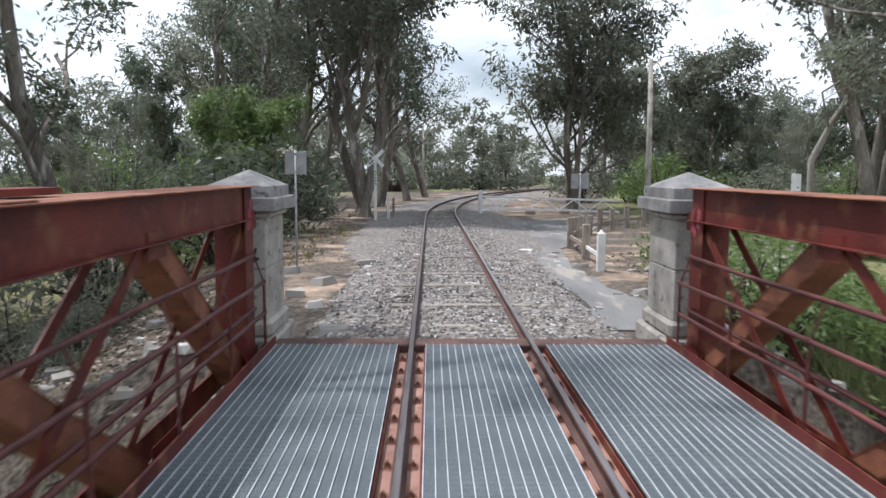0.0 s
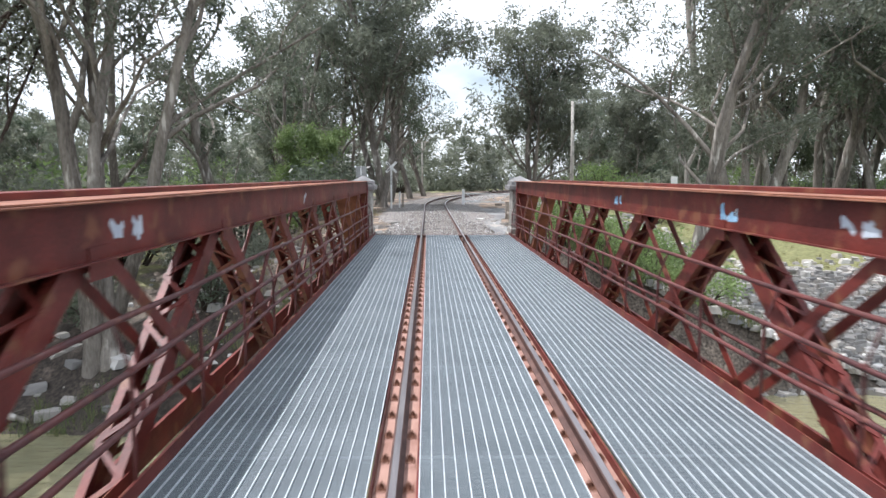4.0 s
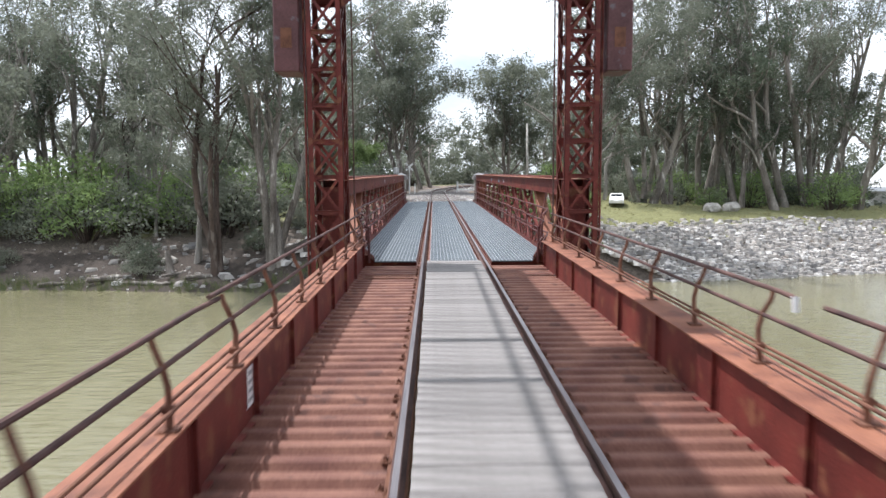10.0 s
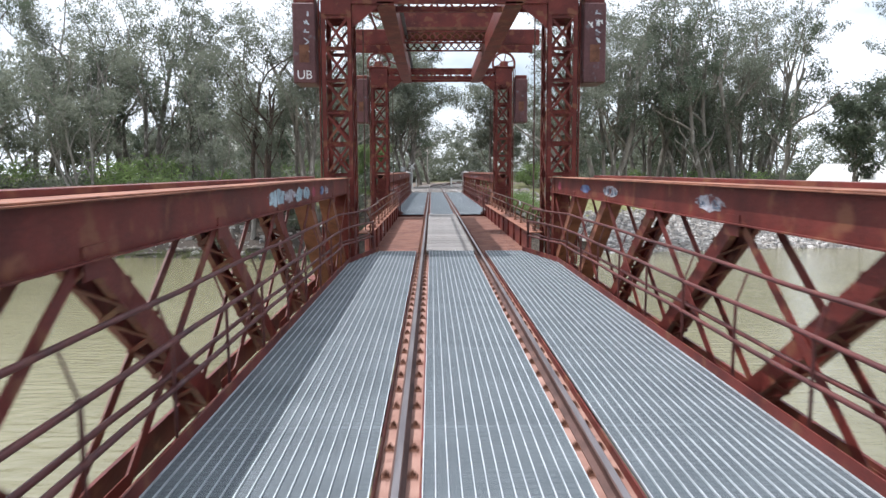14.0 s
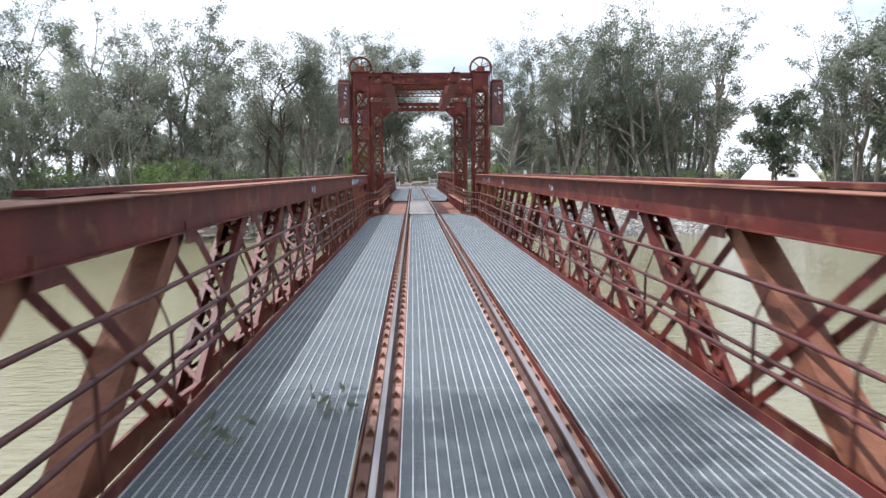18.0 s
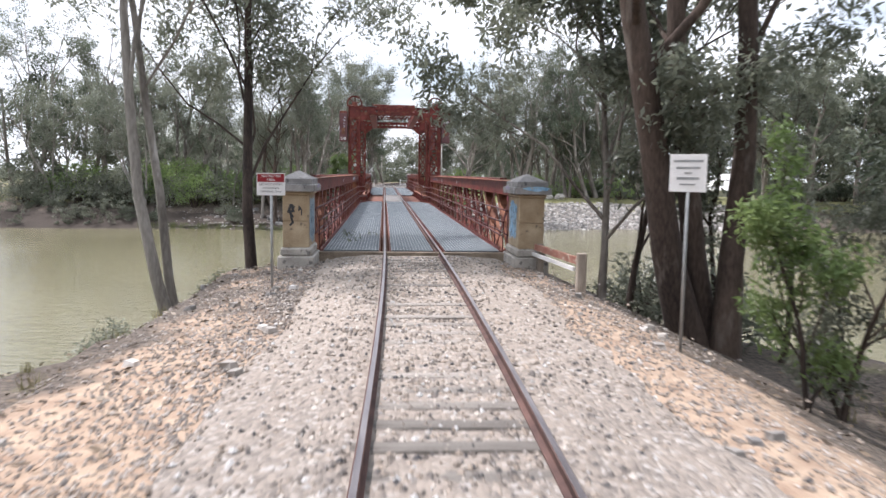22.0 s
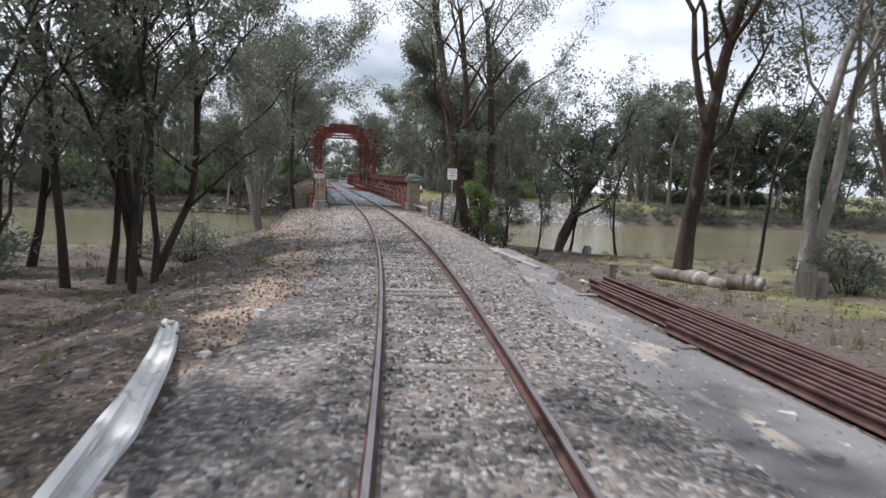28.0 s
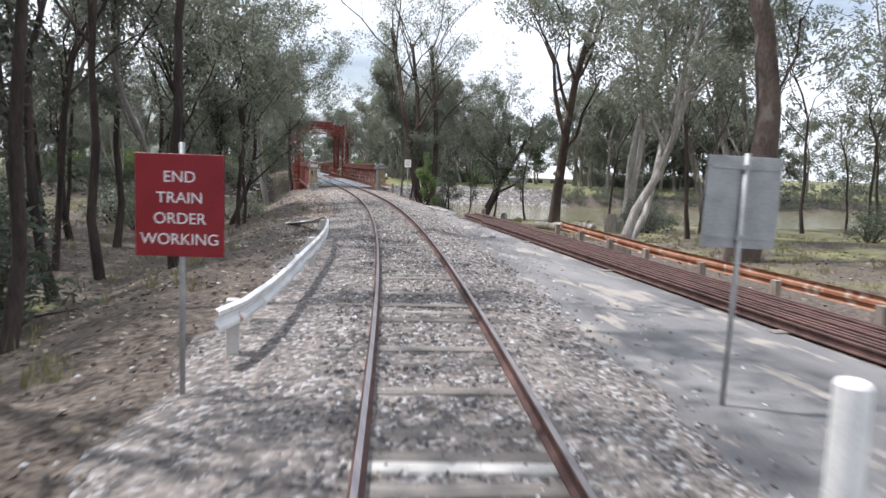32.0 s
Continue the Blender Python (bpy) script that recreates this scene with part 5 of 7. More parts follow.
def bush(ob, x, y, s, turn):
    o = copy_thing(ob, pose(x, y, land(x, y) - 0.05, 0, 0, turn))
    o.scale = (s, s, s)
    return o


def house_view(x, y):
    k = (y + 105) / 171.0
    k2 = (y + 75) / 141.0
    return -24 < y < 66 and 76 * k - 7 < x < 92 * k2 + 7


def forest():
    rg = random.Random(21)
    spots = [(-4.3, 33.0), (-9.4, 24.5), (7.4, -104.3), (-7.2, -98.5), (-5.85, -98.2), (12.5, -105.6), (13.9, -120.5), (9.8, -149.8), (21.5, 27.5), (56, 37), (83, 65), (10.2, 28.6), (31, 53), (30, 49), (33.5, 26), (13.6, -122.5), (15.2, -128.2), (-13.6, -0.6), (-18.8, 0.1), (12.9, 7.9), (-42, 8), (-57, 9), (46, 39)]

    def height_limit(x, y):
        """Low growth in two open stretches north of the crossing."""
        q = (x + 0.6) / (y + 10.0)
        if y > 4 and (-0.95 < q < -0.36 or 0.34 < q < 0.56):
            return (2.0 + 0.11 * math.hypot(x, y + 10)) / 21.0
        return 9.0

    def belt(make, kinds, x0, x1, y0, y1, n, gap, clear, lo=0.8, hi=1.15):
        for _ in range(n):
            for _ in range(25):
                x, y = rg.uniform(x0, x1), rg.uniform(y0, y1)
                if abs(x - centre(y)) < clear or any((x - a) ** 2 + (y - b) ** 2 < gap * gap for a, b in spots) or land(x, y) < WATER_Z + 0.15:
                    continue
                if house_view(x, y):
                    continue
                spots.append((x, y))
                size = rg.uniform(lo, hi)
                make(rg.choice(kinds), x, y, min(size, height_limit(x, y)) if make is plant else size, rg.uniform(0, 360))
                break

    belt(plant, (0, 1, 2, 3, 4), -70, -15, 15, 28, 24, 4.4, 9, 1.1, 1.5)
    belt(plant, (0, 1, 2, 3, 4), -70, -24, 28, 50, 9, 4.5, 9, 1.1, 1.4)
    belt(plant, (4, 5, 6), -26, -9, 8, 40, 7, 3.6, 8, 0.4, 0.6)
    belt(plant, (0, 3, 3), -15, -6, 30, 60, 7, 4.0, 6.5, 0.75, 1.0)
    belt(plant, (0, 1, 2, 3, 4), 22, 90, 28, 52, 31, 4.4, 12, 1.1, 1.5)
    for k, x, y, c in ((4, 21.0, 32.0, 1.3), (1, 25.5, 31.0, 1.2)):
        plant(k, x, y, c, x * 70)
        spots.append((x, y))
    belt(plant, (3, 0), 12, 26, 48, 66, 5, 4.2, 8, 0.45, 0.55)
    for x, y, k in ((-5.2, 38, 0.85), (-4.6, 47, 0.9), (-2.6, 58, 0.85), (-1.0, 70, 0.8)):
        plant(3, x, y, k, x * 40)
        spots.append((x, y))
    belt(plant, (7, 8), -74, -18, 50, 100, 13, 5, 9, 0.8, 1.05)
    belt(plant, (7, 8), 26, 110, 42, 92, 12, 5, 9)
    belt(plant, (7, 8), 60, 150, 14, 34, 16, 5, 9, 1.15, 1.45)
    belt(plant, (7, 8), 8, 60, 66, 110, 8, 5, 9, 0.6, 0.85)
    # dark stems along the foot of the south bank
    for k, x, y, c in ((6, -9.9, -147.7, 1.35), (5, -8.7, -131.8, 0.8), (6, -8.5, -129.9, 0.75), (6, -10.5, -127.1, 0.95), (5, -14.7, -122.4, 1.2), (6, -13.8, -137.6, 1.2), (5, -10.0, -126.4, 1.1), (6, -11.6, -128.0, 1.1), (6, -12.4, -146.8, 1.2), (5, -12.0, -133.6, 1.0)):
        plant(k, x, y, c, x * 130)
        spots.append((x, y))
    belt(plant, (5, 6, 6, 6, 4), -34, -10.5, -186, -116, 54, 2.6, 7.5, 0.85, 1.35)
    for k, x, y, c in ((5, 9.4, -104.2, 0.62), (5, 10.2, -108.6, 0.5), (5, 8.8, -101.8, 0.6), (5, 13.8, -104.8, 0.7), (5, 16.2, -107.5, 0.7)):
        plant(k, x, y, c, x * 90)
        spots.append((x, y))
    belt(plant, (0, 5, 6, 6, 6), 15, 46, -186, -116, 30, 3.8, 14, 0.8, 1.2)
    belt(plant, (0, 1), 24, 70, -122, -112, 6, 5, 12)
    belt(bush, (SHRUB_C, SHRUB_C, SHRUB_C, SHRUB_B), -62, -16, 8, 15, 34, 2.2, 9, 1.9, 2.8)
    belt(bush, (SHRUB_A, SHRUB_C), -60, -9, 0, 8, 12, 2.2, 8, 0.6, 1.1)
    belt(bush, (SHRUB_A, SHRUB_B, SHRUB_C), -50, -7, 10, 42, 38, 2.4, 7, 0.9, 1.9)
    belt(bush, (SHRUB_B, SHRUB_C, SHRUB_B), 15, 60, 28, 50, 30, 2.6, 9, 0.9, 2.0)
    belt(bush, (SHRUB_A, SHRUB_C), 18, 72, 42, 58, 24, 3.0, 9, 1.7, 2.5)
    belt(bush, (SHRUB_A, SHRUB_C), 24, 120, 30, 44, 34, 3.2, 12, 1.1, 2.4)
    belt(bush, (SHRUB_B,), 5.2, 12, -0.5, 9, 16, 1.4, 5.2, 0.6, 1.0)
    belt(bush, (SHRUB_C,), -14, -7.5, 4, 12, 7, 1.4, 7.0, 0.4, 0.8)
    belt(bush, (SHRUB_A, SHRUB_C), -120, 140, 54, 100, 30, 4, 8, 1.6, 3.0)
    for ob, x, y, k in ((SHRUB_C, 6.9, -100.9, 0.9), (SHRUB_C, 8.4, -102.2, 1.2), (SHRUB_C, -5.7, -98.9, 0.6), (SHRUB_C, 7.6, -99.4, 1.1), (SHRUB_C, -8.4, -101.4, 0.6), (SHRUB_C, -8.7, -121.4, 0.9), (SHRUB_C, 24.0, -101.0, 1.4), (SHRUB_C, -10.2, -118.5, 0.8), (SHRUB_A, -9.8, -104.5, 0.6), (SHRUB_B, -9.8, 17.0, 1.0), (SHRUB_B, -10.5, 27.5, 1.3), (SHRUB_C, -7.2, 30.5, 0.9)):
        bush(ob, x, y, k, x * 50)
    belt(bush, (SHRUB_A, SHRUB_C), -36, -12, -178, -116, 44, 2.2, 9, 0.6, 1.5)
    belt(bush, (SHRUB_A, SHRUB_C), 16, 60, -185, -114, 20, 3, 12, 0.6, 1.3)


forest()
build_tree(80, 22, 0.26, (-0.18, 0.0), 4, 0.3, 0.45, 5, 26, 0.34, 1.2, BARK_PALE, LEAF, splay=0.30, label="leaning pale gum with several splayed stems on the far bank", at=(-42, 8))
build_tree(81, 22, 0.26, (0.16, 0.0), 3, 0.3, 0.45, 5, 26, 0.34, 1.2, BARK_PALE, LEAF, splay=0.28, label="splayed pale gum stems on the far bank", at=(-57, 9))
build_tree(82, 22, 0.42, (0.03, 0.0), 1, 0.22, 0.62, 8, 30, 0.34, 1.3, BARK_PALE, LEAF, label="broad pale-limbed gum standing alone on the grass bank", at=(46, 39))

# trees that stand close to the line
build_tree(61, 24, 0.42, (-0.18, 0.0), 3, 0.40, 0.45, 7, 34, 0.17, 0.85, BARK_RED, LEAF, dirs=((-0.32, 0.02), (-0.16, 0.05), (-0.02, -0.04)), limb_r=0.7, wander=0.06, label="big old gum with three red-brown stems on the embankment", at=(7.4, -104.3))
build_tree(162, 14, 0.11, (0.03, 0.0), 1, 0.10, 0.34, 10, 100, 0.20, 0.80, BARK, LEAF, label="slim young gum with weeping foliage beside the bridge end", at=(5.0, -102.8))
build_tree(63, 14, 0.10, (0.0, 0.0), 1, 0.10, 0.40, 9, 60, 0.20, 0.75, BARK_DARK, LEAF, label="slim young gum with weeping foliage beside the bridge end", at=(6.1, -101.7))
build_tree(64, 4.6, 0.06, (0.0, 0.0), 1, 0.12, 0.34, 8, 20, 0.13, 0.40, BARK_DARK, LEAF_BRIGHT, label="bushy young tree with fresh green leaves", at=(6.5, -110.4))
build_tree(65, 5.2, 0.08, (0.0, 0.0), 1, 0.10, 0.40, 8, 24, 0.13, 0.45, BARK_DARK, LEAF, label="bushy dark young tree on the embankment foot", at=(7.9, -109.0))
build_tree(66, 13, 0.28, (0.03, 0.0), 2, 0.2, 0.6, 6, 26, 0.22, 0.9, BARK_DARK, LEAF_DARK, label="dark spreading gum at the water's edge", at=(12.5, -105.6))
build_tree(67, 22, 0.42, (-0.06, 0.0), 1, 0.3, 0.5, 7, 46, 0.25, 0.95, BARK_RED, LEAF, label="big gum with a reddish trunk on the river flat", at=(13.9, -120.5))
build_tree(681, 26, 0.54, (0.0, 0.0), 1, 0.5, 0.4, 6, 50, 0.26, 0.95, BARK_RED, LEAF, label="massive dark gum trunk behind the guard rail", at=(9.8, -149.8))
build_tree(69, 19, 0.24, (0.26, -0.02), 2, 0.3, 0.45, 6, 44, 0.23, 0.9, BARK_PALE, LEAF, label="leaning pale gum on the river flat", at=(10.3, -139.4))
build_tree(170, 22, 0.21, (-0.11, 0.0), 2, 0.5, 0.4, 6, 46, 0.21, 0.9, BARK_PALE, LEAF, dirs=((-0.26, 0.03), (-0.09, 0.0)), wander=0.05, label="pair of pale smooth gum trunks at the water's edge", at=(-7.2, -98.5))
build_tree(71, 18, 0.22, (0.03, 0.35), 1, 0.38, 0.6, 12, 100, 0.18, 1.0, BARK_DARK, LEAF, twigs=True, limb_r=0.55, label="dark spreading gum beside the bridge end", at=(-5.85, -98.2))
build_tree(72, 15, 0.16, (0.08, -0.02), 2, 0.26, 0.66, 9, 60, 0.17, 0.9, BARK_DARK, LEAF, label="dark young gum on the river bank", at=(-9.8, -124.8))
build_tree(73, 27, 0.36, (0.02, 0.0), 3, 0.2, 0.55, 10, 46, 0.34, 1.25, BARK, LEAF, dirs=((0.02, 0.0), (-0.22, 0.0), (0.10, 0.05)), label="large grey gum beside the level crossing", at=(-4.3, 33.0))
build_tree(74, 6.8, 0.18, (-0.10, 0.0), 2, 0.12, 0.6, 7, 46, 0.21, 0.7, BARK_DARK, LEAF_BRIGHT, label="small fresh green tree beside the track", at=(-9.4, 24.5))
build_tree(75, 20, 0.30, (0.0, 0.0), 3, 0.15, 0.52, 8, 34, 0.38, 1.35, BARK, LEAF, label="clump of dark gum stems beyond the gate", at=(10.0, 44))
build_tree(77, 15, 0.24, (0.0, 0.0), 2, 0.2, 0.5, 7, 44, 0.36, 1.2, BARK, LEAF, label="rounded gum tree beyond the gate", at=(19.5, 52))
build_tree(76, 26, 0.42, (0.02, 0.0), 4, 0.42, 0.5, 6, 40, 0.24, 1.0, BARK, LEAF, dirs=((-0.16, 0.0), (0.02, 0.05), (0.14, 0.0), (0.36, 0.1)), wander=0.09, label="clump of grey gum stems on the river bank", at=(-13.6, -0.6))

build_tree(176, 25, 0.36, (0.0, 0.0), 3, 0.42, 0.5, 6, 36, 0.24, 1.0, BARK_RED, LEAF, dirs=((-0.26, 0.0), (-0.06, 0.05), (0.10, 0.0)), wander=0.09, label="dark gum with three leaning stems on the river bank", at=(-18.8, 0.1))
build_tree(78, 25, 0.36, (0.02, 0.0), 2, 0.26, 0.6, 9, 60, 0.26, 1.15, BARK, LEAF, dirs=((-0.10, 0.0), (0.12, 0.05)), limb_r=0.8, label="tall pale-limbed gum beside the northern abutment", at=(12.9, 7.9))
build_tree(79, 24, 0.34, (0.03, 0.0), 2, 0.4, 0.45, 6, 44, 0.22, 0.95, BARK_PALE, LEAF, splay=0.12, label="tall pale gum with two trunks on the river flat", at=(18.1, -123.8))


# ------------------------------------------------------------ distant woods and ground litter
def distant_woods():
    rg = random.Random(81)
    v, f = [], []

    def far_tree(x, y, h, leaf, n):
        for k in range(9):
            q = 0.25 + 0.75 * rg.random() if k > 2 else 0.06 + 0.12 * rg.random()
            w = h * 0.20 * (1.3 - abs(q - 0.6))
            leaf_clump(v, f, Vector((x + rg.gauss(0, w), y + rg.gauss(0, w), max(WATER_Z + 0.6, land(x, y)) + h * q)), h * rg.uniform(0.09, 0.17), n, leaf, rg, 0.5)

    for _ in range(420):
        a = rg.uniform(0, 6.283)
        rad = rg.uniform(150, 300)
        x, y = math.cos(a) * rad, -50 + math.sin(a) * rad
        if abs(x - centre(y)) < 9 or (-116 < y < 4 and abs(x) < 190):
            continue
        far_tree(x, y, rg.uniform(10, 20), 0.95, 50)
    for x0, x1, y0, y1, n in ((-160, -58, -20, 30, 60), (78, 190, -20, 40, 60), (-70, 110, 98, 150, 150), (-110, -30, -184, -98, 60), (46, 120, -184, -112, 40)):
        for _ in range(n):
            x, y = rg.uniform(x0, x1), rg.uniform(y0, y1)
            if land(x, y) > WATER_Z + 0.1 and abs(x - centre(y)) > 6 and not house_view(x, y) and not (70 < x < 96 and y > 10):
                far_tree(x, y, rg.uniform(9, 14) if y > 90 and abs(x - 8) < 40 else rg.uniform(12, 22), 0.85, 56)
    for x0, x1, e0, e1, n in ((62, 170, 0, 8, 200), (24, 64, 26, 34, 30), (-160, -40, 1, 10, 150)):
        for _ in range(n):
            x = rg.uniform(x0, x1)
            if house_view(x, north_edge(x) + e1):
                continue
            far_tree(x, north_edge(x) + rg.uniform(e0, e1), rg.uniform(2.2, 4.6), 0.26, 34)
    me = bpy.data.meshes.new("distant_woods")
    me.from_pydata(v, [], f)
    me.materials.append(LEAF)
    tagged(new("distant_woods", me), "distant grey-green gum woods closing the view", "woods", kind="stuff")


distant_woods()
LITTER = island_stone("dry_leaf_litter", (0.06, 0.045, 0.033), (0.48, 0.42, 0.35), (0.22, 0.17, 0.12))
STRAW = island_stone("dry_grass", (0.16, 0.15, 0.06), (0.46, 0.40, 0.22), (0.28, 0.26, 0.12))
REED = island_stone("green_reeds", (0.07, 0.09, 0.03), (0.24, 0.22, 0.10), (0.13, 0.16, 0.06))


def scatter_litter():
    rg = random.Random(82)
    g = Geo()
    for x0, x1, y0, y1, n in ((-24, -3.2, -186, -100, 17000), (4, 18, -186, -104, 7000), (-11, -4.4, -2, 14, 5500), (4.6, 14, 0, 14, 3000), (-12, -4, 2, 30, 2500)):
        for _ in range(n):
            x, y = rg.uniform(x0, x1), rg.uniform(y0, y1)
            if y < -90 and x > centre(y) - 3.0 and x < pile_x(y) + 1.5:
                continue
            z = land(x, y)
            if z < WATER_Z + 0.2:
                continue
            s, a = rg.uniform(0.03, 0.10), rg.uniform(0, 6.28)
            c, d = math.cos(a) * s, math.sin(a) * s
            q = rg.uniform(0.0, 0.04)
            g.add([(x - c, y - d, z + 0.01), (x + d * 0.35, y - c * 0.35, z + 0.02 + q), (x + c, y + d, z + 0.012 + q), (x - d * 0.35, y + c * 0.35, z + 0.01)], [(0, 1, 2, 3)])
    solo("leaf_litter", g, LITTER, "pale dry bark and fallen gum leaves on the ground", "litter", kind="stuff")

    def tufts(spots, mat, name, label):
        t = Geo()
        for x, y, h in spots:
            z = land(x, y)
            for _ in range(14):
                a, l = rg.uniform(0, 6.28), rg.uniform(0.05, 0.5) * h
                bx, by = x + rg.gauss(0, 0.12), y + rg.gauss(0, 0.12)
                t.add([(bx - 0.012, by, z - 0.03), (bx + 0.012, by, z - 0.03), (bx + math.cos(a) * l, by + math.sin(a) * l, z + h * rg.uniform(0.6, 1.1))], [(0, 1, 2)])
        solo(name, t, mat, label, "grass", kind="stuff")

    sp = []
    for x0, x1, y0, y1, n, h in ((-26, -5, -186, -100, 420, 0.3), (8, 26, -186, -106, 600, 0.3), (9, 60, 13, 34, 700, 0.2), (-12, -4, -10, 26, 160, 0.3)):
        for _ in range(n):
            x, y = rg.uniform(x0, x1), rg.uniform(y0, y1)
            if land(x, y) > WATER_Z + 0.2 and (y > -90 or x < centre(y) - 4 or x > pile_x(y) + 1.2):
                sp.append((x, y, h * rg.uniform(0.6, 1.5)))
    tufts(sp, STRAW, "dry_grass", "tufts of dry straw-coloured grass")
    sp = []
    for _ in range(520):
        x = rg.choice((rg.uniform(5.5, 14), rg.uniform(-40, -4)))
        sp.append((x, north_edge(x) + rg.uniform(-0.4, 1.4), rg.uniform(0.4, 1.1)))
    for _ in range(320):
        x = rg.uniform(-24, 26)
        if abs(x) > 4.5:
            sp.append((x, south_edge(x) - rg.uniform(-0.2, 1.5), rg.uniform(0.2, 0.6)))
    tufts(sp, REED, "river_reeds", "green and brown reeds along the water's edge")


scatter_litter()


# ------------------------------------------------------------ signs, fences and clutter
def words(text, size, mat, parent, at, name="lettering"):
    """Raised lettering in the built-in font, facing -y."""
    cu = bpy.data.curves.new(name, "FONT")
    cu.body, cu.size, cu.align_x, cu.align_y, cu.extrude = text, size, "CENTER", "CENTER", 0.002
    ob = new(name, cu)
    me = bpy.data.meshes.new_from_object(ob.evaluated_get(bpy.context.evaluated_depsgraph_get()))
    bpy.data.objects.remove(ob)
    me.materials.clear()
    me.materials.append(mat)
    return part(name, me, mat, parent, at=pose(*at, 90, 0, 0))


def bars(rows, mat, parent, y):
    """Unreadable lines of writing as plain bars: (x0, x1, z, height)."""
    for x0, x1, z, h in rows:
        part("writing_bar", Geo().box(x0, y - 0.003, z - h / 2, x1, y, z + h / 2), mat, parent)


def build_end_sign():
    x, y = -7.57, -165.45
    z = land(x, y)
    t = thing("red_sign", "red rectangular railway sign with white capital lettering on a grey post", "sign", (x, y, z), -11)
    part("post", Geo().tube([(0, 0.05, -0.4), (0.015, 0.05, 2.42 - z)], 0.03, 10), GREY_METAL, t, smooth=True)
    b = part("board", Geo().box(-0.455, 0, 1.24 - z, 0.455, 0.012, 2.30 - z, 0.004), SIGN_RED, t)
    for i, wd in enumerate(("END", "TRAIN", "ORDER", "WORKING")):
        words(wd, 0.165, SIGN_WHITE, b, (0, -0.002, 2.06 - z - i * 0.215))


def build_back_sign(x, y, w, h, top, turn, lean, label):
    z = land(x, y)
    t = thing("sign", label, "sign", (x, y, z), turn)
    t.rotation_euler.y = radians(lean)
    part("post", Geo().tube([(0, 0, -0.4), (0, 0, top - z + 0.03)], 0.03, 10), GREY_METAL, t, smooth=True)
    part("board", Geo().box(-w / 2, 0.035, top - z - h, w / 2, 0.045, top - z, 0.003), GREY_METAL, t)
    for k in (0.12, 0.88):
        part("rib", Geo().box(-w / 2 + 0.03, 0.022, top - z - h * k - 0.02, w / 2 - 0.03, 0.035, top - z - h * k + 0.02), GREY_METAL, t)
        part("clamp", Geo().box(-0.05, -0.035, top - z - h * k - 0.025, 0.05, 0.022, top - z - h * k + 0.025), GREY_METAL, t)
    return t


def build_notice(x, y, w, h, top, turn, red, label):
    z = land(x, y)
    t = thing("notice_sign", label, "sign", (x, y, z), turn)
    part("post", Geo().tube([(0, 0.04, -0.5), (0, 0.04, top - z)], 0.03, 10), GREY_METAL, t, smooth=True)
    b = part("board", Geo().box(-w / 2, 0, top - z - h, w / 2, 0.01, top - z, 0.003), SIGN_WHITE, t)
    zt = top - z
    if red:
        part("red_panel", Geo().box(-w / 2 + 0.015, -0.004, zt - h * 0.40, w / 2 - 0.015, 0, zt - 0.015), SIGN_RED, b)
        words("RESTRICTED", 0.078, SIGN_WHITE, b, (0, -0.006, zt - h * 0.13))
        words("AREA", 0.078, SIGN_WHITE, b, (0, -0.006, zt - h * 0.30))
        words("DO NOT ENTER", 0.070, SIGN_BLACK, b, (0, -0.002, zt - h * 0.50))
        words("AUTHORISED", 0.060, SIGN_BLACK, b, (0, -0.002, zt - h * 0.67))
        words("PERSONNEL ONLY", 0.056, SIGN_BLACK, b, (0, -0.002, zt - h * 0.83))
    else:
        bars([(-w * 0.40, w * 0.40, zt - h * 0.18, 0.04), (-w * 0.32, w * 0.32, zt - h * 0.36, 0.04), (-w * 0.1, w * 0.1, zt - h * 0.5, 0.03), (-w * 0.3, w * 0.3, zt - h * 0.64, 0.045), (-w * 0.2, w * 0.2, zt - h * 0.8, 0.03)], GREY_METAL, b, 0)


build_end_sign()
build_back_sign(-1.72, -166.35, 0.82, 1.00, 2.48, -12, 1.5, "back of a grey metal sign leaning on a steel post")
build_back_sign(-4.1, 9.4, 0.56, 0.60, 2.85, 0, 0, "back of a grey double-panel track sign on a post")
build_back_sign(4.9, 17.0, 0.66, 0.55, 2.30, 6, 0, "back of a plain grey metal sign on a post")
build_notice(-3.42, -105.2, 0.64, 0.50, 2.27, -4, True, "red and white warning notice with small black writing")
build_back_sign(31.3, 55.8, 0.9, 1.3, 2.6, 0, 0, "white panel sign on a post by the road")
build_notice(4.45, -109.5, 0.66, 0.66, 2.72, -42, False, "faded white notice board with dark lines of writing")


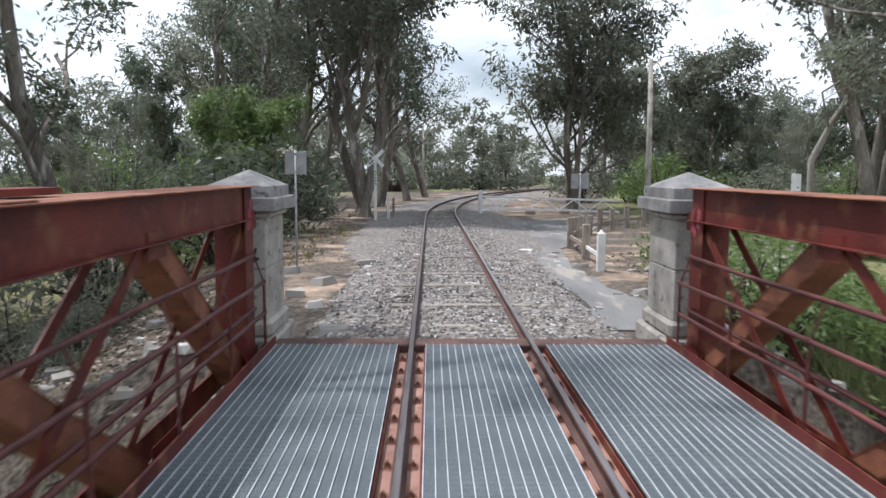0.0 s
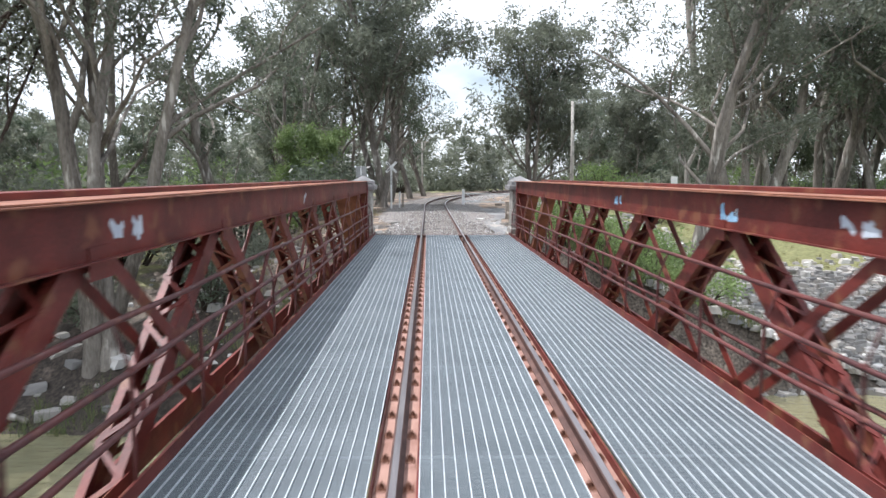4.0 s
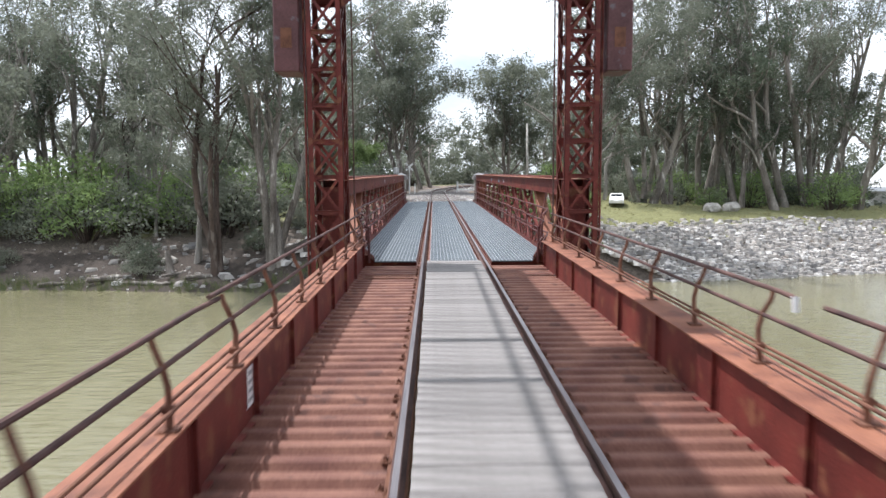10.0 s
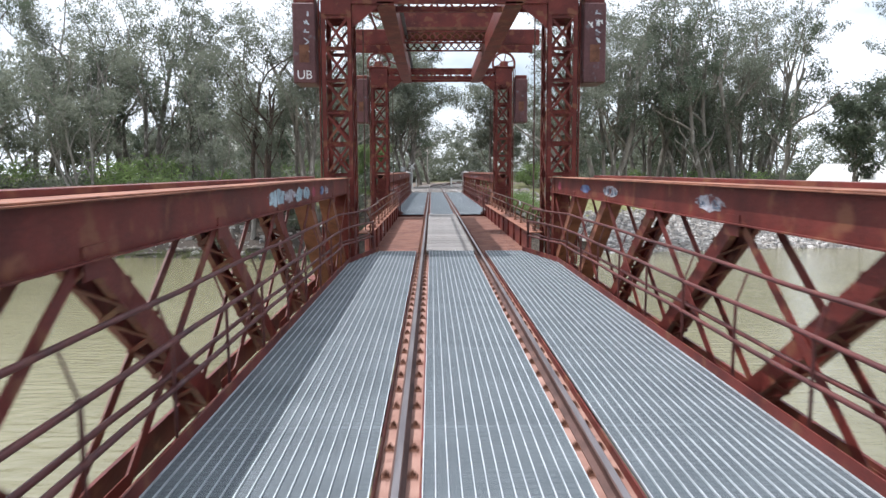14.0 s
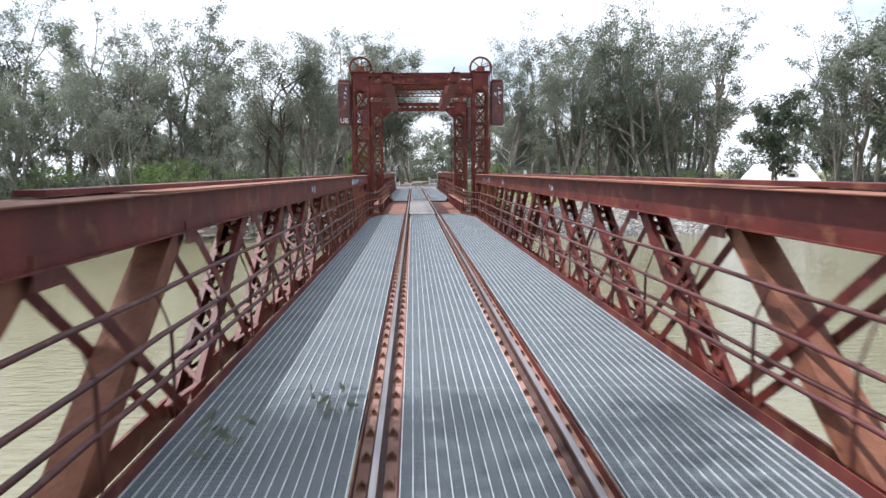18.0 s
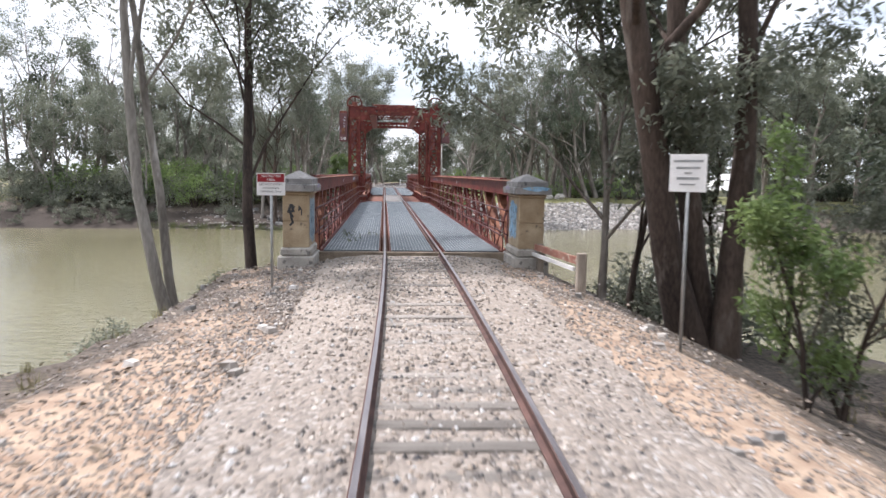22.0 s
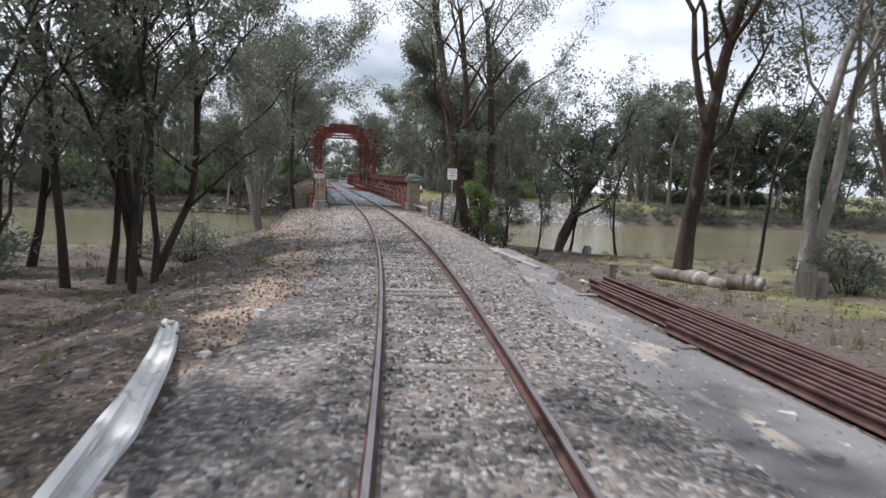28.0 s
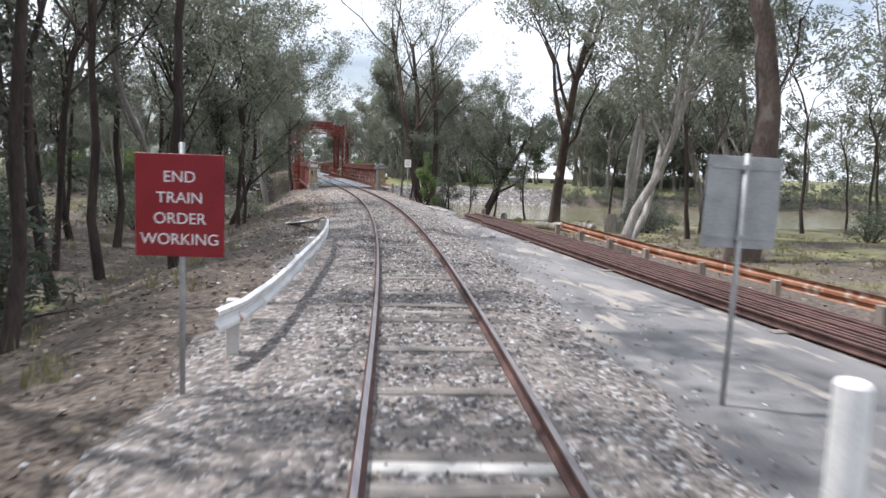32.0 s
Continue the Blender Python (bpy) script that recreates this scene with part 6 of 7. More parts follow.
def build_crossing_sign():
    t = thing("crossing_sign", "white level crossing sign with crossed boards on a post", "sign", (-3.5, 29.4, -0.3))
    part("post", Geo().box(-0.07, 0, -0.3, 0.07, 0.12, 3.4, 0.01), WHITE_PAINT, t)
    for k, a in enumerate((45, -45)):
        d = Vector((math.cos(radians(a)), 0, math.sin(radians(a))))
        c = Vector((0, -0.02 - 0.02 * k, 3.35))
        b = part("crossed_board", Geo().beam(c - d * 0.6, c + d * 0.6, 0.018, 0.19, (0, 1, 0)), WHITE_PAINT, t)
        part("writing_bar", Geo().beam(c + Vector((0, -0.012, 0)) - d * 0.45, c + Vector((0, -0.012, 0)) - d * 0.14, 0.004, 0.08, (0, 1, 0)), SIGN_BLACK, b)
    for i in range(5):
        part("writing_bar", Geo().box(-0.04, -0.004, 2.6 - i * 0.16, 0.04, 0, 2.68 - i * 0.16), SIGN_BLACK, t)
    for x, y, h in ((-2.9, 31.0, 1.35), (-2.65, 31.6, 1.2)):
        solo("marker_post", Geo().box(-0.06, -0.06, -0.3, 0.06, 0.06, h, 0.012), WHITE_PAINT if h > 1.3 else TIMBER, "white painted timber marker post beside the crossing" if h > 1.3 else "grey timber post beside the crossing", "post", (x, y, -0.3))


build_crossing_sign()


def build_gate():
    t = thing("white_gate", "long white painted rail gate standing open beside the crossing", "gate", (2.6, 36.6, -0.3), 4)
    part("gate_post", Geo().box(-0.12, -0.12, -0.3, 0.12, 0.12, 1.5, 0.02), SIGN_WHITE, t)
    L = 9.0
    for z in (1.12, 0.40):
        part("rail", Geo().beam((0.1, 0, z), (L, 0, z - 0.25), 0.07, 0.13, (0, 1, 0)), SIGN_WHITE, t)
    for i in range(9):
        x0, x1 = 0.3 + i * 0.95, 0.3 + (i + 1) * 0.95
        za, zb = (0.42, 1.08) if i % 2 else (1.08, 0.42)
        part("brace", Geo().beam((x0, 0, za - 0.027 * x0), (x1, 0, zb - 0.027 * x1), 0.04, 0.06, (0, 1, 0)), SIGN_WHITE, t)
    for x in (3.2, 5.4):
        part("foot_block", Geo().box(x - 0.3, -0.2, -0.1, x + 0.3, 0.2, 0.2, 0.02), TIMBER, t)


build_gate()
solo("bollard", Geo().box(-0.10, -0.10, -0.4, 0.10, 0.10, 1.02, 0.02).add([(-0.08, -0.08, 1.0), (0.08, -0.08, 1.0), (0.08, 0.08, 1.0), (-0.08, 0.08, 1.0), (0, 0, 1.12)], [(0, 1, 4), (1, 2, 4), (2, 3, 4), (3, 0, 4)]), WHITE_PAINT, "pointed white painted bollard beside the path", "bollard", (4.0, 9.6, -0.28))
solo("bollard", Geo().tube([(0, 0, -0.4), (0, 0, 1.34), (0, 0, 1.37)], [0.115, 0.11, 0.09], 14), WHITE_PAINT, "round white painted timber post beside the road", "bollard", (-3.2, -169.8, -0.3), smooth=False)


def build_post_fence():
    t = thing("post_fence", "row of grey timber posts with a low rail beside the path", "fence", (0, 0, 0))
    rg = random.Random(6)
    pts = [(4.15, 12.2), (4.3, 15.5), (4.9, 17.6), (5.5, 19.4), (6.2, 21.2), (7.0, 22.8), (7.9, 24.2), (8.9, 25.4), (10.0, 26.4)]
    for i, (x, y) in enumerate(pts):
        h = rg.uniform(0.85, 1.15)
        part("post", Geo().box(x - 0.11, y - 0.11, -0.7, x + 0.11, y + 0.11, -0.3 + h, 0.02), TIMBER, t)
        if i:
            a, b = pts[i - 1], (x, y)
            part("rail", Geo().beam((a[0], a[1], 0.12), (b[0], b[1], 0.12), 0.07, 0.12), TIMBER, t)
    part("rail", Geo().beam((4.02, 9.7, 0.1), (4.15, 12.1, 0.1), 0.06, 0.10), WHITE_PAINT, t, "white painted low rail")


build_post_fence()


def build_pole(x, y, h, label, arms):
    t = thing("utility_pole", label, "pole", (x, y, land(x, y)))
    part("pole", Geo().tube([(0, 0, -0.4), (0.02, 0, h * 0.5), (-0.03, 0, h)], [0.17, 0.145, 0.11], 12), STONE, t, smooth=True)
    if arms:
        part("crossarm", Geo().box(-1.1, -0.06, h - 0.5, 1.1, 0.06, h - 0.38, 0.01), TIMBER, t)
        for k in (-1.0, -0.5, 0.5, 1.0):
            part("insulator", Geo().tube([(k, 0, h - 0.38), (k, 0, h - 0.26)], 0.035, 8), SIGN_WHITE, t)
    else:
        part("lamp_arm", Geo().tube([(0, 0, h - 0.4), (0.5, -0.3, h + 0.05), (1.0, -0.5, h + 0.1)], 0.03, 8), GREY_METAL, t)
        part("name_plate", Geo().box(-0.22, -0.19, 1.55, 0.22, -0.175, 1.85), SIGN_WHITE, t)


build_pole(10.8, 28.6, 8.5, "tall pale grey timber power pole with a small plate", False)
build_pole(-1.5, 88.0, 8.5, "distant timber power pole with a crossarm", True)


def build_marker(x, y, w, h, top, label):
    z = land(x, y)
    t = thing("small_sign", label, "sign", (x, y, z))
    part("post", Geo().tube([(0, 0.03, -0.3), (0, 0.03, top - z)], 0.025, 8), GREY_METAL, t)
    part("board", Geo().box(-w / 2, 0, top - z - h, w / 2, 0.01, top - z, 0.002), SIGN_WHITE, t)


build_marker(19.6, 30.5, 0.55, 0.95, 2.35, "small white rectangular sign on a thin post")


W_BEAM = [(0.0, -0.155), (0.05, -0.12), (0.05, -0.075), (0.0, -0.03), (0.0, 0.03), (0.05, 0.075), (0.05, 0.12), (0.0, 0.155), (-0.006, 0.155), (0.044, 0.12), (0.044, 0.075), (-0.006, 0.03), (-0.006, -0.03), (0.044, -0.075), (0.044, -0.12), (-0.006, -0.155)]


def guard_rail(pts, z, mat, label, posts, post_mat, face, lie=None, top=0.13):
    """A W-beam guard rail along pts, on blocks and posts."""
    t = thing("guard_rail", label, "guard rail", (0, 0, 0))
    fr = []
    v = [Vector((x, y, z if not callable(z) else z(x, y))) for x, y in pts]
    for i, p in enumerate(v):
        d = (v[min(i + 1, len(v) - 1)] - v[max(i - 1, 0)]).normalized()
        r, u = Vector((d.y, -d.x, 0)).normalized() * face, Vector((0, 0, 1))
        a = lie(p.y) if lie else 0.0
        fr.append((p, r * math.cos(a) + u * math.sin(a), u * math.cos(a) - r * math.sin(a)))
    part("beam", Geo().sweep(W_BEAM, fr), mat, t, smooth=False)
    for k in posts:
        p, r, u = fr[k]
        q = p - r * 0.14
        part("post", Geo().box(q.x - 0.08, q.y - 0.10, land(q.x, q.y) - 0.3, q.x + 0.08, q.y + 0.10, p.z + top, 0.01), post_mat, t)
    return t


left = [(-7.29, -164.55), (-7.0, -163.81), (-6.7, -162.43), (-6.43, -160.91), (-6.05, -158.35), (-5.65, -155.79), (-5.37, -153.62), (-5.2, -151.95), (-5.07, -150.24), (-5.05, -148.93), (-5.11, -147.82), (-5.23, -146.61), (-5.39, -145.19), (-5.6, -143.55), (-5.85, -141.91), (-6.1, -140.27)]
guard_rail(left, lambda x, y: 0.35 - 0.100 * max(0.0, y + 148.8), CHIPPED_WHITE, "curved white steel guard rail with its end turned down", (1, 5, 8), CONCRETE, 1, lambda y: radians(80) * smooth_step(-149.8, -146.8, y))
right = [(5.1 - 0.075 * min(i, 9), -144.2 - 1.0 * i) for i in range(22)]
guard_rail(right, -0.03, RUST_ORANGE, "long rusty orange guard rail with peeling paint on timber posts", range(0, 22, 3), TIMBER, -1, None, 0.02)
solo("broken_post", Geo().box(-0.09, -0.07, -0.35, 0.09, 0.07, 0.42, 0.02), WHITE_PAINT, "broken white painted stub beside the guard rail", "post", (-6.1, -156.6, -0.25), 12)


def build_rail_pile():
    rg = random.Random(9)
    for i in range(9):
        a = -134.0 - rg.uniform(0, 4.0) - (6 if i in (0, 5, 8) else 0)
        b = -166.0 - rg.uniform(0, 6)
        off = i * 0.172 + rg.uniform(-0.02, 0.02)
        t = []
        for k in range(6):
            y = a + (b - a) * k / 5
            x = pile_x(y) + off + 0.02 * math.sin(k * 1.3 + i * 2.1)
            t.append((Vector((x, y, -0.10)), Vector((1, 0, 0)), Vector((0, 0, 1))))
        solo("stacked_rail", Geo().sweep(RAIL_PROFILE, t), RAIL_SIDE, "long rusty spare rail lying in a stack beside the road", "rail", group="spare rails stacked beside the road")
    for y in (-138, -143, -149, -156, -163):
        solo("bearer", Geo().box(-0.35, -0.11, -0.05, 1.75, 0.11, 0.045, 0.01), SLEEPER, "grey timber bearer under the stacked rails", "timber", (pile_x(y), y, -0.302), group="bearers under the rails")


build_rail_pile()


def build_log(x, y, l, r, turn, label, name="log"):
    g = Geo()
    rg = random.Random(int(x * 10))
    pts = [(l * (k / 10 - 0.5), rg.uniform(-0.12, 0.12), r * 0.85 + rg.uniform(-0.06, 0.06)) for k in range(11)]
    g.tube(pts, [r * rg.uniform(0.7, 1.15) * (0.55 + 0.45 * math.sin(0.5 + 2.3 * k / 10)) for k in range(11)], 12)
    g.tube([(l * 0.1, 0, r), (l * 0.18, 0.25, r * 2.0), (l * 0.2, 0.5, r * 2.3)], [r * 0.4, r * 0.25, r * 0.12], 8)
    solo(name, g, BARK, label, "log", (x, y, land(x, y) - 0.08), turn, smooth=True)


build_log(13.5, -122.3, 5.2, 0.36, -74, "old grey fallen log on the river flat")
build_log(14.3, -125.3, 1.4, 0.42, -40, "hollow broken end of a fallen log")
for x, e, l, r, turn in ((-19.5, 2.6, 3.0, 0.22, 20), (-24.0, 1.2, 4.2, 0.20, -8), (-27.5, 1.8, 3.4, 0.26, 34), (-16.5, 1.0, 2.6, 0.14, -28), (-22.0, 3.4, 3.6, 0.16, 62), (-31.0, 1.0, 4.0, 0.18, 12)):
    build_log(x, north_edge(x) + e, l, r, turn, "grey driftwood log on the dark earth bank")
solo("tree_stump", Geo().tube([(0, 0, -0.3), (0, 0, 0.2), (-0.1, 0, 1.3), (-0.25, 0.05, 2.2)], [0.55, 0.38, 0.30, 0.16], 12), BARK, "tall broken grey stump on the dark earth bank", "stump", (-22.6, north_edge(-22.6) + 3.0, land(-22.6, north_edge(-22.6) + 3.0) - 0.05))
for x, y, r, h in ((14.9, -128.3, 0.40, 1.3), (15.7, -128.0, 0.34, 1.0), (5.9, -148.2, 0.42, 0.8), (14.0, -107.6, 0.30, 0.6)):
    solo("tree_stump", Geo().tube([(0, 0, -0.2), (0, 0, 0.15), (0.03, 0, h * 0.8), (0.06, 0.03, h)], [r * 1.3, r, r * 0.9, r * 0.8], 12), BARK, "weathered grey cut tree stump", "stump", (x, y, land(x, y) - 0.05), smooth=False, group="stumps on the river flat")
solo("timber_post", Geo().box(-0.11, -0.11, -0.4, 0.11, 0.11, 0.95, 0.03), TIMBER, "lone weathered timber post beside the stacked rails", "post", (4.5, -134.2, land(4.5, -134.2)))


def build_timber_guard():
    t = thing("timber_barrier", "short timber barrier rail with faded red and white paint", "barrier", (0, 0, 0))
    z = 0.30
    part("rail", Geo().beam((3.42, -101.65, z), (3.74, -105.05, z), 0.10, 0.17), FADED_RED, t, "faded red top rail")
    part("rail", Geo().beam((3.34, -101.65, z - 0.20), (3.66, -105.0, z - 0.20), 0.06, 0.10), WHITE_PAINT, t)
    part("post", Geo().box(3.68, -105.25, -1.1, 3.90, -105.05, 0.50, 0.02), TIMBER, t)
    part("post", Geo().box(3.42, -101.95, -1.2, 3.60, -101.75, 0.40, 0.02), TIMBER, t)


build_timber_guard()
solo("pale_sleeper", Geo().box(-1.35, -0.125, -0.30, 1.35, 0.125, -0.160, 0.012), CONCRETE, "pale white painted sleeper across the track", "sleeper", (centre(-167.85), -167.85, 0), -math.degrees(math.atan(heading(-167.85))))


def build_house():
    x, y = 84.0, 66.0
    z = -3.3
    t = thing("house", "distant white-roofed house with a small dormer among trees", "house", (x, y, z), -28)
    part("wall", Geo().box(-8, -4, 0, 8, 4, 2.7), WHITE_PAINT, t)
    roof = Geo().add([(-8.8, -4.8, 2.6), (8.8, -4.8, 2.6), (8.8, 4.8, 2.6), (-8.8, 4.8, 2.6), (-5.5, 0, 6.8), (5.5, 0, 6.8)], [(3, 2, 1, 0), (0, 1, 5, 4), (1, 2, 5), (2, 3, 4, 5), (3, 0, 4)])
    part("roof", roof, SIGN_WHITE, t, "pale sheet metal roof")
    d = part("dormer", Geo().add([(1.4, -3.6, 3.5), (3.8, -3.6, 3.5), (3.8, -1.6, 5.3), (1.4, -1.6, 5.3), (1.4, -3.6, 4.6), (3.8, -3.6, 4.6), (2.6, -3.7, 5.6), (2.6, -1.2, 5.6)], [(0, 1, 5, 4), (4, 5, 6), (1, 2, 5), (0, 4, 3), (4, 6, 7, 3), (5, 2, 7, 6)]), SIGN_WHITE, t)
    part("window", Geo().box(2.0, -3.64, 3.8, 3.2, -3.6, 4.5), SIGN_BLACK, d)
    for k in (-6, -2.5, 1.5, 5.5):
        part("window", Geo().box(k - 0.7, -4.04, 0.9, k + 0.7, -4.0, 2.1), SIGN_BLACK, t)
    part("verandah_post", Geo().box(-8.7, -4.75, 0, -8.5, -4.55, 2.6), WHITE_PAINT, t)
    part("verandah_post", Geo().box(8.5, -4.75, 0, 8.7, -4.55, 2.6), WHITE_PAINT, t)
    x, y = 66.0, 46.0
    s = thing("shed", "low white-roofed shed behind the river bank", "shed", (x, y, land(x, y) - 0.1), -20)
    part("wall", Geo().box(-3, -2, 0, 3, 2, 1.9), CONCRETE, s)
    part("roof", Geo().add([(-3.3, -2.4, 1.9), (3.3, -2.4, 1.9), (3.3, 2.4, 2.4), (-3.3, 2.4, 2.4), (-3.3, -2.4, 2.0), (3.3, -2.4, 2.0), (3.3, 2.4, 2.5), (-3.3, 2.4, 2.5)], [(3, 2, 1, 0), (4, 5, 6, 7), (0, 1, 5, 4), (1, 2, 6, 5), (2, 3, 7, 6), (3, 0, 4, 7)]), SIGN_WHITE, s)


build_house()


def build_car(x, y, turn):
    t = thing("parked_car", "white hatchback car parked on the grass", "car", (x, y, land(x, y)), turn, group="cars parked on the north bank")
    prof = [(-2.0, 0.35), (2.0, 0.35), (2.05, 0.62), (1.9, 0.85), (1.05, 0.98), (0.35, 1.42), (-1.35, 1.45), (-1.95, 1.0), (-2.05, 0.7)]
    def side(w, q):
        return [(w * (0.86 if z > 1.1 else 1.0), -y, z) for y, z in q]
    n = len(prof)
    body = Geo().add(side(-0.84, prof) + side(0.84, prof), [tuple(range(n)), tuple(range(2 * n - 1, n - 1, -1))] + [(k, k + n, (k + 1) % n + n, (k + 1) % n) for k in range(n)])
    b = part("body", body, WHITE_PAINT, t)
    glass = material("car_glass", (0.02, 0.025, 0.03), (0.04, 0.045, 0.05), 0.08, 0.0, 1.0, 0.0, 10)
    part("windscreen", Geo().add([(-0.66, -0.98, 1.02), (0.66, -0.98, 1.02), (0.62, -0.42, 1.385), (-0.62, -0.42, 1.385)], [(0, 1, 2, 3)]), glass, b)
    for s in (-1, 1):
        part("side_window", Geo().add([(s * 0.80, -0.80, 1.06), (s * 0.80, 1.55, 1.06), (s * 0.735, 1.15, 1.38), (s * 0.735, -0.36, 1.38)], [(0, 1, 2, 3)]), glass, b)
        part("headlight", Geo().box(s * 0.5 - 0.16, -2.06, 0.66, s * 0.5 + 0.16, -1.96, 0.80, 0.02), SIGN_WHITE, b)
        for y in (-1.25, 1.3):
            w = part("wheel", Geo().tube([(s * 0.70, y, 0.31), (s * 0.87, y, 0.31)], 0.31, 16), SIGN_BLACK, t)
            part("rim", Geo().tube([(s * 0.86, y, 0.31), (s * 0.88, y, 0.31)], 0.19, 12), GREY_METAL, w)
    part("plate", Geo().box(-0.2, -2.06, 0.42, 0.2, -2.04, 0.52), SIGN_WHITE, b)


build_car(21.5, 27.5, -14)
build_car(56.0, 37.0, 70)


# ------------------------------------------------------------ graffiti and wear
def blob(c, u, v, ru, rv, seed, off=0.0):
    """A ragged flat patch of paint."""
    rg = random.Random(seed)
    c, u, v = Vector(c), Vector(u), Vector(v)
    n = 44
    ring = [c + u * (ru * math.cos(6.283 * k / n) * rg.uniform(0.78, 1.06)) + v * (rv * math.sin(6.283 * k / n) * rg.uniform(0.78, 1.06)) for k in range(n)]
    return Geo().add(ring, [tuple(range(n))])


def square_patch(c, ry, rz, seed):
    """A squarish sprayed field with a ragged edge, on a side face."""
    rg = random.Random(seed)
    n = 96
    ring = []
    for k in range(n):
        a = 2 * math.pi * k / n
        q = rg.uniform(0.84, 1.04) + 0.06 * math.sin(5 * a + seed)
        u, v = math.cos(a), math.sin(a)
        ring.append((c[0], c[1] + ry * q * math.copysign(abs(u) ** 0.4, u), c[2] + rz * q * math.copysign(abs(v) ** 0.4, v)))
    return Geo().add(ring, [tuple(range(n))])


def stroke(pts, w, mat, parent):
    """One painted line on an upright face, through points in its plane."""
    g = Geo()
    for i, (a, b) in enumerate(zip(pts, pts[1:])):
        a, b = Vector(a), Vector(b)
        if abs(a.x - b.x) < 1e-6:
            lift = Vector((math.copysign(0.0012 * i, a.x) * (1 if abs(a.x) < 1 else -1), 0, 0))
        else:
            lift = Vector((0, -0.0012 * i, 0))
        a, b = a + lift, b + lift
        e = (b - a).normalized() * w * 0.35
        g.beam(a - e, b + e, 0.003, w, (1, 0, 0) if abs(a.x - b.x) < 1e-6 else (0, 1, 0))
    part("paint_stroke", g, mat, parent)


def scribble(parent, plane, at, length, height, n, seed, mat, w=0.035):
    """A run of looping tags; plane 'x' lies on a side face, 'y' on an end face; at is (fixed, start, z)."""
    rg = random.Random(seed)
    for i in range(n):
        c = at[1] + length * (i + 0.5) / n
        hw, hh = abs(length) / n * 0.36, height * 0.5 * rg.uniform(0.7, 1.0)
        pts = []
        for k in range(rg.randint(4, 6)):
            a, b = c + rg.uniform(-hw, hw), at[2] + rg.uniform(-hh, hh)
            pts.append((at[0], a, b) if plane == "x" else (a, at[0], b))
        stroke(pts, w, mat, parent)


p_nl, p_nr, p_sl, p_sr = PILLARS
for pl, s, mt in ((p_sl, 1, PALE_BLUE), (p_sr, -1, BLUE_PAINT)):
    part("paint_patch", square_patch((s * 0.362, 0.06 if s > 0 else 0.12, 0.98), 0.76 if s > 0 else 0.62, 0.64 if s > 0 else 0.56, 90 + s), mt, pl, "sprayed blue paint")
    for k in range(3):
        scribble(pl, "x", (s * 0.366, -0.5, 0.6 + 0.36 * k), 1.0, 0.3, 3, 70 + k + s, SLATE_PAINT, 0.028)
    scribble(pl, "x", (s * 0.368, -0.55, 1.05), 1.1, 0.7, 4, 80 + s, LIGHT_BLUE if s > 0 else PALE_BLUE, 0.05)
    part("paint_patch", blob((s * 0.532, 0.2, 1.93), (0, 1, 0), (0, 0, 1), 0.4, 0.07, 96 + s), PURPLE_PAINT, pl, "faded purple paint")
part("paint_patch", blob((0.1, -1.032, 1.93), (1, 0, 0), (0, 0, 1), 0.4, 0.07, 99), BLUE_PAINT, p_sr, "faded blue paint")
scribble(p_sl, "y", (-0.864, -0.22, 0.98), 0.22, 0.5, 1, 9, BLACK_PAINT, 0.06)
scribble(p_sl, "y", (-0.864, 0.05, 1.25), 0.22, 0.3, 1, 10, BLACK_PAINT, 0.035)
scribble(p_sl, "y", (-0.864, -0.24, 1.3), 0.25, 0.3, 1, 5, BLACK_PAINT, 0.07)
scribble(p_nl, "y", (-0.624, -0.22, 1.15), 0.5, 0.35, 3, 6, BLACK_PAINT, 0.03)
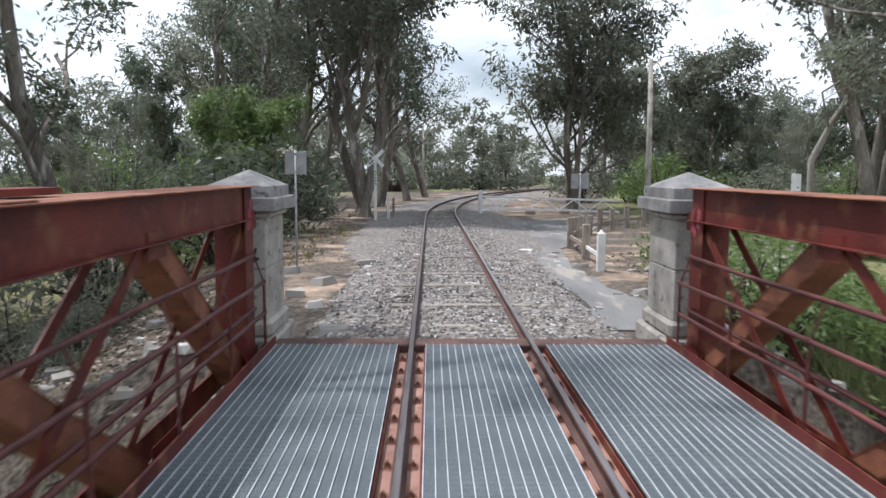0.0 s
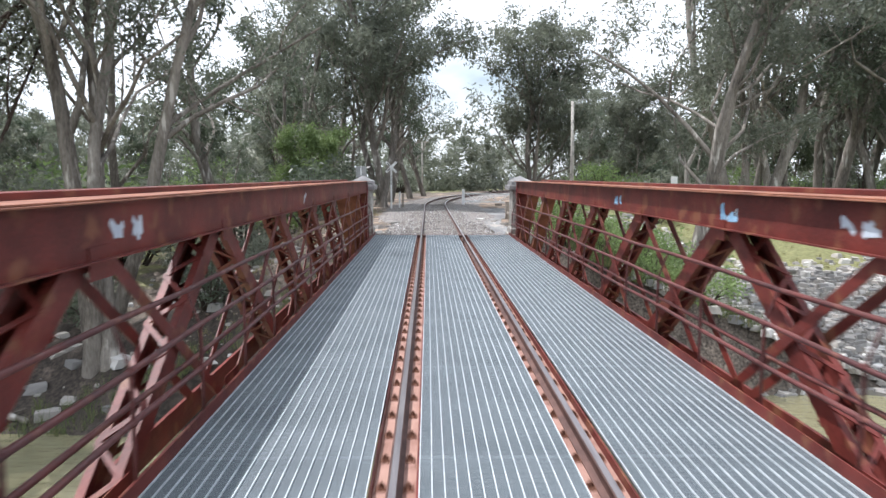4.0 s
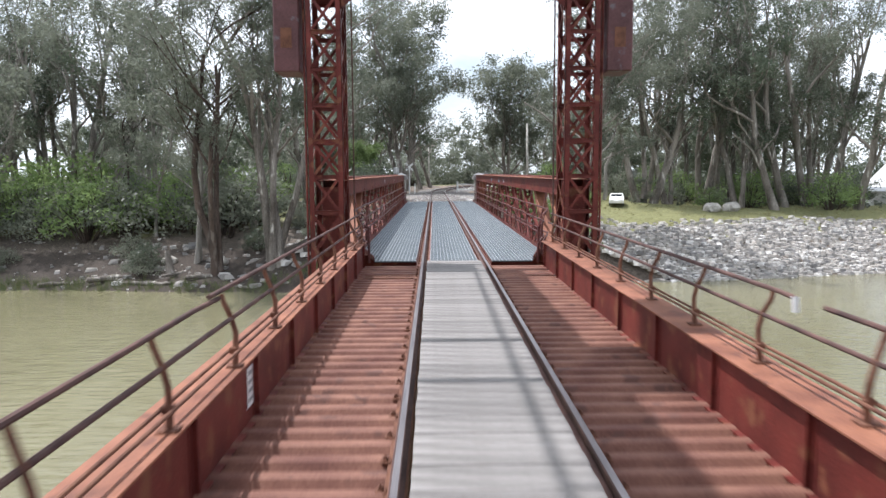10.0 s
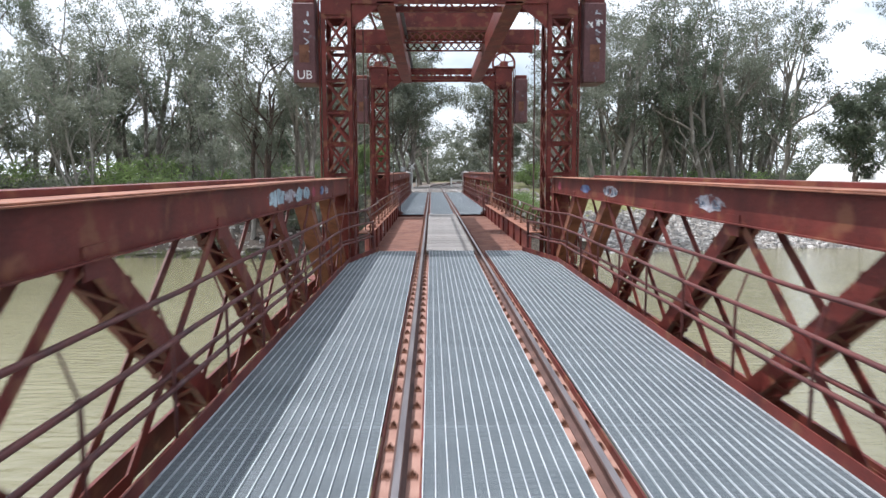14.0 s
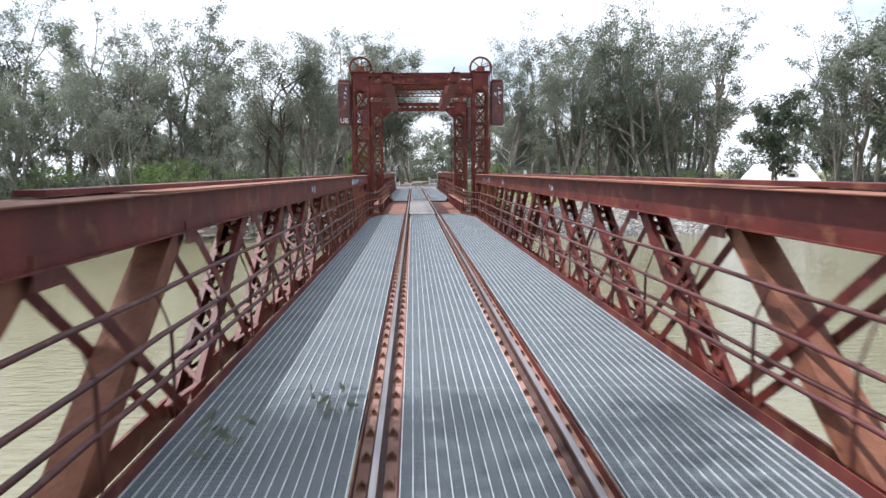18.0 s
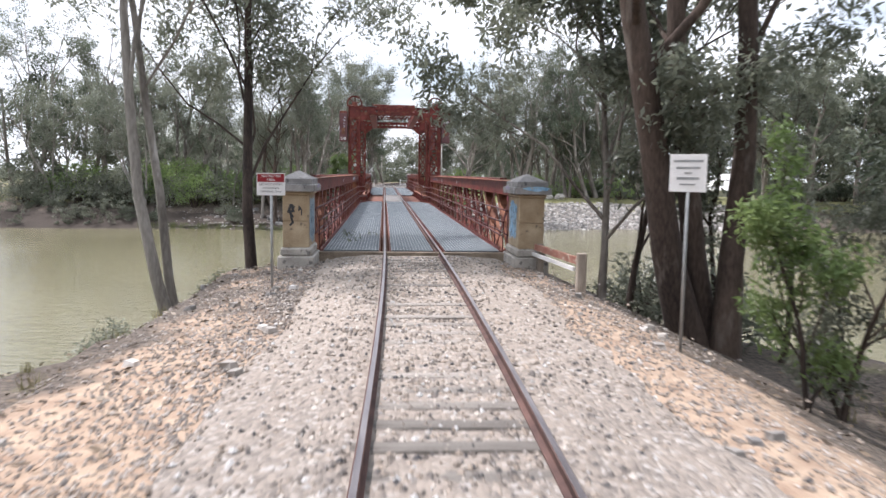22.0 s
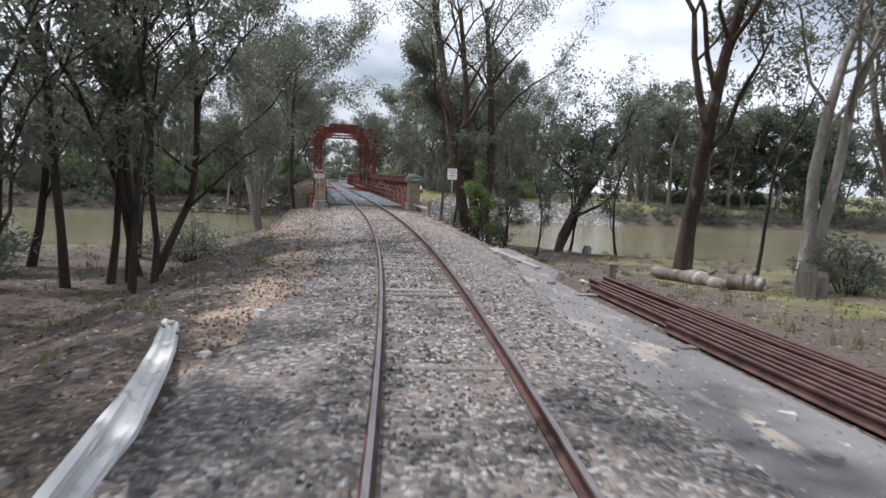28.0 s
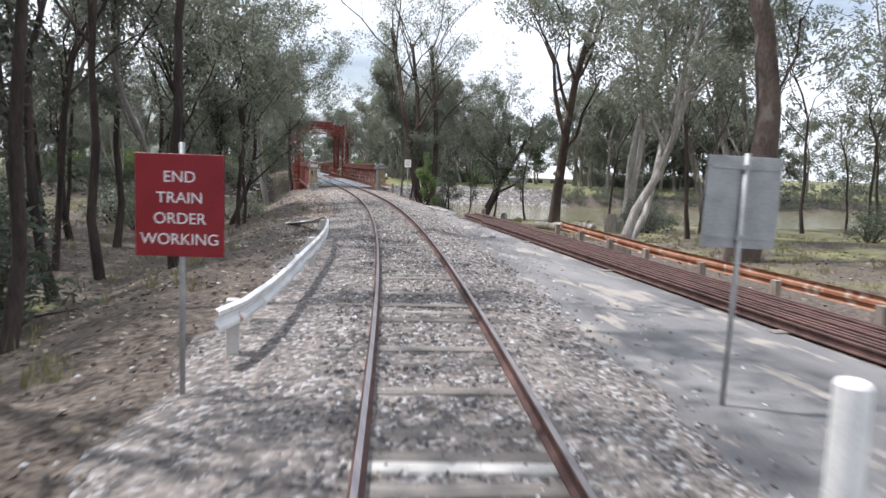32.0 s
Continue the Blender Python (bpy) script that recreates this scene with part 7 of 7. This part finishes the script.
for o in bpy.data.objects:
    if o.name.startswith("side_truss"):
        south = o.location.y < -70
        s = -1 if any(c.name.startswith("end_plate") and c.data.vertices[0].co.x < 0 for c in o.children) else 1
        L = (L_B - L_S) if south else -L_A
        if south:
            tags = ((-70.2, 0.75, 0.15, WORN_BLUE, 0), (-69.2, 0.5, 0.12, WORN_PALE, 0), (-68.3, 0.42, 0.14, WORN_BLUE, 3), (-67.5, 0.40, 0.13, WORN_BLUE, 2), (-66.6, 0.22, 0.12, WORN_PINK, 0), (-65.5, 0.34, 0.10, WORN_DEEP, 3), (-64.7, 0.30, 0.10, WORN_PALE, 2)) if s < 0 else ((-61.5, 0.25, 0.13, WORN_PINK, 0), (-64.9, 0.62, 0.10, WORN_DEEP, 0), (-67.3, 0.62, 0.12, WORN_PALE, 4), (-72.6, 0.5, 0.12, WORN_PALE, 2))
            for k, (ya, ru, rv, mt, loops) in enumerate(tags):
                part("paint_patch", blob((s * (3.0035 - 0.001 * (k % 2)), ya - o.location.y, 1.9), (0, 1, 0), (0, 0, 1), ru, rv, 140 + k + 9 * s), mt, o, "faded sprayed paint")
                if loops:
                    scribble(o, "x", (s * 3.0, ya - ru - o.location.y, 1.9), ru * 1.9, rv * 1.5, loops, 160 + k, SLATE_PAINT if mt is WORN_PALE else mt, 0.02)
        elif s > 0:
            scribble(o, "x", (s * 3.005, L - 21.4, 1.88), 0.7, 0.28, 2, 8, BLUE_PAINT, 0.06)
            scribble(o, "x", (s * 3.005, L - 16.3, 1.88), 0.6, 0.2, 2, 9, BLUE_PAINT, 0.05)
        scribble(o, "x", (s * 3.005, L * 0.42, 1.9), 0.7, 0.2, 2, 17 + s, PALE_PAINT, 0.06)
        if not south and s < 0:
            scribble(o, "x", (s * 3.003, L - 15.4, 1.88), 0.5, 0.24, 1, 171, PALE_PAINT, 0.05)
        ye = 0.2 if south else L - 0.2
        scribble(o, "x", (s * 2.982, ye - 0.15, 1.75), 0.32, 0.5, 2, 27 + s, PINK_PAINT, 0.07)
    elif o.name.startswith("lift_tower") and o.location.y < -55:
        s = -1 if o.children[0].data.vertices[0].co.x < 0 else 1
        cx = s * (T_X1 + 0.50)
        if s < 0:
            words("UB", 0.36, SIGN_WHITE, o, (cx, 0.046, 5.13), "painted_tag")
        else:
            scribble(o, "y", (0.045, cx - 0.24, 6.6), 0.48, 0.3, 2, 38, SIGN_WHITE, 0.04)
        for k in range(5):
            scribble(o, "y", (0.045, cx - 0.02, 6.9 - k * 0.26), 0.2, 0.2, 1, 60 + k + s, PALE_PAINT, 0.03)


# leaf clumps added over the deck where a dashboard reflection shows
def reflection_tufts():
    rg = random.Random(12)
    v, f = [], []
    for c in ((-1.9, -97.0, 0.06), (-2.2, -95.2, 0.08), (-1.4, -94.3, 0.02)):
        leaf_clump(v, f, Vector(c), 0.3, 26, 0.14, rg, 0.0)
    me = bpy.data.meshes.new("fallen_twig")
    me.from_pydata([(x, y, max(z, -0.02)) for x, y, z in v], [], f)
    me.materials.append(LEAF)
    tagged(new("fallen_twig", me), "leaf clumps on the bridge deck in place of a dashboard reflection", "twigs", kind="stuff")


reflection_tufts()
